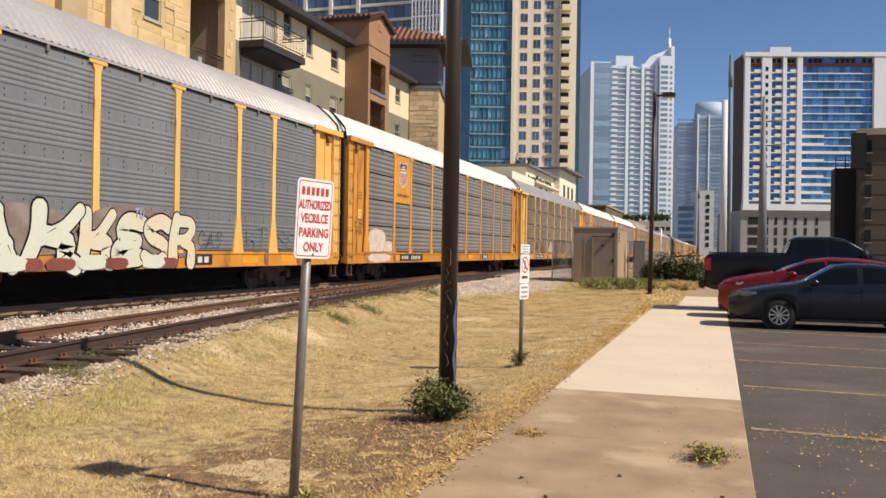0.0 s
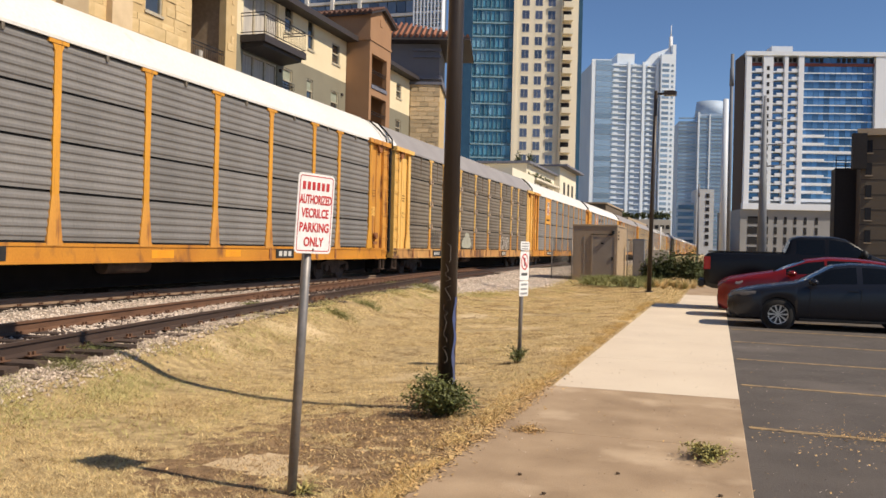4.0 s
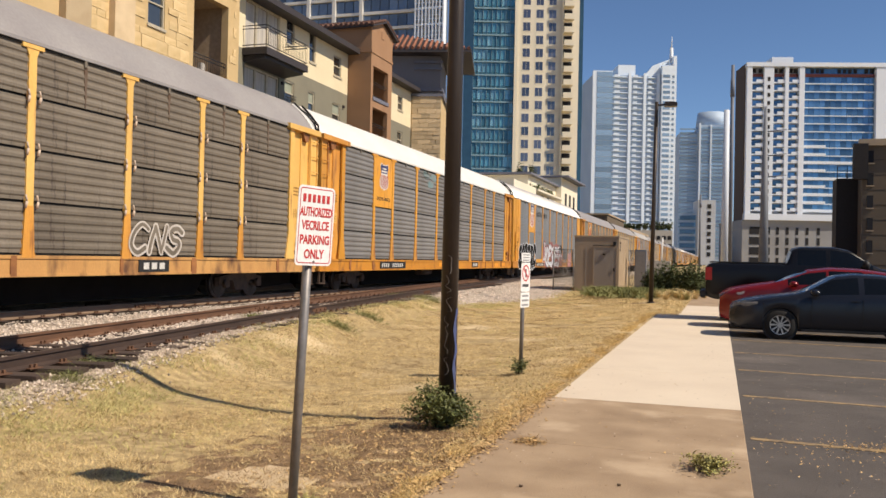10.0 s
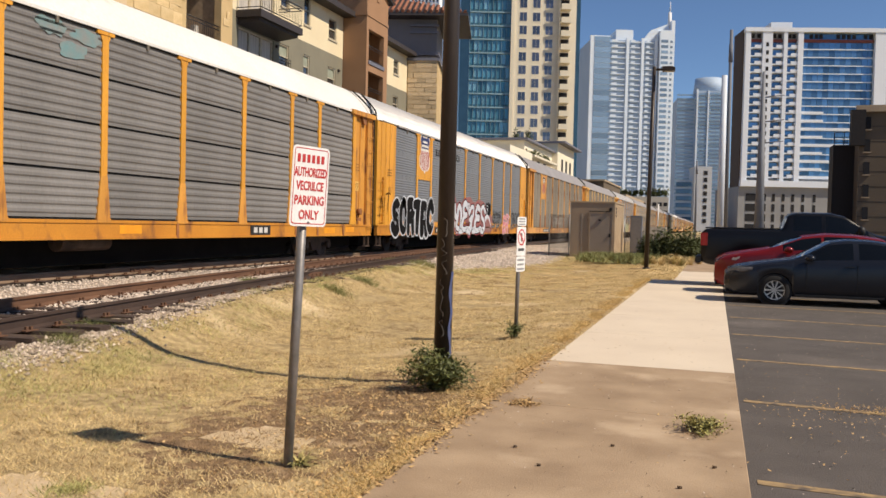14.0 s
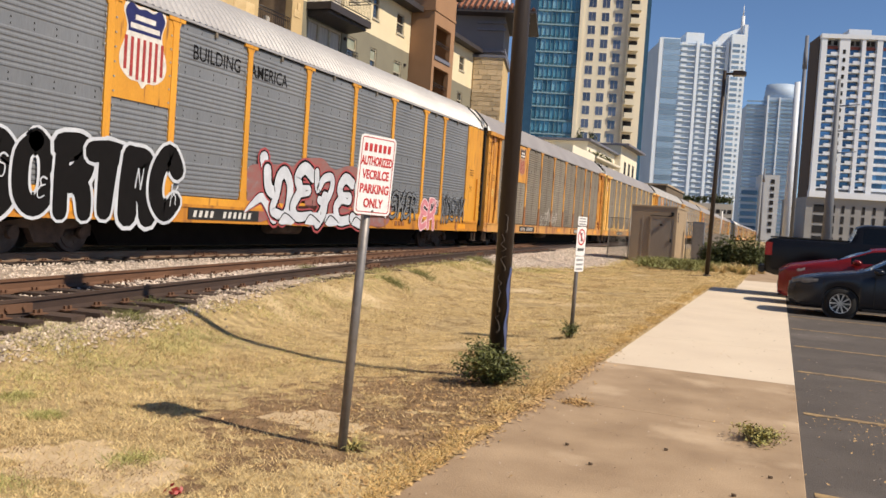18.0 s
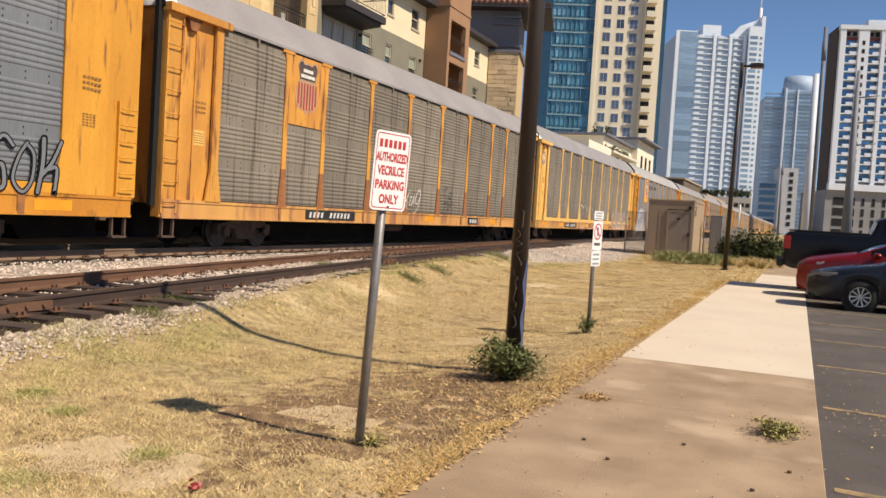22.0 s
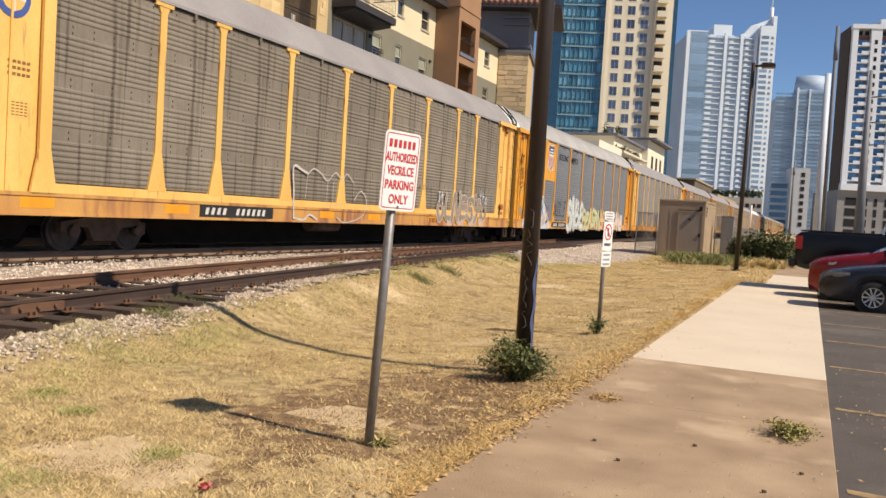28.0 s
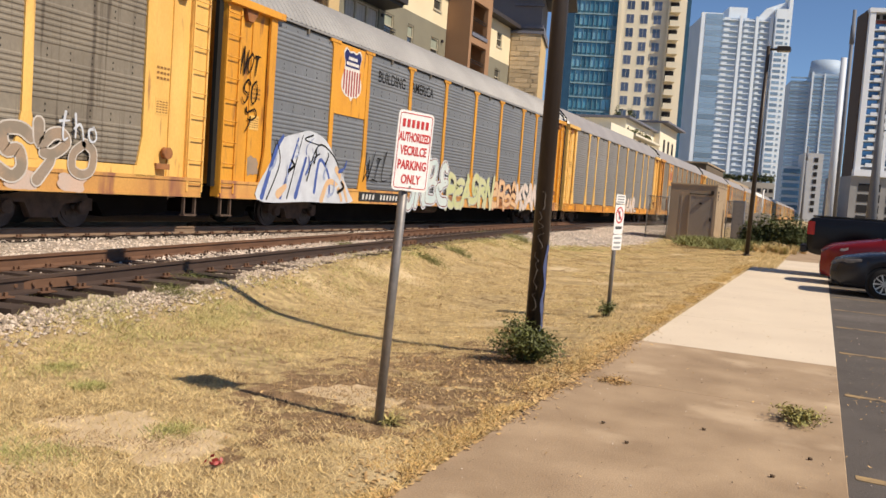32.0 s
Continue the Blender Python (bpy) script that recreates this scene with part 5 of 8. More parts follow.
def motions():
    for car, middle in CARS:
        walk(car, [(k / 2, pose(TRACK_X, middle - run(k / 2), RAIL_Z)) for k in range(65)])
    for car, _ in CARS[:9]:
        for w, along in WHEELS[car]:
            walk(w, [(k / 10, pose(0, along, 0.32, math.degrees(run(k / 10) / 0.42))) for k in range(321)])


# ---- ground, tracks and paving ----
def siding_x(y):
    """The near rail of the siding, which bends into the main line."""
    d = min(y, 90.7) - 7.4
    return -7.5 - 0.15 * d + 0.0009 * d * d


def stone_edge(y):
    return siding_x(y) + max(-0.4, 0.85 - 0.11 * max(0, y - 7.5)) + min(max(0, (y - 22) * 0.24), 4.2)


def ground_z(x, y):
    n = -0.015 + 0.018 * noise.noise((x * 0.6, y * 0.6, 1.3)) + 0.012 * noise.noise((x * 2.1, y * 2.1, 4.0))
    if x > -1.95:
        return -0.055 if x > -1.15 or y < 26.5 else -0.004
    if -28 < x and -40 < y < 400:
        u = min(max((siding_x(y) + 1.6 - x) / 1.0, 0), 1)
        n += (0.155 + 0.062 * min(max((y - 7.5) / 4, 0), 1)) * u * u * (3 - 2 * u)
        # the lawn falls away from the path into a shallow hollow before the ballast
        far = siding_x(y) + 1.1
        v = min(max((-2.3 - x) / (-2.3 - far), 0), 1)
        n -= min(max((y - 5.2) * 0.046, 0.0), 0.23) * min(max((70 - y) / 40, 0), 1) * math.sin(math.pi * v ** 1.15) ** 0.9
        if x < -10:
            n -= 0.08 * min((-10 - x) / 2, 1)
    edge = min(max((-1.95 - x) / 0.4, 0), 1)
    return n * edge + 0.012 * edge


def steps(*rows):
    out = []
    for a, b, s in rows:
        out += list(np.arange(a, b - 1e-6, s))
    return out


rnd_edge = random.Random(77)


def is_bare(x, y):
    d = ((x + 2.9) / 1.15) ** 2 + ((y - 6.6) / 2.5) ** 2
    return d + 1.1 * noise.noise((x * 1.6, y * 1.3, 7.0)) + 1.3 * noise.noise((x * 5.0, y * 5.0, 3.0)) + rnd_edge.uniform(-0.5, 0.5) < 0.75


def is_pale(x, y):
    d = min(((x + 3.6) / 0.7) ** 2 + ((y - 3.75) / 0.4) ** 2, ((x + 3.1) / 0.45) ** 2 + ((y - 5.5) / 0.4) ** 2, ((x + 8.6) / 0.8) ** 2 + ((y - 15.5) / 1.6) ** 2)
    return d + 0.9 * noise.noise((x * 3.0, y * 3.0, 17.0)) < 0.8


def make_ground():
    xs = steps((-3000, -400, 650), (-400, -30, 60), (-30, -16, 2), (-16, -8, 0.3), (-8, -1.9, 0.1)) + [-1.86, -1.7, 0, 0.3, 6, 14, 40, 120, 500, 1500, 3000]
    ys = steps((-1500, -60, 360), (-60, 1, 10), (1, 12, 0.1), (12, 22, 0.3), (22, 60, 0.8), (60, 130, 6), (130, 500, 60), (500, 4200, 500))
    verts = [(x, y, ground_z(x, y)) for y in ys for x in xs]
    w = len(xs)
    faces = [(j * w + i, j * w + i + 1, (j + 1) * w + i + 1, (j + 1) * w + i) for j in range(len(ys) - 1) for i in range(w - 1)]
    me = bpy.data.meshes.new("ground")
    me.from_pydata(verts, [], faces)
    for m in ("ground", "mulch", "ballast_bed", "shade_bed", "pale_soil"):
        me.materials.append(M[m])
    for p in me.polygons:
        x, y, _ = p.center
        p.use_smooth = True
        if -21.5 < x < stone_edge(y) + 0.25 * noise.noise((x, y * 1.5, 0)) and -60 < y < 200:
            # Index 3 paints the train's shade on the bed beyond x -13.1.
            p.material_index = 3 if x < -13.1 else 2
        elif is_pale(x, y):
            p.material_index = 4
        elif is_bare(x, y):
            p.material_index = 1
    return tagged(new("ground", me), "dry straw-coloured lawn with bare patches", "ground", kind="structure")


M["ballast_bed"] = mat("ballast_bed", (0.50, 0.42, 0.335), (0.29, 0.235, 0.185), 9, 0.95, bump=1.0, fine=30)
ground = make_ground()


def scatter(name, material, spots, maker, label, category):
    """Many small pieces as one mesh of kind stuff. maker(rnd, x, y, z) gives vertices and faces."""
    rnd, verts, faces = random.Random(5), [], []
    for x, y, z in spots:
        v, f = maker(rnd, x, y, z)
        o = len(verts)
        verts += v
        faces += [tuple(i + o for i in q) for q in f]
    me = bpy.data.meshes.new(name)
    me.from_pydata(verts, [], faces)
    me.materials.append(material)
    return tagged(new(name, me), label, category, kind="stuff")


def stone(rnd, x, y, z):
    r = rnd.uniform(0.011, 0.033) * (1 if y < 30 else 1.6)
    a, k = rnd.uniform(0, 6.28), []
    for dx, dy, dz in ((1, 0, 0), (0, 1, 0), (-1, 0, 0), (0, -1, 0), (0, 0, 0.8), (0, 0, -0.8)):
        s = r * rnd.uniform(0.7, 1.3)
        k.append((x + s * (dx * math.cos(a) - dy * math.sin(a)), y + s * (dx * math.sin(a) + dy * math.cos(a)), z + s * dz + 0.012 + rnd.uniform(-.2, .2) * r))
    return k, [(0, 1, 4), (1, 2, 4), (2, 3, 4), (3, 0, 4), (1, 0, 5), (2, 1, 5), (3, 2, 5), (0, 3, 5)]


rnd = random.Random(11)
spots = []
while len(spots) < 24000:
    y = 4 + 60 * rnd.random() ** 1.7
    x = rnd.uniform(-13.3, stone_edge(y) + 0.35)
    if x > stone_edge(y) and rnd.random() < 0.6:
        continue
    spots.append((x, y, ground_z(x, y)))
for _ in range(15000):
    y = 3.5 + 34 * rnd.random() ** 1.5
    x = siding_x(y) + rnd.uniform(-1.5, 0.0)
    spots.append((x, y, ground_z(x, y) + rnd.uniform(-0.02, 0.02)))
scatter("ballast", M["ballast"], spots, stone, "pale crushed limestone ballast between the tracks", "gravel")
spots = []
for _ in range(12000):
    y = 3.5 + 13 * rnd.random() ** 1.3
    x = rnd.uniform(siding_x(y) + 0.2, stone_edge(y) + abs(rnd.gauss(0, 0.2)))
    spots.append((x, y, ground_z(x, y) + rnd.uniform(-0.025, 0.006)))
scatter("shoulder_gravel", M["gravel_dirty"], spots, stone, "dusty brownish gravel sloping down from the ties", "gravel")


def blade(tall, wide):
    def make(rnd, x, y, z):
        far = 1 + max(0, y - 9) * 0.07
        h, w, a, lean = rnd.uniform(0.5, 1) * tall, wide * far * rnd.uniform(0.7, 1.3), rnd.uniform(0, 6.28), rnd.uniform(0.5, 1.9) * tall
        b = rnd.uniform(0, 6.28)
        c, s = math.cos(a) * w / 2, math.sin(a) * w / 2
        return [(x - c, y - s, z - 0.004), (x + c, y + s, z - 0.004), (x + lean * math.cos(b), y + lean * math.sin(b), z + h)], [(0, 1, 2)]
    return make


def lawn_spots(n, y0, y1, power, keep):
    out = []
    while len(out) < n:
        y = y0 + (y1 - y0) * rnd.random() ** power
        x = rnd.uniform(stone_edge(y) - 0.3, -1.78)
        if keep(x, y):
            out.append((x, y, ground_z(x, y)))
    return out


def not_bare(x, y):
    return (not is_bare(x, y) or rnd.random() < 0.14) and (not is_pale(x, y) or rnd.random() < 0.3) and noise.noise((x * 0.9, y * 0.9, 2)) > -0.45 + 0.35 * rnd.random() and x > stone_edge(y) + rnd.uniform(-0.2, 0.8)


scatter("dry_grass", M["straw"], lawn_spots(290000, 2.2, 60, 1.75, not_bare), blade(0.038, 0.005), "mown dry yellow grass", "grass")
scatter("brown_grass", M["brown_blade"], lawn_spots(85000, 2.2, 45, 1.25, lambda x, y: is_bare(x, y) and rnd.random() < 0.6 or noise.noise((x * 1.3, y * 1.3, 14)) + 0.5 * noise.noise((x * 4, y * 4, 2)) > 0.22), blade(0.023, 0.0055), "dead brown grass over bare patches", "grass")
scatter("edge_grass", M["fringe"], [(x, y, max(ground_z(x, y), 0.0)) for x, y in ((-1.9 - abs(rnd.gauss(0, 0.17)) + 0.05, 2.2 + 26 * rnd.random() ** 1.5) for _ in range(30000)) if x < -1.9 + 0.09 * noise.noise((0, y * 1.7, 3)) and noise.noise((x * 2, y * 1.2, 8)) > -0.12], blade(0.046, 0.0055), "golden straw fringe along the pavement edge", "grass")
scatter("path_grass", M["straw"], [(x, y, 0.0) for x, y in ((rnd.uniform(-1.95, -1.15), 27 + 27 * rnd.random()) for _ in range(7000))], blade(0.06, 0.007), "dry grass beside the narrow far path", "grass")
scatter("green_grass", M["green_grass"], lawn_spots(9000, 3, 60, 1.6, lambda x, y: (x < stone_edge(y) + 2.3 and noise.noise((x * 0.8, y * 0.4, 9)) > -0.02) or noise.noise((x * 0.7, y * 0.7, 5)) > 0.42), blade(0.05, 0.008), "sparse pale green grass beside the track", "grass")


def clumps(n, centres, spread):
    out = []
    for _ in range(n):
        cx, cy, s = rnd.choice(centres)
        x, y = rnd.gauss(cx, spread * s), rnd.gauss(cy, spread * s)
        out.append((x, y, ground_z(x, y)))
    return out


beside = []
for k in range(44):
    y = 4.6 + 0.62 * k
    beside.append((stone_edge(y) + rnd.uniform(0.0, 1.1), y, rnd.uniform(0.6, 1.5)))
beside += [(-6.6, 6.1, 1.6), (-6.2, 6.2, 1.2), (-6.9, 6.6, 1.2), (-6.0, 7.4, 1.0), (-6.4, 8.0, 1.0)] * 3
scatter("track_grass", M["track_grass"], clumps(15000, beside, 0.22), blade(0.075, 0.006), "taller yellow-green grass beside the ballast", "grass")
scatter("track_weeds", M["weed_tall"], clumps(2600, [(-9.67, 27.6, 1.2), (-9.2, 27.0, 0.8), (-11.3, 29.1, 0.8), (-8.05, 19.2, 0.7), (-7.65, 16.7, 0.6), (-7.3, 8.7, 0.5), (-6.85, 7.7, 0.4), (-9.5, 16.2, 0.5)], 0.26), blade(0.15, 0.007), "green weed clumps beside the ballast", "weed")
scatter("tall_weeds", M["weed_tall"], [(x, y, 0.0) for x, y in ((rnd.triangular(-6.6, -2.6, -3.6), rnd.gauss(43.0, 1.6)) for _ in range(7000)) if noise.noise((x * 0.8, y * 0.8, 6)) > -0.1], blade(0.42, 0.02), "tall green weeds before the hut", "weed")
scatter("green_weeds", M["weed_green"], clumps(3600, [(-4.35, 3.15, 1), (-4.0, 3.0, 1), (-3.7, 3.2, 0.7), (-4.9, 3.5, 0.6), (-3.45, 3.95, 0.5), (-5.2, 4.7, 0.4), (-4.6, 4.4, 0.4)], 0.17), blade(0.045, 0.006), "low green weeds in the dry lawn", "weed")


def leaf_quad(size):
    def make(rnd, x, y, z):
        a, s = rnd.uniform(0, 6.28), size * rnd.uniform(0.5, 1.2)
        c, d, t = math.cos(a) * s, math.sin(a) * s, rnd.uniform(-0.3, 0.3) * s
        return [(x - c, y - d, z + 0.006), (x + d * 0.5, y - c * 0.5, z + 0.008 + t), (x + c, y + d, z + 0.012 + abs(t)), (x - d * 0.5, y + c * 0.5, z + 0.008 - min(t, 0))], [(0, 1, 2, 3)]
    return make


spots = []
while len(spots) < 4600:
    y = 2.5 + 17 * rnd.random() ** 1.3
    x = -1.9 - abs(rnd.gauss(0, 0.2)) + 0.05
    spots.append((x, y, max(ground_z(x, y), 0.0)))
for _ in range(1100):
    x, y = rnd.gauss(-2.8, 0.5), rnd.gauss(6.7, 1.3)
    if x < -1.85:
        spots.append((x, y, ground_z(x, y)))
for _ in range(1500):
    y = rnd.gauss(8.1, 1.3)
    x = -1.93 + abs(rnd.gauss(0, 0.07)) * (1.0 + 1.2 * max(0, noise.noise((0, y * 2.2, 5))))
    spots.append((x, y, 0.002))
scatter("leaf_litter", M["litter"], spots, leaf_quad(0.021), "fallen brown leaves along the pavement edge", "leaves")
spots = [(rnd.gauss(1.55, 0.3), rnd.gauss(8.35, 0.13), 0.002) for _ in range(420)] + [(rnd.gauss(1.1, 0.5), rnd.gauss(8.0, 0.45), 0.002) for _ in range(220)] + [(rnd.uniform(-1.6, 3), rnd.uniform(4.5, 13), 0.002) for _ in range(330)]
scatter("blown_leaves", M["litter"], [s for s in spots if s[0] > 0.3 or rnd.random() < 0.5], leaf_quad(0.014), "small dry leaves blown over the parking lot", "leaves")

scatter("pale_grit", M["ballast"], [(rnd.uniform(0.3, 7), 3.5 + 16 * rnd.random() ** 1.4, -0.012) for _ in range(1300)] + [(rnd.uniform(-1.8, 0.2), 4 + 6 * rnd.random(), 0.0) for _ in range(160)], leaf_quad(0.008), "pale grit strewn over asphalt and path", "grit")
scatter("dark_grit", M["twig"], [(rnd.uniform(-1.85, 0.25), 3.8 + 14 * rnd.random() ** 1.3, 0.0) for _ in range(260)] + [(rnd.uniform(0.3, 7), 3.5 + 16 * rnd.random() ** 1.4, -0.012) for _ in range(500)], leaf_quad(0.009), "dark grit and leaf bits on path and asphalt", "grit")

# tracks
RAIL = ((-0.07, 0), (0.07, 0), (0.07, 0.02), (0.012, 0.045), (0.012, 0.13), (0.036, 0.14), (0.036, 0.172), (-0.036, 0.172), (-0.036, 0.14), (-0.012, 0.13), (-0.012, 0.045), (-0.07, 0.02))


def rail(bm, line):
    last = None
    for i, (x, y, z) in enumerate(line):
        ring = [bm.verts.new((x + a, y, z + h)) for a, h in RAIL]
        if last:
            for k in range(len(RAIL)):
                bm.faces.new((last[k], last[(k + 1) % len(RAIL)], ring[(k + 1) % len(RAIL)], ring[k]))
        else:
            bm.faces.new(ring[::-1])
        last = ring
    bm.faces.new(last)


def tie(bm):
    bx(bm, -1.25, 1.25, -0.115, 0.115, -0.14, 0)
    for v in bm.verts:
        v.co += Vector((noise.noise(v.co * 3), noise.noise(v.co * 5), noise.noise(v.co * 4))) * 0.012


def joint_bar(bm):
    bx(bm, 0.012, 0.045, -0.45, 0.45, 0.04, 0.135)
    for k in range(4):
        tube(bm, (0.04, -0.33 + 0.22 * k, 0.09), (0.075, -0.33 + 0.22 * k, 0.09), 0.022, n=6)


def track(name, label, line, z, y0, y1, spacing):
    t = thing(name, label, "railway track", kind="structure")
    for off in (0, -1.505):
        bm = bmesh.new()
        rail(bm, [(line(y) + off, y, z - 0.172) for y in steps((-40, 120, 2.0))])
        part("rail", bm, M["rail_tan" if z < 0.35 else "rail" if off else "rail_dark"], t, "rust-brown steel rail" if off or z < 0.35 else "dark oily steel rail")
        for k in range(3):
            yy = 6.3 + k * 11.9
            piece("joint_bar", "joint_bar", joint_bar, M["rail"], t, m=pose(line(yy) + off + 0.0, yy, z - 0.172))
    r = random.Random(3)
    for y in steps((y0, y1, spacing)):
        yy = y + r.uniform(-0.05, 0.05)
        ang = math.degrees(math.atan2(line(yy + 0.5) - line(yy - 0.5), 1))
        piece("tie", "tie", tie, M["tie"], t, m=pose(line(yy) - 0.75 + r.uniform(-0.12, 0.16), yy, z - 0.165 + r.uniform(-0.012, 0.004), 0, 0, -ang + r.uniform(-1.5, 1.5)))
        for off in (0, -1.505):
            piece("tie_plate", "tie_plate", boxes((-0.15, 0.15, -0.1, 0.1, 0, 0.012), (0.08, 0.11, -0.05, -0.02, 0.01, 0.05), (0.08, 0.11, 0.02, 0.05, 0.01, 0.05)), M["rail"], t, m=pose(line(yy) + off, yy, z - 0.168))
    return t


track("siding_track", "rusty siding track on weathered timber ties", siding_x, 0.40, 1.5, 46, 0.53)
track("main_track", "main railway track under the passing train", lambda y: TRACK_X + 0.753, 0.32, 4, 46, 0.56)

# pavement
pave = thing("pavement", "concrete footpath, tan and stained near, pale and new further on", "pavement", kind="structure")


def slab(y0, y1, x0, x1, material, seed):
    bm = bmesh.new()
    bx(bm, x0, x1, y0 + 0.006, y1 - 0.006, -0.12, 0.0)
    bmesh.ops.bevel(bm, geom=[e for e in bm.edges if all(v.co.z > -0.01 for v in e.verts)], offset=0.006, segments=1, affect="EDGES")
    return part("slab", bm, M[material], pave)


for a, b in ((-8, -2.5), (-2.5, 2.6), (2.6, 7.42), (7.42, 9.95)):
    slab(a, b, -1.88, 0.26, "old_concrete", 1)
for k in range(6):
    slab(9.95 + 2.93 * k, 9.95 + 2.93 * (k + 1), -1.82, 0.26, "new_concrete", 1)
for k in range(9):
    slab(27.53 + 3.0 * k, 30.53 + 3.0 * k, -1.2, 0.26, "new_concrete" if k < 2 else "old_concrete", 1)
bm = bmesh.new()
bx(bm, -1.8, 0.24, -8, 54, -0.14, -0.03)
part("joint_bed", bm, M["joint"], pave)

# parking lot
bm = bmesh.new()
bx(bm, 0.262, 26, -12, 75, -0.15, -0.012)
lot = tagged(new("road", finish(bm, "road", M["asphalt"])), "grey asphalt parking lot with worn yellow bay lines", "parking lot", kind="structure")
for k in range(9):
    y = 5.72 + 2.7 * k
    piece("bay_line", "bay_line", lambda bm: prism(bm, [(0.02, -0.05), (5.0, -0.45), (5.0, -0.35), (0.02, 0.05)], -0.011, -0.008, "z"), M["stripe"], lot, m=pose(0.29, y, 0))


# ---- poles, signs and plants near the camera ----
def tall_lamp(x, y, h, lean, painted):
    t = thing("street_lamp", "tall dark bronze parking-lot lamp on a round pole", "street lamp", pose(x, y, 0, 0, lean, 0), "parking lot lamps")
    bm = bmesh.new()
    tube(bm, (0, 0, -0.1), (0, 0, h), 0.09, 0.068, 16)
    part("pole", bm, M["bronze"], t)
    bm = bmesh.new()
    bx(bm, 0.02, 0.32, -0.035, 0.035, h - 0.16, h - 0.08)
    part("arm", bm, M["bronze"], t)
    bm = bmesh.new()
    prism(bm, [(0.30, h - 0.19), (0.78, h - 0.19), (0.80, h - 0.06), (0.66, h - 0.02), (0.32, h - 0.02)], -0.2, 0.2, "y")
    head = part("lamp_head", bm, M["bronze"], t)
    bm = bmesh.new()
    bx(bm, 0.36, 0.74, -0.16, 0.16, h - 0.2, h - 0.188)
    part("lens", bm, M["lens_clear"], head)
    bm = bmesh.new()
    tube(bm, (0, 0, -0.02), (0, 0, 0.05), 0.15, 0.13, 16)
    part("base_cover", bm, M["bronze"], t)
    if painted:
        r = random.Random(9)
        bm = bmesh.new()
        last = None
        for k in range(17):
            z, w = 0.22 + 0.055 * k, 0.42 + 0.16 * math.sin(k * 1.7)
            a = radians(-34 + 9 * math.sin(k * 0.9))
            row = [bm.verts.new((0.0925 * math.cos(a + w * j / 2), 0.0925 * math.sin(a + w * j / 2), z)) for j in range(3)]
            if last:
                for j in range(2):
                    bm.faces.new((last[j], last[j + 1], row[j + 1], row[j]))
            last = row
        part("blue_paint", bm, M["g_blue_dull"], t, "blue spray streak")
        for k in range(6):
            z, a = 0.45 + 0.2 * k, radians(-82 + r.uniform(-14, 14))
            pts = [(a + r.uniform(-0.35, 0.35), z + 0.045 * i + r.uniform(-0.02, 0.02)) for i in range(5)]
            bm = bmesh.new()
            last = None
            for i, j in smooth_loop(pts, 4, False):
                pair = [bm.verts.new((0.0925 * math.cos(i + d), 0.0925 * math.sin(i + d), j + 0.002)) for d in (-0.05, 0.05)]
                if last:
                    bm.faces.new((last[0], last[1], pair[1], pair[0]))
                last = pair
            part("scratch_tag", bm, M["scratch"], t, "pale scratched tag")
    return t


tall_lamp(-2.585, 8.2, 8.0, 0.2, True)
tall_lamp(-2.57, 34.8, 8.0, 0.6, False)


def board_outline(w, h, r=0.03):
    pts = []
    for cx, cy, a0 in ((w / 2 - r, h / 2 - r, 0), (-w / 2 + r, h / 2 - r, 90), (-w / 2 + r, -h / 2 + r, 180), (w / 2 - r, -h / 2 + r, 270)):
        pts += [(cx + r * math.cos(radians(a0 + 30 * k)), cy + r * math.sin(radians(a0 + 30 * k))) for k in range(4)]
    return pts


def sign_post(x, y, h, lean, label):
    t = thing("road_sign", label, "sign", pose(x, y, 0, 0, lean, 0), "parking lot signs")
    bm = bmesh.new()
    tube(bm, (0, 0, -0.15), (0, 0, h), 0.03, 0.03, 12)
    part("post", bm, M["galv"], t)
    return t


def board(t, w, h, z, turn, tilt=0.0):
    """A flat sheet-metal board, its face towards its own -y, carried before the post."""
    bm = bmesh.new()
    prism(bm, board_outline(w, h), -0.036, -0.033, "y")
    ob = part("board", bm, M["sign_white"], t)
    ob.matrix_basis = pose(0, 0, z, 0, tilt, turn)
    return ob


def rim(b, w, h, inset, width, material):
    bm = bmesh.new()
    o, i = board_outline(w - 2 * inset, h - 2 * inset, 0.02), board_outline(w - 2 * inset - 2 * width, h - 2 * inset - 2 * width, 0.016)
    for k in range(len(o)):
        j = (k + 1) % len(o)
        bm.faces.new([bm.verts.new((p[0], -0.0375, p[1])) for p in (o[k], o[j], i[j], i[k])])
    part("border", bm, material, b)


def line_of(b, words, z, size, material, squeeze):
    ob = new("lettering", text_mesh(words, size, material, squeeze=squeeze, thick=0.0006))
    ob.parent, ob.matrix_basis = b, pose(0, -0.038, z, 90, 0, 0)


s = sign_post(-2.545, 4.86, 1.98, 2.5, "white parking sign with red lettering on a galvanised post")
b = board(s, 0.328, 0.50, 1.792, 73, 0.3)
b.location.x += 0.012
rim(b, 0.328, 0.50, 0.014, 0.0055, M["sign_red"])
for k in range(6):
    u = -0.125 + k * 0.0425
    piece("letter_bar", "red_bar", boxes((0, 0.026, -0.0385, -0.0375, 0, 0.05)), M["sign_red"], b, m=pose(u, 0, 0.147))
for words, z, sq in (("AUTHORIZED", 0.085, 0.60), ("VECRILCE", -0.0, 0.73), ("PARKING", -0.09, 0.84), ("ONLY", -0.18, 0.86)):
    line_of(b, words, z, 0.079, M["sign_red"], sq * 0.965)
bm = bmesh.new()
tube(bm, (0, -0.044, -0.225), (0, 0.05, -0.225), 0.007, n=8)
part("bolt", bm, M["galv"], b)

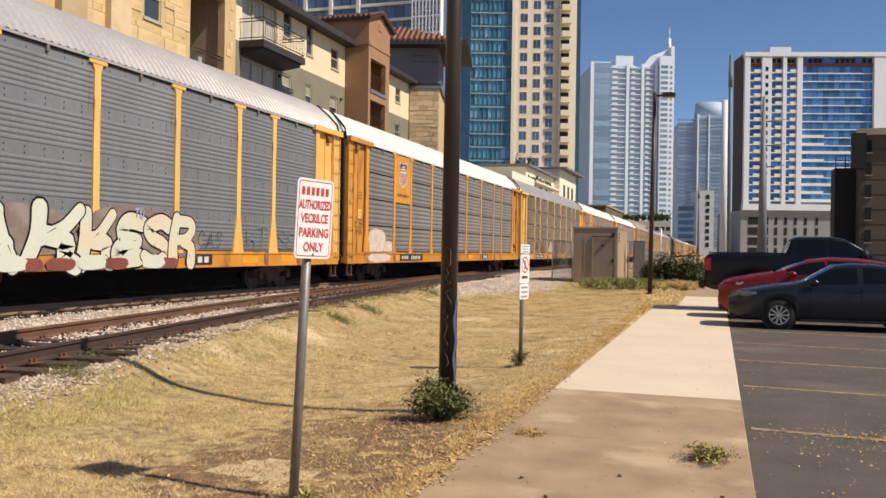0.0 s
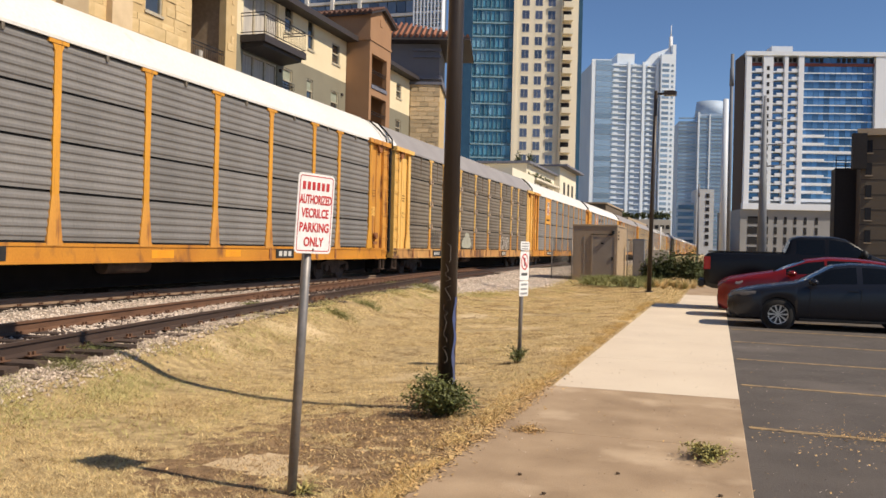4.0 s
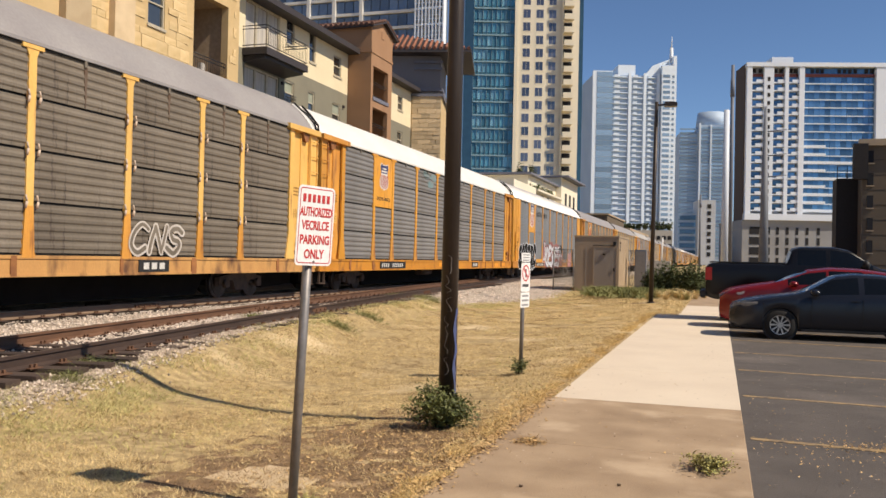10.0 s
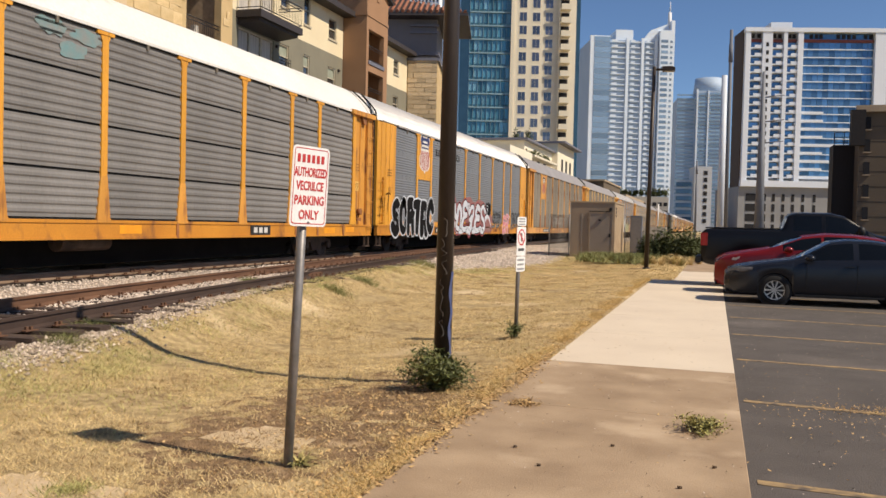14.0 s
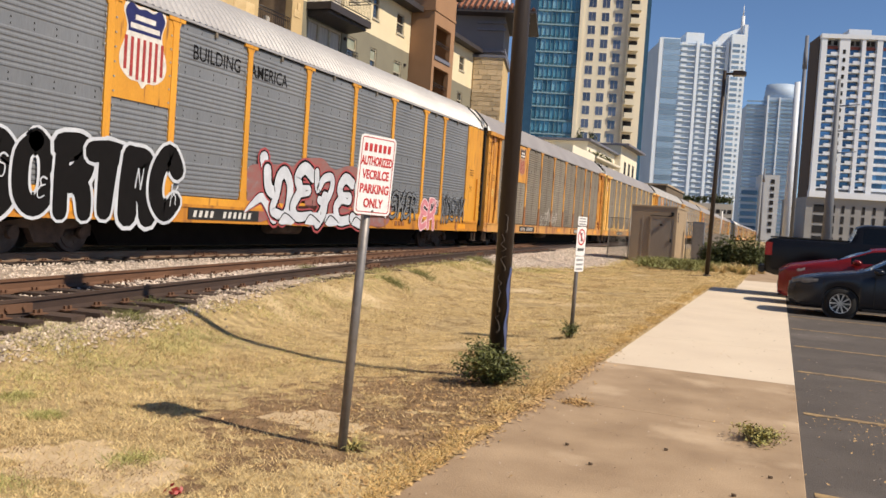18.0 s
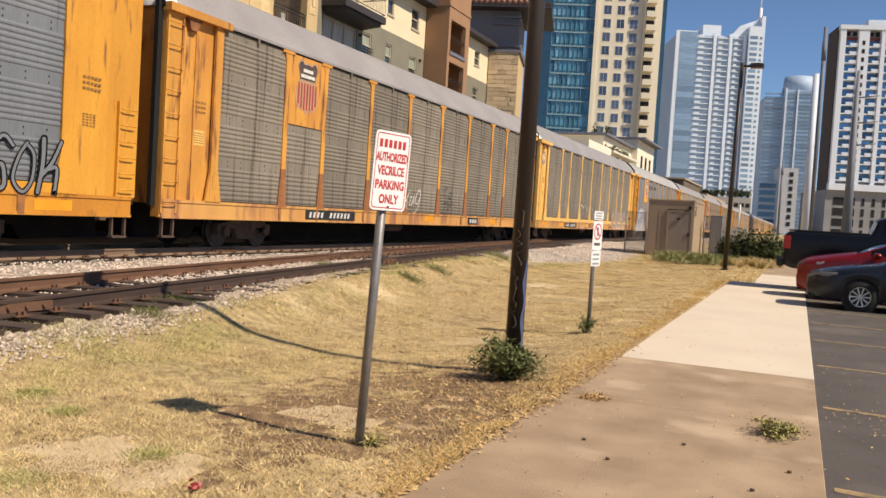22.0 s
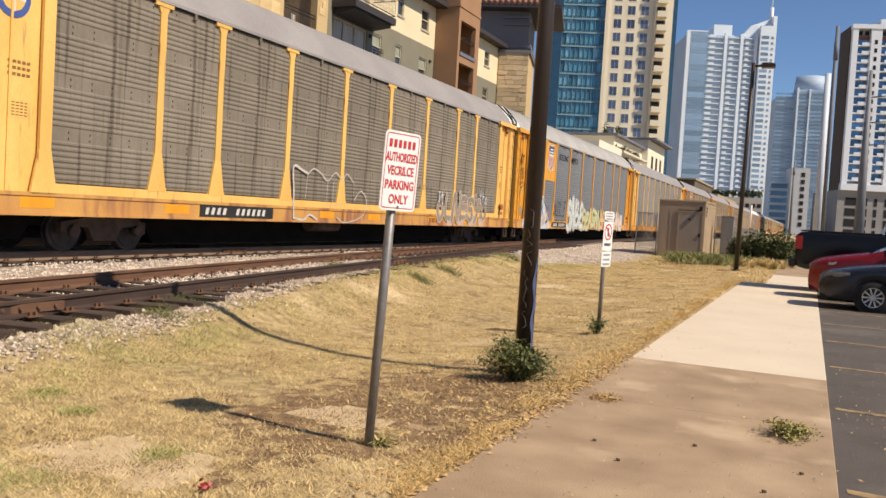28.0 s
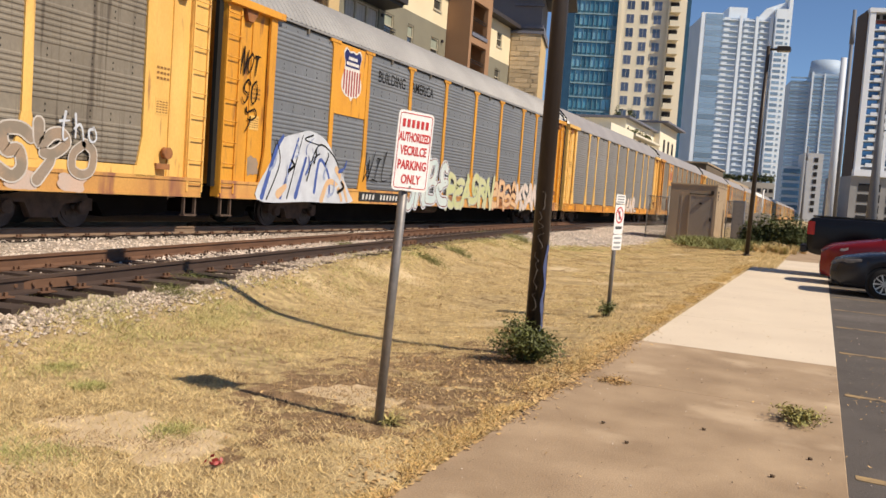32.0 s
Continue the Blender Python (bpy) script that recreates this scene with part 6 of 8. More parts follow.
s = sign_post(-2.72, 12.15, 1.68, 0.6, "three small white signs stacked on a dark post")
for w, h, z in ((0.3, 0.13, 1.64), (0.3, 0.42, 1.35), (0.3, 0.22, 1.02)):
    b = board(s, w, h, z, 77)
    r = random.Random(int(z * 100))
    bm = bmesh.new()
    for k in range(3 if h < 0.4 else 0):
        zz = h * (0.28 - 0.3 * k)
        piece("letter_bar", ("word", h), boxes((-0.11, 0.106, -0.0385, -0.0375, -h * 0.07, h * 0.06)), M["sign_bar"], b, m=pose(0, 0, zz))
    if h > 0.4:
        for k in range(24):
            a, a2 = k * math.tau / 24, (k + 1) * math.tau / 24
            bm.faces.new([bm.verts.new((q * math.cos(c), -0.038, 0.06 + q * math.sin(c))) for q, c in ((0.12, a), (0.12, a2), (0.098, a2), (0.098, a))])
        prism(bm, [(-0.085, 0.125), (-0.065, 0.145), (0.085, -0.005), (0.065, -0.025)], -0.0396, -0.0386, "y")
        ink = part("ban_ring", bm, M["sign_red"], b, "red ring and bar")
        bm = bmesh.new()
        bx(bm, -0.02, 0.02, -0.0384, -0.0375, 0.0, 0.12)
        part("pictogram", bm, M["sign_dark"], b)
        bm = bmesh.new()
        bx(bm, -0.1, 0.1, -0.0384, -0.0375, -0.14, -0.10)
        part("letter_bar", bm, M["sign_dark"], b)
    else:
        bm.free()


def bush(x, y, w, h, leaves, seed, material, size, label, name="bush", stems=14):
    """A leafy bush: bent stems and many small tilted leaves in uneven clumps."""
    r = random.Random(seed)
    t = thing(name, label, "bush", pose(x, y, ground_z(x, y)))
    bm = bmesh.new()
    tips = []
    for _ in range(stems):
        a, q = r.uniform(0, 6.28), r.uniform(0.3, 1)
        tip = (w * q * math.cos(a) * r.uniform(0.6, 1.05), w * q * math.sin(a) * r.uniform(0.6, 1.05), h * (1.05 - 0.55 * q * q) * r.uniform(0.55, 1.1))
        mid = (tip[0] * 0.35, tip[1] * 0.35, tip[2] * 0.6)
        tube(bm, (0.02 * math.cos(a), 0.02 * math.sin(a), -0.03), mid, 0.008 * max(w, 0.3) / 0.3, 0.006 * max(w, 0.3) / 0.3, 5)
        tube(bm, mid, tip, 0.006 * max(w, 0.3) / 0.3, 0.002, 5)
        tips += [tip, tuple((mid[i] + tip[i]) / 2 for i in range(3)), mid]
    stem = part("stem", bm, M["twig"], t)
    if name == "weed":
        stuff(stem)
    verts, faces = [], []
    for _ in range(leaves):
        p = r.choice(tips)
        c = Vector((p[0] + r.gauss(0, w * 0.17), p[1] + r.gauss(0, w * 0.17), max(0.01, p[2] + r.gauss(0, h * 0.12))))
        e = Euler((r.uniform(-0.9, 0.9), r.uniform(-0.9, 0.9), r.uniform(0, 6.28))).to_matrix()
        s = size * r.uniform(0.6, 1.3)
        o = len(verts)
        verts += [tuple(c + e @ Vector(v) * s) for v in ((-1, 0, 0), (-0.2, 0.45, 0.1), (1, 0, -0.15), (-0.2, -0.45, 0.1))]
        faces.append((o, o + 1, o + 2, o + 3))
    me = bpy.data.meshes.new("foliage")
    me.from_pydata(verts, [], faces)
    me.materials.append(material)
    ob = new("foliage", me)
    ob.parent = t
    return t


def tuft(x, y, w, h, n, seed, material, label, name="weed", z=None):
    """A spreading tuft of thin arching blades."""
    r = random.Random(seed)
    t = thing(name, label, "weed", pose(x, y, ground_z(x, y) if z is None else z))
    verts, faces = [], []
    for _ in range(n):
        a, q = r.uniform(0, 6.28), abs(r.gauss(0, 0.45))
        bxx, byy = 0.3 * w * q * math.cos(a), 0.3 * w * q * math.sin(a)
        tx, ty, tz = bxx + w * r.uniform(0.2, 0.9) * math.cos(a), byy + w * r.uniform(0.2, 0.9) * math.sin(a), h * r.uniform(0.15, 1)
        mx, my, mz = (bxx + tx) / 2, (byy + ty) / 2, tz * 0.75 + 0.01
        k = 0.006
        c, s = -math.sin(a) * k, math.cos(a) * k
        o = len(verts)
        verts += [(bxx - c, byy - s, 0), (bxx + c, byy + s, 0), (mx + c, my + s, mz), (mx - c, my - s, mz), (tx, ty, tz)]
        faces += [(o, o + 1, o + 2, o + 3), (o + 3, o + 2, o + 4)]
    me = bpy.data.meshes.new("foliage")
    me.from_pydata(verts, [], faces)
    me.materials.append(material)
    ob = new("foliage", me)
    ob.parent = t
    return t


bush(-2.53, 7.80, 0.36, 0.36, 4600, 2, M["leaf"], 0.021, "green leafy bush growing round the foot of the lamp pole", stems=26)
bush(-2.74, 12.05, 0.16, 0.26, 420, 3, M["leaf"], 0.022, "small green weed at the foot of the sign post", name="weed", stems=12)
tuft(-2.50, 4.93, 0.17, 0.06, 90, 4, M["weed"], "small green weed at the foot of the sign post")
bush(-0.05, 6.95, 0.25, 0.11, 1100, 5, M["weed_leaf"], 0.017, "yellow-green weed growing from a pavement joint", name="weed", stems=22).location.z = 0.0
bush(-1.55, 7.42, 0.24, 0.03, 520, 6, M["litter"], 0.013, "flat dry weed in a pavement joint", name="weed", stems=14).location.z = 0.0
bm = bmesh.new()
r = random.Random(3)
for _ in range(26):
    c = Vector((-2.81 + r.gauss(0, 0.03), 3.57 + r.gauss(0, 0.03), 0.03 + abs(r.gauss(0, 0.015))))
    e = Euler((r.uniform(-1, 1), r.uniform(-1, 1), r.uniform(0, 6))).to_matrix()
    bm.faces.new([bm.verts.new(c + e @ Vector(v) * 0.018) for v in ((-1, 0, 0), (0, 0.6, 0), (1, 0, 0), (0, -0.6, 0))])
tagged(part("red_leaves", bm, M["shield_red"]), "cluster of small red leaves in the grass", "leaves")
for x, y in ((-1.05, 5.5), (-0.65, 6.2), (-0.15, 5.35), (0.05, 5.9), (-1.3, 5.9)):
    bm = bmesh.new()
    tube(bm, (x - 0.012, y, 0.008), (x + 0.014, y + 0.006, 0.01), 0.012, 0.007, 6)
    tagged(part("pebble", bm, M["twig"]), "small dark pebble on the concrete path", "pebble", "pebbles on the path")
for k, (x, y, w) in enumerate(((-2.5, 44.6, 1.0), (-1.5, 44.0, 0.95), (-3.3, 46.0, 0.7), (-0.9, 44.6, 0.55))):
    bush(x, y, w, 1.5 if w > 0.9 else 1.15, 2600, 20 + k, M["leaf_far"], 0.085, "dense dark green shrub beside the hut", stems=30)
for k in range(16):
    tuft(-2.9 + 0.13 * k + 0.2 * (k % 3), 38.0 + 1.7 * (k % 4), 0.4, 0.42, 150, 70 + k, M["straw" if k % 3 else "weed"], "tall dry grass round the lamp and shrubs", name="grass_tuft")


# ---- hut, fence, masts and vehicles ----
hut = thing("signal_hut", "tan metal signal hut with a grey-brown door", "hut", pose(-6.63, 51.0, 0.0))
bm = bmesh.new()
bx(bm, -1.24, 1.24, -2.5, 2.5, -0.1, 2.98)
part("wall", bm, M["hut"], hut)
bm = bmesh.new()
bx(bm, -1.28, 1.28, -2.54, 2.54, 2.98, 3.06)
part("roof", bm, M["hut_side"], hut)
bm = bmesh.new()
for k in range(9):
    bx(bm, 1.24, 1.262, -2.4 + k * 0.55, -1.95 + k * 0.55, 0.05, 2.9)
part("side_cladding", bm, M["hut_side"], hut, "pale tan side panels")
bm = bmesh.new()
bx(bm, -0.12, 1.10, -2.54, -2.5, 0.05, 2.38)
door = part("door", bm, M["hut_door"], hut)
for r in ((-0.19, -0.12, 0.02, 2.45), (1.10, 1.17, 0.02, 2.45), (-0.12, 1.10, 2.38, 2.45)):
    bm = bmesh.new()
    bx(bm, r[0], r[1], -2.56, -2.5, r[2], r[3])
    part("door_frame", bm, M["hut"], door)
bm = bmesh.new()
bx(bm, 0.95, 1.04, -2.58, -2.54, 1.05, 1.25)
part("handle", bm, M["plastic"], door, "black handle")
bm = bmesh.new()
bx(bm, 0.35, 0.5, -2.555, -2.54, 1.95, 2.05)
part("plate", bm, M["mark_dark"], door)
bm = bmesh.new()
bx(bm, 0.95, 1.1, -2.7, -2.5, 2.52, 2.72)
part("wall_light", bm, M["plastic"], hut, "small black wall lamp")
bm = bmesh.new()
tube(bm, (-0.2, -2.53, 2.5), (1.0, -2.53, 2.5), 0.02, n=6)
part("conduit", bm, M["plastic"], hut)
bm = bmesh.new()
for k in range(3):
    bx(bm, 1.265, 1.29, -2.15, -1.85, 2.2 + 0.2 * k, 2.33 + 0.2 * k)
part("side_vent", bm, M["hole"], hut)
bm = bmesh.new()
bx(bm, -0.62, -0.56, -2.52, -2.5, 0.05, 2.4)
part("panel_joint", bm, M["hut_door"], hut)


def chain_fence(x0, x1, y, h, label):
    t = thing("chain_link_fence", label, "fence", pose(0, y, 0), "fences beside the hut")
    n = max(1, round((x1 - x0) / 1.3))
    for k in range(n + 1):
        x = x0 + (x1 - x0) * k / n
        bm = bmesh.new()
        tube(bm, (x, 0, -0.05), (x, 0, h + 0.05), 0.035, n=8)
        part("post", bm, M["galv"], t)
    bm = bmesh.new()
    tube(bm, (x0, 0, h), (x1, 0, h), 0.022, n=6)
    part("top_rail", bm, M["galv"], t)
    bm = bmesh.new()
    for k in range(int((x1 - x0 + h) / 0.11)):
        a = x0 - h + k * 0.11
        for s in (0, 1):
            p, q = max(a, x0), min(a + h, x1)
            if q - p > 0.05:
                z0, z1 = p - a, q - a
                if s:
                    z0, z1 = h - z0, h - z1
                tube(bm, (p, 0, z0), (q, 0, z1), 0.011, n=3)
    part("mesh", bm, M["chain"], t)
    return t


chain_fence(-9.05, -7.9, 48.4, 2.25, "grey chain-link fence panel beside the hut")
chain_fence(-5.3, -3.9, 53.5, 2.3, "grey chain-link fence panel beside the hut")
cab = thing("equipment_cabinet", "tall grey metal equipment cabinet", "cabinet", pose(-4.5, 52.3, 0))
bm = bmesh.new()
bx(bm, -0.33, 0.33, -0.25, 0.25, 0, 2.35)
part("body", bm, M["pole_grey"], cab)
bm = bmesh.new()
bx(bm, -0.28, 0.28, -0.27, -0.25, 0.2, 2.25)
part("door", bm, M["galv"], cab)
cab = thing("track_cabinet", "low white relay box with a thin mast beside the track", "cabinet", pose(-4.6, 70, 0))
bm = bmesh.new()
bx(bm, -0.9, 0.9, -0.4, 0.4, 0, 1.75)
part("body", bm, M["garage"], cab)
bm = bmesh.new()
tube(bm, (0.2, 0, 1.7), (0.25, 0, 3.6), 0.06, n=8)
part("mast", bm, M["sign_white"], cab)
bm = bmesh.new()
bx(bm, -1.5, -1.2, -0.2, 0.2, 0.0, 2.0)
part("side_box", bm, M["sign_white"], cab)


def mast(x, y, h, r, r2, label, material, arms=(), cap=0.0):
    t = thing("utility_mast", label, "pole", pose(x, y, 0), "tall masts beyond the lot")
    bm = bmesh.new()
    tube(bm, (0, 0, -0.2), (0, 0, h), r, r2, 12)
    part("pole", bm, M[material], t)
    for z in arms:
        bm = bmesh.new()
        tube(bm, (0, 0, z), (1.3, -0.1, z + 0.12), 0.05, 0.03, 6)
        part("arm", bm, M["pole_grey"], t)
    if cap:
        bm = bmesh.new()
        tube(bm, (0, 0, h - cap), (0, 0, h - cap * 0.45), r2 * 1.4, r2 * 1.3, 10)
        part("fitting", bm, M["pole_grey"], t)
    return t


mast(0.95, 90, 21.6, 0.22, 0.16, "tall slender grey steel mast", "pole_grey", (), 3.2)
mast(0.35, 72, 14.0, 0.30, 0.22, "thick pale grey steel mast", "mast_pale")
mast(2.75, 60, 12.1, 0.36, 0.10, "tapered grey utility pole with side arms", "mast_grey", (7.4, 8.8, 10.4))
mast(-2.05, 95, 9.0, 0.13, 0.09, "thin dark utility pole with a box", "pole_grey", (), 1.4)


def wheel(parent, x, y, r, w, material, spokes):
    t = new("wheel")
    t.parent, t.matrix_basis = parent, pose(x, y, r)
    t.empty_display_size = 0.2
    out = -1 if y < 0 else 1
    def tyre(bm):
        last = None
        for k in range(28):
            a = k * math.tau / 28
            ring = []
            for dy, q in ((-w / 2, 0.66), (-w / 2, 0.93), (-w * 0.38, 1.0), (w * 0.38, 1.0), (w / 2, 0.93), (w / 2, 0.66)):
                ring.append(bm.verts.new((r * q * math.cos(a), dy, r * q * math.sin(a))))
            if last:
                for i in range(5):
                    bm.faces.new((last[i], last[i + 1], ring[i + 1], ring[i]))
            else:
                first = ring
            last = ring
        for i in range(5):
            bm.faces.new((last[i], last[i + 1], first[i + 1], first[i]))
    piece("tyre", ("tyre", r, w), tyre, M["tyre"], t, smooth=True)
    def rimf(bm):
        e = out * w * 0.42
        for k in range(spokes):
            a = k * math.tau / spokes
            c, s = math.cos(a), math.sin(a)
            p = [(0.08, -0.035), (0.66, -0.055), (0.66, 0.055), (0.08, 0.035)]
            prism(bm, [(r * (u * c - v * s), r * (u * s + v * c)) for u, v in p], e - out * 0.03, e, "y")
        tube(bm, (0, e - out * 0.04, 0), (0, e + out * 0.005, 0), r * 0.14, n=12)
        last = first = None
        for k in range(29):
            a = k * math.tau / 28
            ring = [bm.verts.new((r * q * math.cos(a), d, r * q * math.sin(a))) for q, d in ((0.62, e - out * 0.05), (0.62, e), (0.67, e + out * 0.004), (0.68, e - out * 0.03))]
            if last:
                for i in range(3):
                    bm.faces.new((last[i], last[i + 1], ring[i + 1], ring[i]))
            last = ring
    piece("rim", ("rim", r, w, out, spokes), rimf, material, t)
    piece("hub_well", ("well", r, w, out), lambda bm: tube(bm, (0, -out * w * 0.3, 0), (0, out * w * 0.2, 0), r * 0.64, n=20), M["plastic"], t)


def curve(keys, soften=0.07):
    """A rounded line through (x, value) keys, as a function."""
    xs = np.arange(keys[0][0], keys[-1][0] + 0.01, 0.02)
    v = np.interp(xs, [k[0] for k in keys], [k[1] for k in keys])
    n = int(soften / 0.02)
    pad = np.concatenate([np.full(n, v[0]), v, np.full(n, v[-1])])
    v = np.convolve(pad, np.ones(2 * n + 1) / (2 * n + 1), "valid")
    return lambda x: float(np.interp(x, xs, v))


def shell(t, paint, L, top, belt, width, rail_w, sill, arches, screens, side, pillars, nose=0.0):
    """A rounded car body from cross-sections along x: painted skin, screens and side windows as parts.
    arches: (hub x, hub z, radius); screens: (x0, x1) of windscreen and rear window; side: (x0, x1) of the side glass."""
    top, belt, width, rail_w = curve(top), curve(belt), curve(width), curve(rail_w)
    xs = sorted(set([round(v, 3) for v in np.arange(0, L + 0.001, 0.055)] + [0.02, round(L, 3)] + [round(a[0] + a[2] * math.cos(q), 3) for a in arches for q in np.linspace(0, math.pi, 15)]))
    rows = []
    for x in xs:
        w, zb, zt, wr = width(x), belt(x), top(x), rail_w(x)
        zs = sill + 0.10 * max(0, 1 - x / 0.35) ** 2 + 0.12 * max(0, 1 - (L - x) / 0.4) ** 2
        for hx, hz, r in arches:
            if abs(x - hx) < r:
                zs = max(zs, hz + math.sqrt(r * r - (x - hx) ** 2))
        zr = zt - min(0.055, 0.25 * (zt - zb))
        line = [(w * 0.5, zs), (w * 0.95, zs), (w * 0.985, zs + 0.2 * (zb - zs)), (w, zs + 0.5 * (zb - zs)), (w * 0.995, zs + 0.78 * (zb - zs)), (w * 0.975, zs + 0.93 * (zb - zs)), (w * 0.945, zb)]
        for u in (0.09, 0.5, 0.9, 1.0):
            line.append((w * 0.945 + (wr - w * 0.945) * u + 0.028 * math.sin(math.pi * u), zb + (zr - zb) * u))
        for u in (0.3, 0.65, 1.0):
            line.append((wr * (1 - u), zr + (zt - zr) * math.sin(u * math.pi / 2)))
        rows.append([(x, y, z) for y, z in line])
    n = len(rows[0])
    groups = {}
    for i in range(len(xs) - 1):
        xm = (xs[i] + xs[i + 1]) / 2
        for k in range(n - 1):
            for s in (-1, 1):
                key = "body"
                if k >= 10:
                    for name, (a, b) in screens.items():
                        if a < xm < b:
                            key = name
                elif k in (7, 8) and side[0] < xm < side[1] and belt(xm) + 0.09 < top(xm) - 0.055:
                    key = ("side_window", s, sum(xm > q for q in pillars))
                    if any(abs(xm - q) < 0.05 for q in pillars):
                        key = "body"
                groups.setdefault(key, []).append((i, k, s))
    for key, faces in groups.items():
        bm, at = bmesh.new(), {}
        for i, k, s in faces:
            q = []
            for a, b in ((i, k), (i + 1, k), (i + 1, k + 1), (i, k + 1)):
                m = 1 if b == n - 1 else s
                if (a, b, m) not in at:
                    p = rows[a][b]
                    at[a, b, m] = bm.verts.new((p[0], p[1] * m, p[2]))
                q.append(at[a, b, m])
            bm.faces.new(q if s < 0 else q[::-1])
        name = key if isinstance(key, str) else key[0]
        if name == "body":
            for i in (0, len(xs) - 1):
                bm.faces.new([at[i, b, -1] for b in range(n - 1)] + [at[i, n - 1, 1]] + [at[i, b, 1] for b in reversed(range(n - 1))])
        material = paint if name == "body" else M["plastic"] if name == "pillar" else M["car_glass"]
        part(name, bm, material, t, "" if name in ("body", "pillar") else "dark tinted glass", smooth=True)


def well(t, x, s, half, r, z):
    """The black hollow behind a wheel."""
    bm = bmesh.new()
    tube(bm, (x, s * (half - 0.32), z), (x, s * (half - 0.035), z), r + 0.015, n=24)
    part("wheel_well", bm, M["plastic"], t)


def flank(t, s, y, x0, x1, z0, z1, name, material, thick=0.012, label=""):
    bm = bmesh.new()
    bx(bm, x0, x1, min(s * (y - 0.03), s * (y + thick)), max(s * (y - 0.03), s * (y + thick)), z0, z1)
    if x1 - x0 > 0.1:
        bmesh.ops.bevel(bm, geom=bm.edges[:], offset=min(0.008, (z1 - z0) * 0.3), segments=2, affect="EDGES")
    return part(name, bm, material, t, label)


def saloon(name, label, m, paint, L, hatch, rise):
    """A small car, nose towards -x, its origin on the ground below the nose."""
    t = thing(name, label, "car", m, "parked cars")
    f, r, R = 1.03, L - 0.93, 0.355
    h = rise
    if hatch:
        top = [(0, 0.70 + h), (0.05, 0.80 + h), (0.25, 0.90 + h), (0.75, 1.0 + h), (1.25, 1.08 + h), (2.05, 1.40 + h), (2.6, 1.47 + h), (3.3, 1.45 + h), (3.9, 1.37 + h), (4.2, 1.1 + h), (L, 0.9)]
        belt = [(0, 0.62 + h), (0.1, 0.74 + h), (0.6, 0.88 + h), (1.25, 0.97 + h), (2.5, 1.02 + h), (3.9, 1.10 + h), (4.2, 1.0 + h), (L, 0.8)]
        screens, side, pillars, end = {"windscreen": (1.3, 2.05), "rear_window": (3.95, 4.2)}, (1.6, 3.85), (2.5, 3.35), 1.0
    else:
        top = [(0, 0.66), (0.05, 0.74), (0.22, 0.83), (0.7, 0.93), (1.42, 1.03), (2.1, 1.42), (2.5, 1.475), (3.0, 1.465), (3.45, 1.40), (4.0, 1.16), (4.15, 1.12), (4.42, 1.08), (L, 0.92)]
        belt = [(0, 0.60), (0.1, 0.69), (0.5, 0.83), (1.42, 0.955), (2.5, 0.98), (4.0, 1.05), (4.4, 1.02), (L, 0.88)]
        screens, side, pillars, end = {"windscreen": (1.47, 2.12), "rear_window": (3.42, 4.0)}, (1.72, 3.72), (2.62,), 1.0
    width = [(0, 0.58), (0.06, 0.70), (0.2, 0.79), (0.5, 0.845), (1, 0.87), (2.3, 0.88), (L - 0.9, 0.87), (L - 0.35, 0.83), (L - 0.1, 0.76), (L, 0.66)]
    wr = [(0, 0.42), (0.3, 0.58), (1.3, 0.70), (1.45, 0.71), (2.1, 0.60), (2.6, 0.575), (3.3, 0.575), (L - 0.5, 0.62), (L, 0.5)]
    shell(t, paint, L, top, belt, width, wr, 0.20, ((f, 0.31, R), (r, 0.31, R)), screens, side, pillars)
    bz = (0.80 + h) if hatch else 0.80
    for s in (-1, 1):
        for x in (f, r):
            well(t, x, s, 0.86, R, 0.31)
            wheel(t, x, s * 0.765, 0.318, 0.205, M["alloy"], 10)
        bm = bmesh.new()
        blob(bm, [(-0.10, 0.0), (-0.07, 0.09), (0.02, 0.12), (0.1, 0.08), (0.12, -0.01), (0.04, -0.04)], 0)
        mirror = bmesh.new()
        bmesh.ops.create_uvsphere(mirror, u_segments=14, v_segments=8, radius=1.0, matrix=pose(1.72, s * 0.95, bz + 0.24) @ Matrix.Diagonal((0.11, 0.10, 0.075, 1)))
        bm.free()
        part("mirror", mirror, paint, t, smooth=True)
        for x in (2.42, 3.32):
            flank(t, s, 0.875, x, x + 0.19, bz + 0.06, bz + 0.085, "door_handle", paint, 0.03)
        for x in (1.66, 2.66):
            flank(t, s, 0.874, x, x + 0.009, 0.32, bz + 0.12, "door_gap", M["seam"], 0.004)
        flank(t, s, 0.862, f + 0.42, r - 0.42, 0.205, 0.25, "sill_trim", M["plastic"], 0.012)
        z0 = bz - 0.115
        rows = ((0.075, 0.56, z0 - 0.03, z0 + 0.055), (0.16, 0.665, z0 - 0.02, z0 + 0.085), (0.28, 0.745, z0 + 0.0, z0 + 0.105), (0.42, 0.80, z0 + 0.03, z0 + 0.115), (0.58, 0.825, z0 + 0.07, z0 + 0.125)) if not hatch else ((0.08, 0.52, z0 - 0.02, z0 + 0.06), (0.17, 0.63, z0 - 0.03, z0 + 0.10), (0.30, 0.72, z0 - 0.02, z0 + 0.13), (0.45, 0.78, z0 + 0.02, z0 + 0.15), (0.60, 0.81, z0 + 0.10, z0 + 0.155))
        bm = bmesh.new()
        last = None
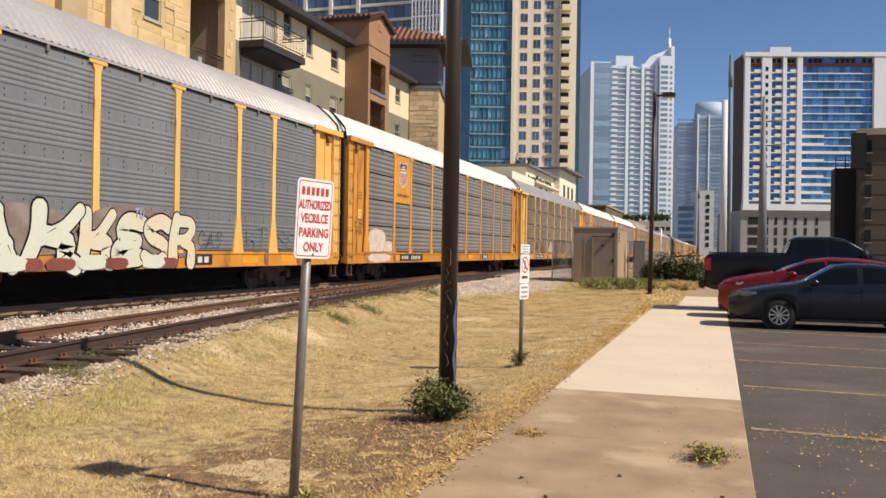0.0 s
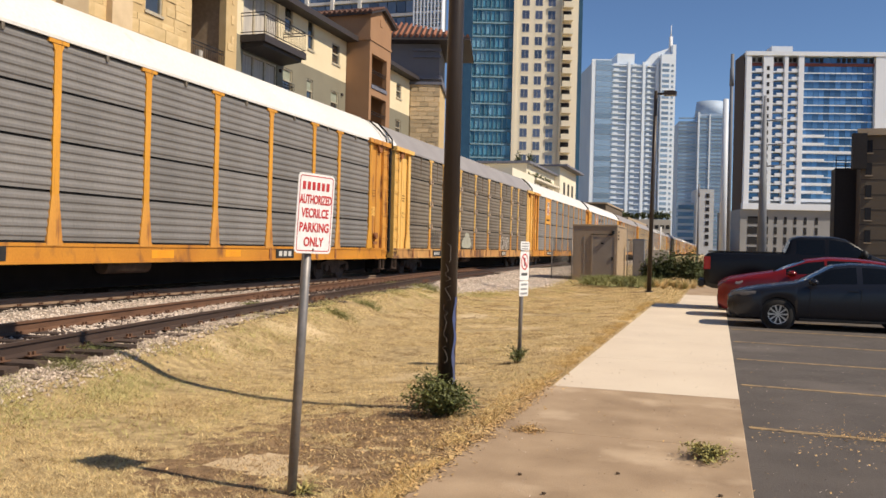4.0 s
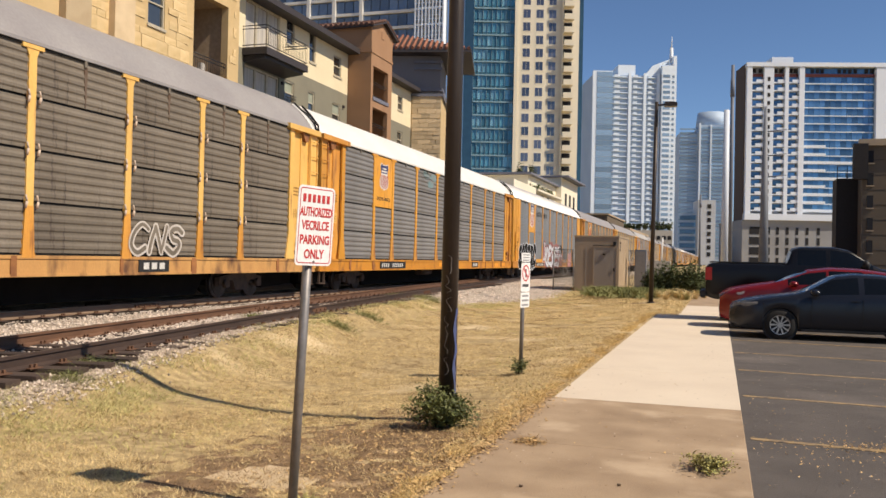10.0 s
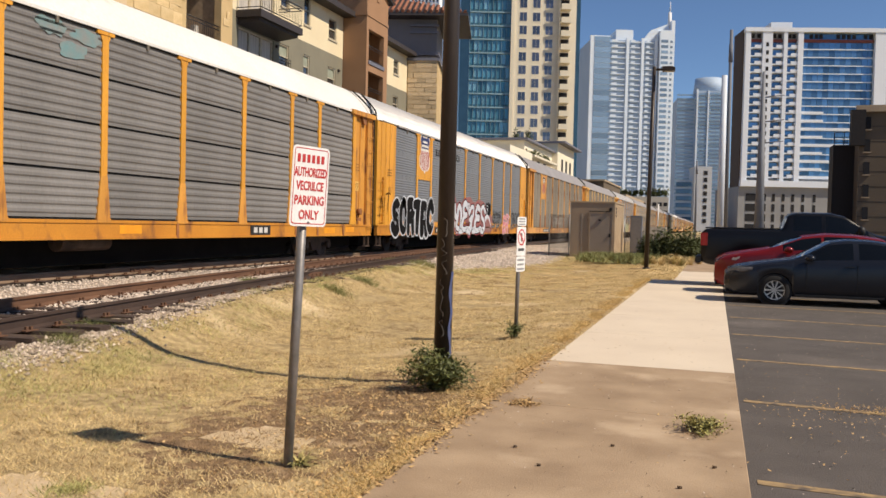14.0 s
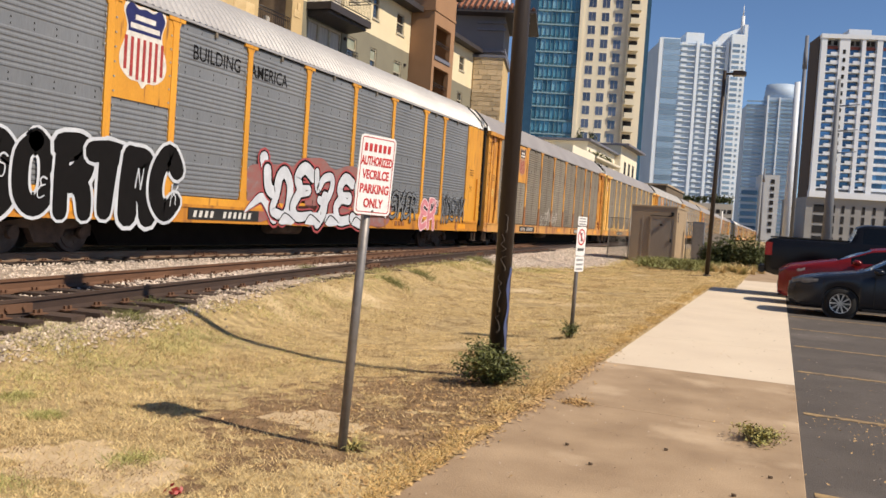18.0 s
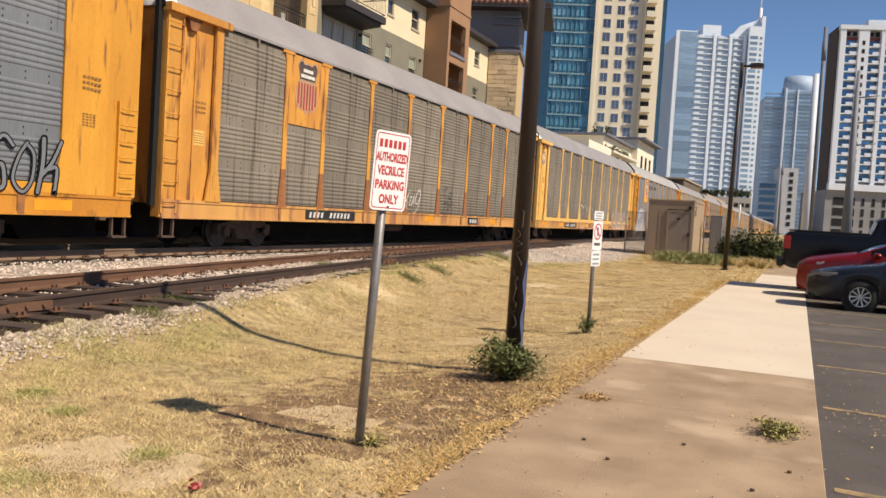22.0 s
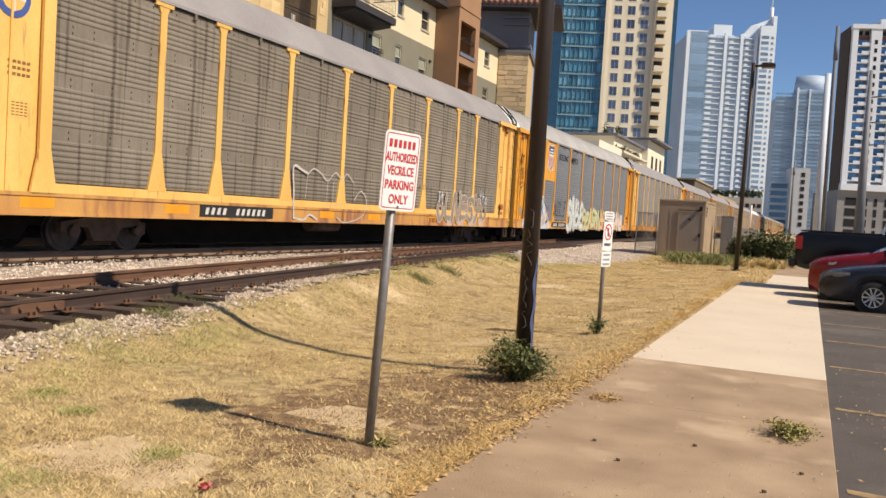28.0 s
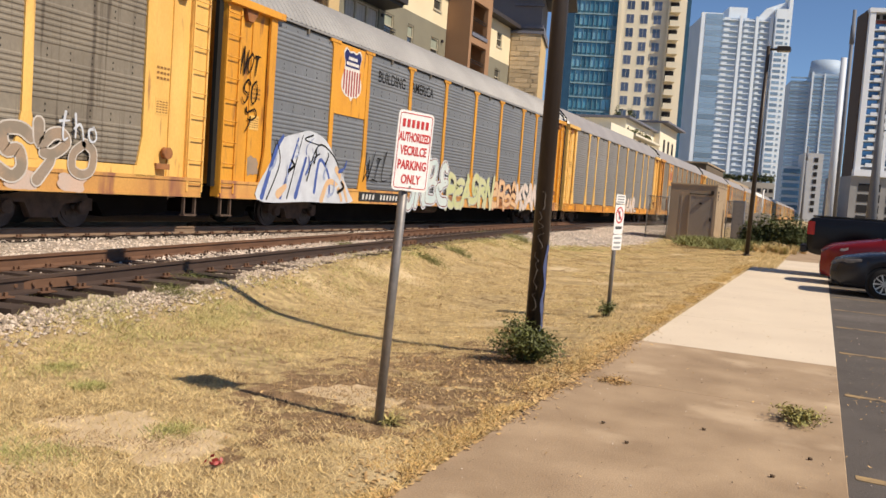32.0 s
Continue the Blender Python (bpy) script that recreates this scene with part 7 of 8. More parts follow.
        for x, y, a, b in rows:
            ring = [bm.verts.new((x - 0.012, s * (y + 0.035 - d), z)) for z, d in ((a, 0.0), ((a + b) / 2, -0.008), (b, 0.03))]
            if last:
                for k in range(2):
                    bm.faces.new((last[k], ring[k], ring[k + 1], last[k + 1]))
            last = ring
        part("headlight", bm, M["lens_bright" if hatch else "lens_clear"], t, "clear headlight", smooth=True)
        bm = bmesh.new()
        bx(bm, L - 0.22, L - 0.04, min(s * 0.5, s * 0.79), max(s * 0.5, s * 0.79), bz + 0.02, bz + 0.18)
        part("tail_light", bm, M["lens_red"], t, "red tail light")
        bm = bmesh.new()
        tube(bm, (0.05, s * 0.56, 0.37), (0.09, s * 0.55, 0.37), 0.06, n=12)
        part("fog_light", bm, M["plastic"], t)
    bm = bmesh.new()
    bx(bm, -0.012, 0.06, -0.46, 0.46, 0.40, 0.54)
    part("grille", bm, M["plastic"], t)
    bm = bmesh.new()
    bx(bm, 0.02, 0.25, -0.62, 0.62, 0.22, 0.30)
    part("bumper_lip", bm, M["plastic"], t)
    return t


saloon("sedan", "dark blue-grey sedan parked nose-in with silver rims", pose(0.25, 20.74, -0.012), M["sedan_paint"], 4.55, False, 0)
saloon("hatchback", "red compact car parked nose-in between two dark cars", pose(0.02, 23.4, -0.012), M["red_paint"], 4.3, True, 0.12)

pk = thing("pickup_truck", "black crew-cab pickup truck parked tail-in", "car", pose(-0.36, 26.2, -0.012), "parked cars")
shell(pk, M["truck_paint"], 5.8, [(0, 1.5), (0.04, 1.63), (0.3, 1.65), (2.16, 1.65), (2.24, 2.08), (2.5, 2.16), (3.4, 2.16), (3.75, 2.08), (4.5, 1.58), (5.3, 1.48), (5.7, 1.38), (5.8, 1.1)],
      [(0, 1.45), (0.1, 1.58), (2.2, 1.60), (4.4, 1.52), (5.4, 1.40), (5.8, 1.0)], [(0, 0.92), (0.08, 0.97), (0.5, 0.985), (5.2, 0.98), (5.6, 0.9), (5.8, 0.75)],
      [(0, 0.84), (2.1, 0.86), (2.3, 0.76), (3.6, 0.73), (4.4, 0.80), (5.8, 0.6)], 0.62, ((1.2, 0.46, 0.50), (4.75, 0.46, 0.50)), {"windscreen": (3.8, 4.45), "rear_window": (2.17, 2.27)}, (2.4, 4.3), (3.2,))
for s in (-1, 1):
    flank(pk, s, 0.955, -0.015, 0.17, 1.16, 1.52, "tail_light", M["lens_red"], 0.04, "red tail light")
    for x in (1.2, 4.75):
        well(pk, x, s, 0.97, 0.5, 0.46)
        wheel(pk, x, s * 0.84, 0.41, 0.27, M["alloy"], 6)
    bm = bmesh.new()
    bmesh.ops.create_uvsphere(bm, u_segments=12, v_segments=8, radius=1.0, matrix=pose(4.1, s * 1.06, 1.66) @ Matrix.Diagonal((0.10, 0.13, 0.13, 1)))
    part("mirror", bm, M["plastic"], pk, smooth=True)
    for x in (2.4, 3.3):
        flank(pk, s, 0.985, x, x + 0.2, 1.36, 1.40, "door_handle", M["plastic"], 0.03)
bm = bmesh.new()
bx(bm, -0.16, 0.02, -0.95, 0.95, 0.66, 0.86)
bmesh.ops.bevel(bm, geom=bm.edges[:], offset=0.03, segments=2, affect="EDGES")
part("bumper", bm, M["plastic"], pk, "dark rear bumper")
bm = bmesh.new()
bx(bm, 0.1, 2.1, -0.8, 0.8, 1.652, 1.69)
part("bed_cover", bm, M["plastic"], pk)


# ---- apartment block beyond the train ----
FX = -22.0


def wall_with_holes(bm, y0, y1, z0, z1, holes, thick=0.3, x=FX):
    """A wall slab in the plane x with openings (ya, yb, za, zb) cut through it, as a grid of boxes."""
    ys = sorted({y0, y1, *[v for h in holes for v in h[:2]]})
    zs = sorted({z0, z1, *[v for h in holes for v in h[2:]]})
    for a, b in zip(ys, ys[1:]):
        for c, d in zip(zs, zs[1:]):
            if not any(h[0] < (a + b) / 2 < h[1] and h[2] < (c + d) / 2 < h[3] for h in holes):
                bx(bm, x - thick, x, a, b, c, d)
    bmesh.ops.remove_doubles(bm, verts=bm.verts, dist=0.0005)


def window(parent, y0, y1, z0, z1, x=FX, blind=0.5):
    """A sash window set in its opening: frame, glazing bar, sill, panes and a part-drawn blind."""
    bm = bmesh.new()
    f = 0.07
    bx(bm, x - 0.16, x - 0.04, y0, y0 + f, z0, z1), bx(bm, x - 0.16, x - 0.04, y1 - f, y1, z0, z1)
    bx(bm, x - 0.16, x - 0.04, y0 + f, y1 - f, z0, z0 + f), bx(bm, x - 0.16, x - 0.04, y0 + f, y1 - f, z1 - f, z1)
    w = part("window", bm, M["frame"], parent)
    zm = (z0 + z1) / 2
    bm = bmesh.new()
    bx(bm, x - 0.14, x - 0.05, y0 + f, y1 - f, zm - 0.03, zm + 0.03)
    part("glazing_bar", bm, M["frame"], w)
    for a, b in ((z0 + f, zm - 0.03), (zm + 0.03, z1 - f)):
        bm = bmesh.new()
        bx(bm, x - 0.125, x - 0.11, y0 + f, y1 - f, a, b)
        part("pane", bm, M["blind"] if a > zm and blind > 0.5 else M["pane"], w)
    bm = bmesh.new()
    bx(bm, x - 0.1, x + 0.06, y0 - 0.06, y1 + 0.06, z0 - 0.1, z0)
    part("sill", bm, M["frame"], w)
    return w


def railing(parent, y0, y1, x0, x1, z, h=1.05):
    """A dark bar railing round a balcony front."""
    bm = bmesh.new()
    for zz in (z + 0.12, z + h - 0.15, z + h):
        tube(bm, (x1, y0, zz), (x1, y1, zz), 0.025, n=5)
        if x0 != x1:
            tube(bm, (x0, y0, zz), (x1, y0, zz), 0.025, n=5), tube(bm, (x0, y1, zz), (x1, y1, zz), 0.025, n=5)
    n = int((y1 - y0) / 0.16)
    rails = part("railing", bm, M["iron"], parent)
    if parent.parent:
        return
    for k in range(n + 1):
        y = y0 + (y1 - y0) * k / n
        piece("baluster", ("baluster", h), lambda bm: tube(bm, (0, 0, 0.1), (0, 0, h), 0.011, n=4), M["iron"], rails, m=pose(x1, y, z))


apt = thing("apartment_building", "four-storey apartment block in cream and olive stucco with stone bays", "building")
# stone bay nearest
holes = [(27.5, 28.55, 10.4, 12.2), (30.5, 33.1, 9.0, 12.6), (27.5, 28.55, 7.2, 9.0), (21.5, 22.6, 10.4, 12.2), (30.5, 33.1, 5.6, 8.6)]
bm = bmesh.new()
wall_with_holes(bm, -60, 33.75, -0.2, 17.0, holes, 0.35, FX + 0.9)
part("stone_wall", bm, M["stone_base"], apt, "honey-coloured limestone wall")
# Added dark strip: paints shade where the wall foot shows under the train.
bm = bmesh.new()
bx(bm, FX + 0.9, FX + 1.5, -60, 80, -0.2, 2.6)
part("plinth", bm, M["dark_trim"], apt, "added dark strip standing for shade behind the railway")
for h in holes:
    if h[1] - h[0] < 2:
        window(apt, *h, x=FX + 0.9, blind=0.2)
r = random.Random(14)
z = 8.4
while z < 16.9:
    h = r.choice((0.26, 0.34, 0.42, 0.5))
    y = 24.1
    while y < 33.7:
        w = min(r.uniform(0.45, 1.1), 33.75 - y)
        if w > 0.12 and not any(a - 0.02 < y + w and b + 0.02 > y and c - 0.02 < z + h and d + 0.02 > z for a, b, c, d in holes):
            piece("stone", "stone_face", lambda bm: bx(bm, 0, 0.02, 0, 1, 0, 1), M["stone"], apt, m=Matrix.Translation((FX + 0.9 + r.uniform(0, 0.02), y + 0.007, z + 0.007)) @ Matrix.Diagonal((1, w - 0.014, h - 0.014, 1)))
        y += w
    z += h
for a, b in ((22.9, 24.1), (25.3, 26.4)):
    bm = bmesh.new()
    bx(bm, FX + 0.9, FX + 1.2, a, b, 0, 17)
    part("stone_pilaster", bm, M["stone_brown"], apt, "brown stone pilaster")
bm = bmesh.new()
bx(bm, FX - 1.6, FX - 1.5, 30, 33.6, 5, 13), bx(bm, FX - 1.6, FX + 0.5, 30.2, 30.4, 5, 13), bx(bm, FX - 1.6, FX + 0.5, 33.2, 33.4, 5, 13), bx(bm, FX - 1.6, FX + 0.5, 30.4, 33.2, 8.7, 8.95), bx(bm, FX - 1.6, FX + 0.5, 30.4, 33.2, 12.65, 12.8)
part("loggia", bm, M["room"], apt, "shaded balcony recess")
railing(apt, 30.5, 33.1, FX + 0.8, FX + 0.8, 9.0)
bm = bmesh.new()
bx(bm, FX + 0.55, FX + 0.75, 31.3, 31.6, 9.0, 9.75), bx(bm, FX + 0.3, FX + 0.6, 32.0, 32.5, 9.0, 9.4)
part("balcony_chair", bm, M["curtain"], apt)
bm = bmesh.new()
bx(bm, FX - 0.4, FX + 0.9, 33.75, 34.0, 0, 17.0)
part("bay_return", bm, M["stone_base"], apt)

# stucco wing: olive below, cream above
wins = [(42.75, 43.5, 12.45, 14.1), (45.9, 46.95, 12.35, 13.55), (40.0, 41.05, 9.6, 10.85), (42.75, 43.5, 9.5, 10.8), (45.85, 46.9, 9.4, 10.7), (40.1, 41.0, 12.8, 14.3), (34.2, 34.8, 9.3, 10.9),
        (40.0, 41.05, 6.4, 7.7), (42.75, 43.5, 6.3, 7.6), (45.85, 46.9, 6.2, 7.5)]
doors = [(36.0, 39.4, 8.4, 10.8), (36.0, 39.4, 11.55, 14.0), (36.0, 39.4, 5.2, 7.6)]
for name, za, zb, m in (("olive_wall", 0, 11.5, "olive"), ("cream_wall", 11.5, 14.15, "cream")):
    bm = bmesh.new()
    wall_with_holes(bm, 34.0, 47.9, za, zb, [(a, b, max(c, za), min(d, zb)) for a, b, c, d in wins + doors if d > za and c < zb])
    part(name, bm, M[m], apt)
for w in wins:
    window(apt, *w, blind=0.9 if w[2] < 11 else 0.3)
for y0, y1, z0, z1 in doors:
    for k in range(3):
        a, b = y0 + (y1 - y0) * k / 3, y0 + (y1 - y0) * (k + 1) / 3
        bm = bmesh.new()
        bx(bm, FX - 0.2, FX - 0.06, a, a + 0.09, z0, z1), bx(bm, FX - 0.2, FX - 0.06, b - 0.09, b, z0, z1), bx(bm, FX - 0.2, FX - 0.06, a + 0.09, b - 0.09, z1 - 0.1, z1)
        d = part("balcony_door", bm, M["frame"], apt)
        bm = bmesh.new()
        bx(bm, FX - 0.16, FX - 0.14, a + 0.09, b - 0.09, z0, z1 - 0.1)
        part("pane", bm, M["curtain"], d, "pale curtained pane")
# projecting balcony
bm = bmesh.new()
prism(bm, [(FX, 11.15), (FX + 1.35, 11.15), (FX + 1.35, 11.5), (FX, 11.5)], 35.75, 40.0, "y")
prism(bm, [(FX, 10.85), (FX + 1.15, 11.0), (FX + 1.15, 11.15), (FX, 11.15)], 35.9, 39.85, "y")
part("balcony", bm, M["dark_trim"], apt, "dark projecting balcony slab")
railing(apt, 35.8, 39.95, FX, FX + 1.3, 11.5)
railing(apt, 35.9, 39.5, FX + 0.1, FX + 0.1, 8.4)
railing(apt, 40.0, 41.1, FX + 0.1, FX + 0.1, 9.5, 0.6)
for y, z in ((35.0, 10.95), (47.2, 10.6), (39.6, 10.5)):
    piece("wall_light", "apt_light", boxes((0, 0.12, 0, 0.16, 0, 0.15)), M["dark_trim"], apt, m=pose(FX, y, z))
# eave and roof
bm = bmesh.new()
prism(bm, [(FX + 0.75, 14.05), (FX + 0.75, 14.3), (FX - 8, 17.0), (FX - 8, 16.7)], 34.0, 48.6, "y")
part("roof", bm, M["slate"], apt, "dark roof with a wide eave")
bm = bmesh.new()
bx(bm, FX + 0.6, FX + 0.8, 34.0, 48.7, 14.0, 14.32), bx(bm, FX - 0.02, FX + 0.6, 34.0, 48.6, 14.0, 14.06)
part("eave", bm, M["dark_trim"], apt)

# brown stair bay
BX = -20.46
bm = bmesh.new()
holes = [(48.3, 50.75, 11.45, 13.35), (48.3, 50.75, 8.9, 10.8), (48.3, 50.75, 6.3, 8.2)]
wall_with_holes(bm, 47.95, 51.4, 0, 15.3, holes, 0.3, BX)
bx(bm, -26, BX - 0.3, 47.95, 48.2, 0, 15.66), bx(bm, -26, BX - 0.3, 51.15, 51.4, 0, 15.66)
prism(bm, [(47.95, 15.3), (51.4, 15.3), (51.4, 15.72), (49.68, 16.30), (47.95, 15.72)], BX - 0.3, BX)
bay = part("brown_bay", bm, M["brown"], apt, "brown stucco stair bay")
bm = bmesh.new()
bx(bm, BX - 1.6, BX - 1.5, 48.2, 51.15, 6, 14), bx(bm, BX - 1.5, BX - 0.3, 48.2, 51.15, 11.2, 11.4), bx(bm, BX - 1.5, BX - 0.3, 48.2, 51.15, 8.6, 8.8)
part("loggia", bm, M["room"], bay)
for z in (11.45, 8.9):
    railing(bay, 48.3, 50.75, BX - 0.1, BX - 0.1, z, 0.95)
    bm = bmesh.new()
    bx(bm, BX - 0.25, BX + 0.06, 48.25, 50.8, z - 0.22, z)
    part("loggia_edge", bm, M["slate_trim"], bay)
bm = bmesh.new()
bx(bm, BX - 0.02, BX + 0.05, 47.93, 51.42, 14.1, 14.25), bx(bm, -26, BX + 0.05, 47.88, 47.95, 14.1, 14.25)
bx(bm, BX, BX + 0.04, 49.5, 49.85, 15.3, 15.7)
part("band", bm, M["brown"], bay)
for s in (-1, 1):
    bm = bmesh.new()
    y1, y2 = 49.68, 49.68 + s * 2.1
    prism(bm, [(y1, 16.32), (y2, 15.58), (y2, 15.78), (y1, 16.50)], -28, BX + 0.25)
    part("gable_roof", bm, M["dark_trim"], bay)
for k in range(22):
    x = BX + 0.2 - k * 0.34
    for s in (-1, 1):
        bm_key = ("gable_tile", s)
        def tiles(bm, s=s):
            for j in range(6):
                y = 49.68 + s * (0.1 + 0.36 * j)
                z = 16.48 - abs(y - 49.68) * 0.345
                tube(bm, (0, y, z + 0.03), (0, y + s * 0.35, z - 0.09), 0.09, 0.11, 6)
        piece("roof_tile", bm_key, tiles, M["tile_dark"], bay, m=pose(x, 0, 0))

# recess wall and stone tower
wins = [(56.5, 57.5, 12.15, 13.15), (56.5, 57.5, 9.45, 10.6), (56.5, 57.5, 6.4, 7.6)]
for name, za, zb, m in (("olive_wall", 0, 11.2, "olive"), ("cream_wall", 11.2, 13.95, "cream")):
    bm = bmesh.new()
    wall_with_holes(bm, 51.4, 60.0, za, zb, [w for w in wins if w[3] > za and w[2] < zb])
    part(name, bm, M[m], apt)
for w in wins:
    window(apt, *w, blind=0.2)
bm = bmesh.new()
bx(bm, FX - 0.02, FX + 0.7, 51.4, 60.2, 13.85, 14.12)
part("eave", bm, M["dark_trim"], apt)
bm = bmesh.new()
prism(bm, [(FX + 0.6, 14.12), (FX - 7, 16.6), (FX - 7, 16.3), (FX, 13.9)], 51.4, 60.0, "y")
part("roof", bm, M["slate"], apt)
tower = thing("stone_stair_tower", "square stone tower with slate-blue upper storey and red tile roof", "building", turned(-19.83, 59.8, 14))
TX0, TX1, TY0, TY1 = -26.5, -19.83, 59.8, 65.5
bm = bmesh.new()
bx(bm, TX0, TX1, TY0, TY1, 0, 13.55)
shaft = part("shaft", bm, M["stone_base"], tower)
r = random.Random(4)
z = 6.2
while z < 13.4:
    h = r.choice((0.28, 0.34, 0.42))
    x = FX
    while x < TX1 - 0.1:
        w = min(r.uniform(0.4, 0.95), TX1 - x)
        def block(bm):
            bx(bm, 0, 1, -0.05, 0.02, 0, 1)
        ob = piece("stone", "stone_block", block, M["stone_brown"], shaft, m=Matrix.Translation((x + 0.015, TY0 - r.uniform(0, 0.04), z + 0.012)) @ Matrix.Diagonal((max(w - 0.03, 0.05), 1, h - 0.025, 1)))
        x += w
    z += h
bm = bmesh.new()
bx(bm, TX0 - 0.15, TX1 + 0.15, TY0 - 0.15, TY1, 13.55, 13.75), bx(bm, TX0 - 0.1, TX1 + 0.1, TY0 - 0.1, TY1, 13.95, 14.2)
part("belt_course", bm, M["slate_trim"], tower)
bm = bmesh.new()
bx(bm, TX0 + 0.1, TX1 - 0.1, TY0 + 0.1, TY1, 13.75, 16.6)
part("upper_wall", bm, M["slate"], tower)
for x0, x1 in ((-22.9, -20.6),):
    for z in (15.55, 16.05):
        bm = bmesh.new()
        bx(bm, -21.9, TX1 + 0.05, TY0 - 0.12, TY0 + 0.1, z, z + 0.16)
        part("ledge", bm, M["slate_trim"], tower)
bm = bmesh.new()
c = (-23.1, 63.1)
e = [(TX0 - 1, TY0 - 1.1), (TX1 + 2.2, TY0 - 1.1), (TX1 + 2.2, TY1 + 1), (TX0 - 1, TY1 + 1)]
base_ring = [bm.verts.new((*p, 16.62)) for p in e]
lip = [bm.verts.new((*p, 16.85)) for p in e]
top = bm.verts.new((*c, 18.9))
bm.faces.new(base_ring[::-1])
for i in range(4):
    bm.faces.new((base_ring[i], base_ring[(i + 1) % 4], lip[(i + 1) % 4], lip[i])), bm.faces.new((lip[i], lip[(i + 1) % 4], top))
roof = part("roof", bm, M["dark_trim"], tower, "hipped roof with dark eaves")
for k in range(24):
    x = e[0][0] + 0.2 + k * (e[1][0] - e[0][0] - 0.4) / 23
    u = 1 - abs(x - c[0]) / max(c[0] - e[0][0], e[1][0] - c[0])
    bm = bmesh.new()
    tube(bm, (x, e[0][1] - 0.05, 16.9), (x, e[0][1] + u * 4.3, 16.9 + u * 2.05), 0.13, 0.11, 6)
    part("roof_tile", bm, M["tile"], roof)


# ---- towers ----
def pane_grid(parent, key, cells, material, plane="y", thick=0.1, name="pane", m=None):
    """Panes, each an object of its own on shared data by size; cells are (u, z, w, h, at)."""
    for u, z, w, h, at in cells:
        if plane == "y":
            piece(name, (key, round(w, 2), round(h, 2)), lambda bm, w=w, h=h: bx(bm, 0, w, -thick, 0, 0, h), material, parent, m=pose(u, at, z))
        else:
            piece(name, (key, round(w, 2), round(h, 2), "x"), lambda bm, w=w, h=h: bx(bm, 0, thick, 0, w, 0, h), material, parent, m=pose(at, u, z))


# blue glass tower: a curtain wall to the camera
bt = thing("blue_glass_tower", "tall tower with teal-blue glass curtain wall", "building", turned(-36, 150, 18))
bm = bmesh.new()
bx(bm, -45.0, -36.0, 150.3, 176, 0, 110)
part("core", bm, M["spandrel"], bt)
floors = np.arange(10.6, 62, 2.43)
for z in floors:
    piece("floor_band", "bt_band", boxes((-43.4, -36.05, -0.4, 0, -0.13, 0.13)), M["mullion"], bt, m=pose(0, 150.3, z))
r = random.Random(8)
for z in floors:
    u = -43.38
    while u < -36.3:
        w = 0.82
        pane_grid(bt, "bpane", [(u + 0.05, z + 0.5, w - 0.1, 1.78, 150.3)], M["blue_pane_light"] if r.random() < 0.22 else M["blue_pane"], thick=0.12)
        u += w
bm = bmesh.new()
bx(bm, -45.1, -43.42, 149.95, 150.3, 0, 110)
part("corner_pier", bm, M["dark_teal"], bt)
bm = bmesh.new()
for k in range(10):
    bx(bm, -43.42 + 0.82 * k, -43.36 + 0.82 * k, 150.02, 150.3, 0, 62)
part("mullion", bm, M["mullion"], bt)

# cream tower with square windows and a balcony column
ct = thing("cream_tower", "tall cream precast tower with square windows and balconies", "building", turned(-36, 150, 18))
bm = bmesh.new()
bx(bm, -36.0, -24.4, 149.5, 176, 0, 112)
part("wall", bm, M["cream_tower"], ct)
bm = bmesh.new()
bx(bm, -36.05, -35.4, 149.3, 149.5, 0, 112), bx(bm, -27.6, -27.3, 149.2, 149.5, 0, 112)
part("pier", bm, M["cream_tower"], ct)
rows_z = [9.9 + 2.36 * k for k in range(22)]
for z in rows_z:
    for x in (-34.55, -32.2, -29.9):
        piece("window", "ct_win", lambda bm: (bx(bm, -0.08, 1.38, -0.03, 0.0, -0.1, 0.0), bx(bm, -0.08, 0.0, -0.03, 0, 0, 1.6), bx(bm, 1.30, 1.38, -0.03, 0, 0, 1.6), bx(bm, 0.0, 1.3, -0.03, 0, 1.52, 1.6)), M["cream_tower"], ct, m=pose(x, 149.5, z))
        pane_grid(ct, "ctpane", [(x + 0.02, z, 1.28, 1.52, 149.5)], M["tower_pane"], thick=0.02)
        piece("glazing_bar", "ct_bar", boxes((0.62, 0.68, -0.035, -0.02, 0, 1.52)), M["frame"], ct, m=pose(x, 149.5, z))
    piece("balcony", "ct_balc", boxes((0, 1.75, -1.5, 0, -0.25, 0), (0, 1.75, -1.5, -1.38, 0, 0.75)), M["cream_tower"], ct, m=pose(-27.3, 149.5, z - 0.2))
    piece("balcony_opening", "ct_open", boxes((0.1, 1.6, -0.05, 0, 0, 1.75)), M["hole"], ct, m=pose(-27.3, 149.5, z - 0.2))
    for k in range(3):
        pane_grid(ct, "cside", [(151.5 + 4.2 * k, z + 0.1, 1.6, 1.4, -24.4)], M["tower_pane"], "x", 0.05)

bm = bmesh.new()
bx(bm, -24.4, -23.5, 150.6, 176, 0, 108)
part("side_glazing", bm, M["dark_teal"], ct, "dark teal side glazing")

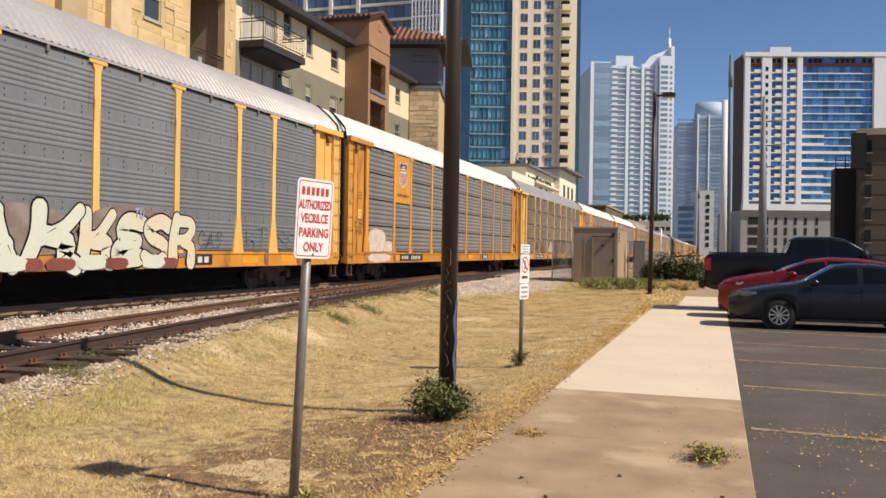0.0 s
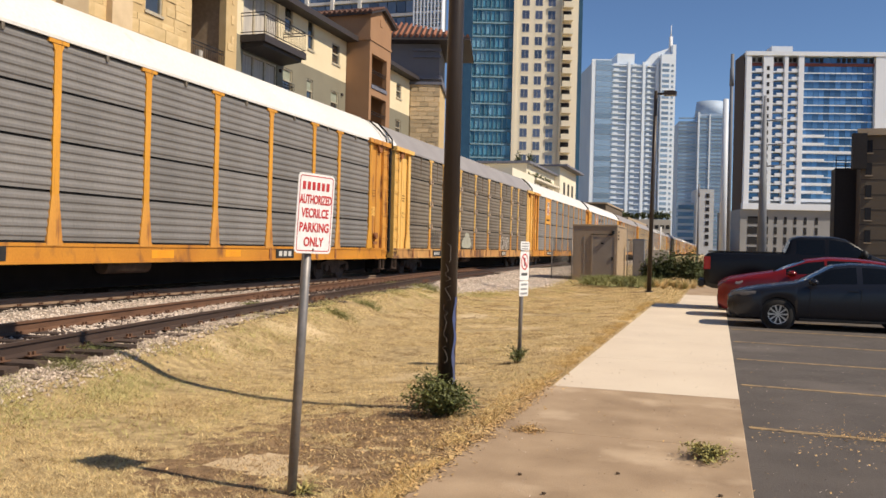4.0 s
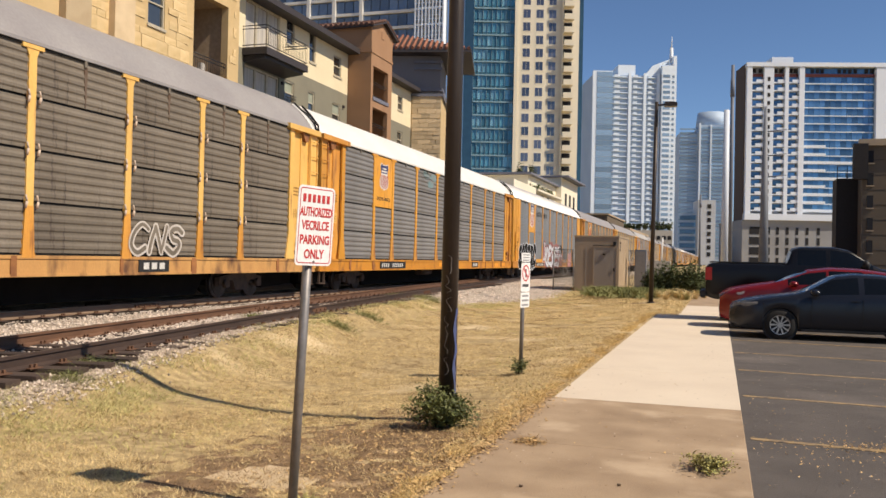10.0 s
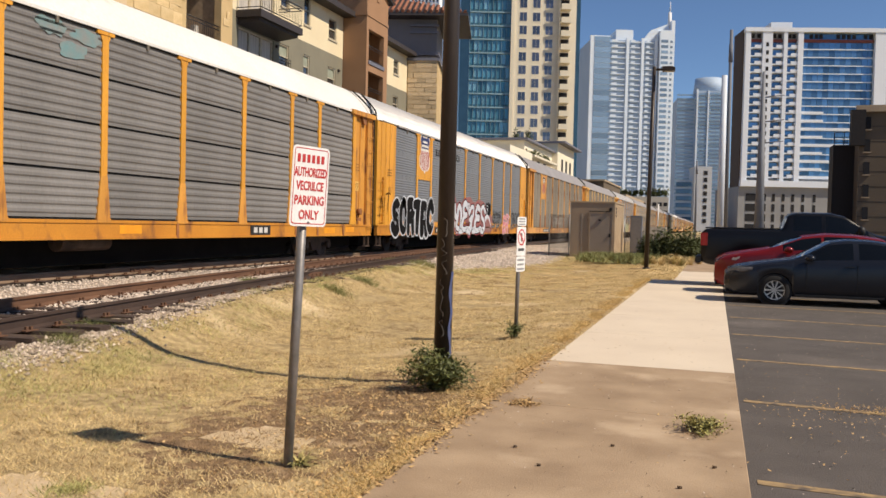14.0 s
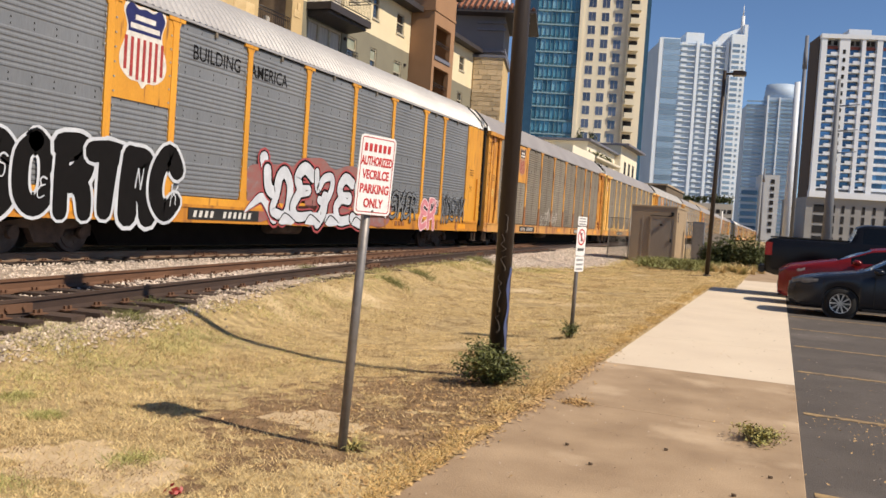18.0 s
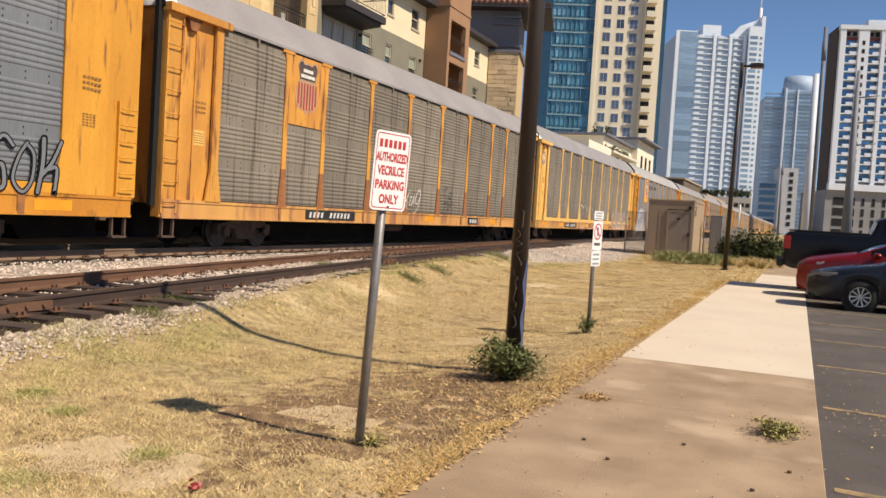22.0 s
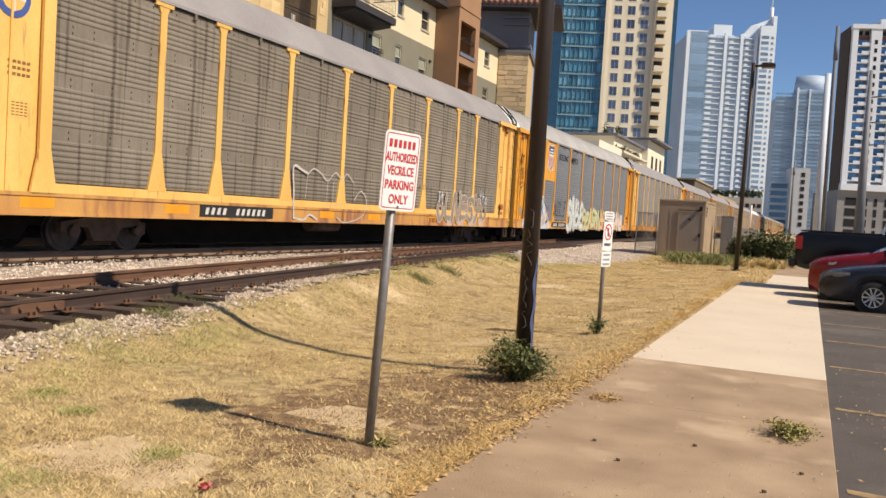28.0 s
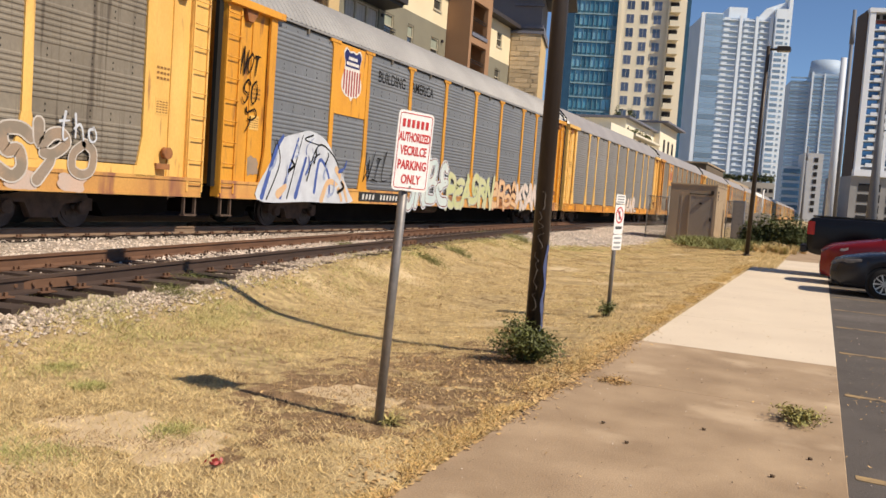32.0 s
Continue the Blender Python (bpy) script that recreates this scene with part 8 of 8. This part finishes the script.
# blue-glazed tower with a pale grid corner, seen over the roofs
gt = thing("grid_tower", "residential tower of dark blue glass bands with a white balcony grid", "building")
bm = bmesh.new()
bx(bm, -68, -39.6, 120.6, 121.6, 0, 75)
part("wall", bm, M["grid_glass"], gt)
for k in range(15):
    z = 24 + 2.45 * k
    piece("floor_slab", "gt_slab", boxes((-68, -44.1, -0.5, 0, 0, 0.42)), M["grid_band"], gt, m=pose(0, 120.6, z))
    piece("balcony_slab", "gt_slab2", boxes((-44.0, -39.6, -1.2, 0, 0, 0.3), (-44.0, -39.6, -1.2, -1.1, 0.9, 1.0), (-44.0, -39.6, -1.2, -1.1, 1.5, 1.58)), M["condo_white"], gt, m=pose(0, 120.6, z))
    for j in range(16):
        pane_grid(gt, "gtp", [(-67.8 + 1.48 * j, z + 0.55, 1.30, 1.75, 120.6)], M["grid_pane"], thick=0.15)
for k in range(9):
    bm = bmesh.new()
    bx(bm, -44.1 + k * 0.55, -43.9 + k * 0.55, 119.3, 120.6, 20, 62)
    part("pier", bm, M["condo_white"], gt)
for x in (-68.2, -62.4, -58.0, -53.4):
    bm = bmesh.new()
    bx(bm, x, x + 0.55, 119.9, 120.6, 20, 62)
    part("pier", bm, M["grid_band"], gt)

# low cream buildings with terrace plants
low = thing("terrace_building", "cream low-rise with stepped terraces and balconies", "building")
LX = -21.0
bm = bmesh.new()
bx(bm, -36, LX - 1.0, 100, 118, 0, 11.8), bx(bm, -34, LX, 88.5, 100, 0, 10.2), bx(bm, -34, LX - 0.2, 118, 132, 0, 13.2)
part("wall", bm, M["cream_tower"], low)
for x0, x1, y0, y1, z in ((-36.5, LX - 0.4, 99, 118.5, 11.8), (-34.5, LX + 0.9, 117.5, 133, 13.2)):
    bm = bmesh.new()
    bx(bm, x0, x1, y0, y1, z, z + 0.25)
    part("roof_slab", bm, M["slate_trim"], low)
for y, z in ((92, 7.0), (95.5, 7.2), (104, 8.2), (108, 8.2), (112, 8.2), (121, 9.5), (124.5, 9.5), (128, 9.5), (121, 6.2), (124.5, 6.2), (128, 6.2)):
    x = LX if y < 100 else (LX - 1.0 if y < 118 else LX - 0.2)
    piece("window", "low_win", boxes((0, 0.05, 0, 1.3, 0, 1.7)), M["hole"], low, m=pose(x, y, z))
for k in range(12):
    piece("balcony", "low_balc", boxes((LX - 1.0, LX + 0.2, 0, 1.1, 9.9, 10.15)), M["cream_tower"], low, m=pose(0, 100.5 + 1.4 * k, 0))
for k in range(7):
    bush(-22.0 + 0.25 * (k % 2), 101 + 2.1 * k, 0.8, 0.9, 90, 60 + k, M["leaf_far"], 0.16, "dark plant on a terrace edge", name="terrace_plant", stems=8).location.z = 10.15
for k in range(2):
    bush(-25.8 + 1.6 * k, 112, 0.8, 2.2, 260, 70 + k, M["leaf_far"], 0.2, "dark conical shrub on a roof terrace", name="terrace_shrub", stems=10).location.z = 12.05
shed = thing("brown_shed", "low brown flat-roofed shed beside the railway", "building")
bm = bmesh.new()
bx(bm, -27, -17.5, 140, 165, 0, 9.2)
part("wall", bm, M["right_wall"], shed)
bm = bmesh.new()
bx(bm, -27.2, -17.3, 139.8, 165.2, 9.2, 9.45)
part("roof", bm, M["hut_side"], shed)
bm = bmesh.new()
bx(bm, -24, -17.6, 178, 226, 0, 8.6)
part("annex", bm, M["hut_side"], shed, "tan lower annex")

# parking garage with palms on its deck
gar = thing("parking_garage", "pale open parking garage with plants on its top deck", "building", turned(-28, 350, 10))
bm = bmesh.new()
bx(bm, -56, -17.9, 350, 378, 0, 14.5)
part("wall", bm, M["garage"], gar)
# No holes are cut; dark sheets paint the shade inside the decks.
for k in range(3):
    for j in range(12):
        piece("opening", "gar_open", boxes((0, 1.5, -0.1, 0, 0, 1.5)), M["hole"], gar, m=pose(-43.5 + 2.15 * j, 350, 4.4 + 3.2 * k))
for k in range(12):
    bush(-46 + 2.4 * k, 357, 2.1, 3.4, 160, 80 + k, M["leaf_far"], 0.56, "dark shrub on the garage deck", name="deck_shrub", stems=8).location.z = 14.5

# distant pale tower with balcony columns and a spire; haze is put into its colours
dt = thing("spire_tower", "distant white tower, tinted blue for haze, with balcony columns and a spire", "building", turned(-39, 400, 20))
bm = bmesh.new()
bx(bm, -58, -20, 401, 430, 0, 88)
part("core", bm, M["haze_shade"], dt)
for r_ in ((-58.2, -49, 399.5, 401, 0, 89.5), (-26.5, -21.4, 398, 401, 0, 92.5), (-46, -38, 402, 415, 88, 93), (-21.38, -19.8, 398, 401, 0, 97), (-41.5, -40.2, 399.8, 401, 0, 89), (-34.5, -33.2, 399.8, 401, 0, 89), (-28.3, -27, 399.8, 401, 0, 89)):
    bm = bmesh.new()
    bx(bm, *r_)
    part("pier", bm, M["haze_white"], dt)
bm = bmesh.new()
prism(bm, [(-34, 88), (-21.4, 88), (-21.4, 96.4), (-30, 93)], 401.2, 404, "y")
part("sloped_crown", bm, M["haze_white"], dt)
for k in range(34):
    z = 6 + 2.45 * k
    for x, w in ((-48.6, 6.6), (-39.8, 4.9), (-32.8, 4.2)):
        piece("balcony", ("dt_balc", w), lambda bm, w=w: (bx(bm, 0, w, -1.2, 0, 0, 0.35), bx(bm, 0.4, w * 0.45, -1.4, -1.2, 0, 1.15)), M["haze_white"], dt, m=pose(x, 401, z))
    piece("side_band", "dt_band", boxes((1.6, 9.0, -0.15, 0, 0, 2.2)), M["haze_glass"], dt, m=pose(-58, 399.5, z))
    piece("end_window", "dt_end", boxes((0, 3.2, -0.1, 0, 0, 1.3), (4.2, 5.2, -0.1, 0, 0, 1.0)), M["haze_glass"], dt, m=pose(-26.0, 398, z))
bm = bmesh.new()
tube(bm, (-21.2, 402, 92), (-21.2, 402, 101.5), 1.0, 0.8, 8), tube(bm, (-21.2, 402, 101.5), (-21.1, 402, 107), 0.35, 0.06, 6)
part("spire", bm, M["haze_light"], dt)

# Shaft, crown and piers below carry the same painted haze tint.
# distant round-topped glass tower
rt = thing("round_glass_tower", "distant blue glass tower with a curved crown", "building", Matrix.Translation((0, 0, 1.6)) @ Matrix.Scale(1.45, 4) @ Matrix.Translation((0, 0, -1.6)) @ turned(-10, 600, 10))
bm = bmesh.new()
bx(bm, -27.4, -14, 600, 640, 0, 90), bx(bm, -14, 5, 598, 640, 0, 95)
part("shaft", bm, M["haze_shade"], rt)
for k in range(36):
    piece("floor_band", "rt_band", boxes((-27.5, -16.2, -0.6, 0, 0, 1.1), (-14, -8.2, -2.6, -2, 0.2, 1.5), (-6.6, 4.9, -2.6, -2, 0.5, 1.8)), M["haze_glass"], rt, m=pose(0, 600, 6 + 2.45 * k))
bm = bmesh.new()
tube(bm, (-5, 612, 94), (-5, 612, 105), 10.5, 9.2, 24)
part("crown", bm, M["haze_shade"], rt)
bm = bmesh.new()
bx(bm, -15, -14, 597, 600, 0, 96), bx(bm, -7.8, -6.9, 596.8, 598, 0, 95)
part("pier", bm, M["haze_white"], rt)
nt_ = thing("slim_tower", "slim pale concrete tower with a dark window column", "building", turned(-10.4, 780, 10))
bm = bmesh.new()
bx(bm, -18.7, -3.9, 780, 811, 0, 57.4)
part("wall", bm, M["podium"], nt_)
for k in range(8):
    piece("window", "nt_win", boxes((0, 3.1, -0.3, 0, 0, 3.6)), M["hole"], nt_, m=pose(-10.9, 780, 8 + 6.0 * k))
dk = thing("dark_glass_block", "dark blue glass block low behind the railway", "building")
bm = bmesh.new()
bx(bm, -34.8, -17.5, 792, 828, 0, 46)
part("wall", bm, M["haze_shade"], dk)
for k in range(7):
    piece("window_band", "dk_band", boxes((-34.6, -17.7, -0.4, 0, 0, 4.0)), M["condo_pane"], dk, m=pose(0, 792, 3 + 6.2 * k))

# white condominium with glass wing
wc = thing("white_condominium", "white high-rise with balcony bays and a broad blue glass wing", "building", turned(14, 250, 14))
bm = bmesh.new()
bx(bm, 6.3, 47.2, 251, 261, 14.5, 56.4)
part("core", bm, M["condo_grey"], wc)
bm = bmesh.new()
bx(bm, 5.7, 6.3, 251, 260, 0, 57)
part("side_wall", bm, M["condo_side"], wc, "dark brown side wall")
bm = bmesh.new()
for x0, x1 in ((6.0, 7.4), (10.6, 13.2), (16.2, 17.2), (20.0, 21.4)):
    bx(bm, x0, x1, 249.4, 251, 14.5, 56.1)
bx(bm, 5.8, 47.4, 249.2, 251, 56.1, 57.2), bx(bm, 14.6, 20.4, 256, 262, 57.4, 60.2), bx(bm, 5.8, 46.2, 249.0, 251, 13.9, 15.6)
bx(bm, 40.4, 43.6, 249.4, 251, 14.5, 56.1)
part("frame", bm, M["condo_white"], wc)
bm = bmesh.new()
bx(bm, 7.4, 20.0, 250.6, 251, 53.5, 54.3), bx(bm, 21.4, 40.4, 250.4, 251, 53.5, 54.3)
part("attic", bm, M["condo_red"], wc, "thin red attic band")
for x in (7.8, 9.4, 13.6, 15.0, 17.6, 18.8, 23.4, 24.8, 26.0, 30.6, 32.0, 33.4, 34.8, 37.8, 39.2):
    piece("attic_opening", "wc_attic", boxes((0, 0.9, -0.15, 0, 0, 1.1)), M["hole"], wc, m=pose(x, 250.85, 54.6))
pane_grid(wc, "wca", [(21.5, 54.4, 18.8, 1.65, 250.98)], M["condo_pane"], thick=0.1)
for k in range(17):
    z = 16.4 + 2.2 * k
    for x, w in ((7.4, 3.2), (13.2, 3.0), (17.2, 2.8)):
        piece("balcony", ("wc_balc", w), lambda bm, w=w: (bx(bm, 0, w, -1.3, 0, 0, 0.3), bx(bm, w * 0.35, w, -1.4, -1.3, 0, 0.95)), M["condo_white"], wc, m=pose(x, 251, z))
        pane_grid(wc, "wcp", [(x + 0.2, z + 0.4, w - 0.5, 1.6, 251)], M["condo_pane"], thick=0.05)
    piece("pier_window", "wc_pw", boxes((0, 0.7, -0.06, 0, 0, 1.1)), M["hole"], wc, m=pose(11.5, 249.4, z + 0.5))
    for j in range(13):
        pane_grid(wc, "wcg", [(21.5 + 1.455 * j, z + 0.12, 1.39, 2.0, 250.9)], M["condo_pane"], thick=0.2)
    if k % 2 == 0 and k < 8:
        piece("glass_band", "wc_band", boxes((21.4, 40.4, -0.6, 0, 0, 0.7)), M["condo_white"], wc, m=pose(0, 250.9, z))
    elif k < 9:
        piece("glass_band", "wc_band_s", boxes((21.4, 27.6, -0.6, 0, 0, 0.7)), M["condo_white"], wc, m=pose(0, 250.9, z))
    piece("floor_line", "wc_line", boxes((21.4, 40.4, -0.5, 0, -0.12, 0.12)), M["condo_white"], wc, m=pose(0, 250.9, z))
# Podium wall: its shadow is part of the grey colour.
bm = bmesh.new()
bx(bm, 5.5, 46, 250, 275, 0, 13.9)
pod = part("podium", bm, M["podium_shade"], wc, "garage podium with shade put into its grey")
# Slots are dark sheets on the wall, their inner shade painted.
for x in (7.5, 12.2, 14.6, 17.2, 19.8, 22.5, 25.5):
    for k in range(4):
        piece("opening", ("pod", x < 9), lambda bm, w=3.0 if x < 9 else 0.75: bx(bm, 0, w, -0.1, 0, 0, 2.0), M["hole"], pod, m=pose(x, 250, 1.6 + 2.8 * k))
bm = bmesh.new()
bx(bm, 6, 30, 200, 202, 0, 4.6)
part("street_wall", bm, M["condo_white"], wc, "pale low street wall")

# brown block on the right with a dark neighbour; shade is put into their colours
rb = thing("brown_block_building", "tan masonry block darkened brown for shade, with small dark windows", "building")
bm = bmesh.new()
bx(bm, 10.3, 40, 72, 76, 0, 11.1)
part("wall", bm, M["right_wall"], rb)
# Paler parapet colour paints the sunlit strip along the wall top.
bm = bmesh.new()
bx(bm, 10.0, 40, 71.7, 72.0, 10.9, 11.4)
part("parapet", bm, M["hut_side"], rb)
for k in range(5):
    w = piece("window", "rb_win", boxes((0, 0.42, -0.05, 0, 0, 0.95)), M["hole"], rb, m=pose(10.66, 72, 2.7 + 1.72 * k))
    piece("sill", "rb_sill", boxes((-0.06, 0.48, -0.12, 0, -0.08, 0)), M["hut_side"], w)
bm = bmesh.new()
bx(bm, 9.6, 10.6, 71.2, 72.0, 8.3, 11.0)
part("box_bay", bm, M["right_dark"], rb, "corner bay in the dark shade colour")
bm = bmesh.new()
for k in range(9):
    bx(bm, 10.3, 40, 71.985, 72, 0.6 + 1.15 * k, 0.63 + 1.15 * k)
part("course_line", bm, M["right_dark"], rb)
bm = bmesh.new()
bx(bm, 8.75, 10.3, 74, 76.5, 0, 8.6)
part("dark_annex", bm, M["right_dark"], rb, "annex with shade put into its dark colour")
bm = bmesh.new()
for x in (8.8, 9.5, 10.2):
    tube(bm, (x, 74, 8.5), (x, 74, 9.6), 0.04, n=5)
for z in (8.8, 9.2, 9.6):
    tube(bm, (8.8, 74, z), (10.2, 74, z), 0.03, n=5)
stuff(part("roof_rail", bm, M["iron"], rb))

motions()
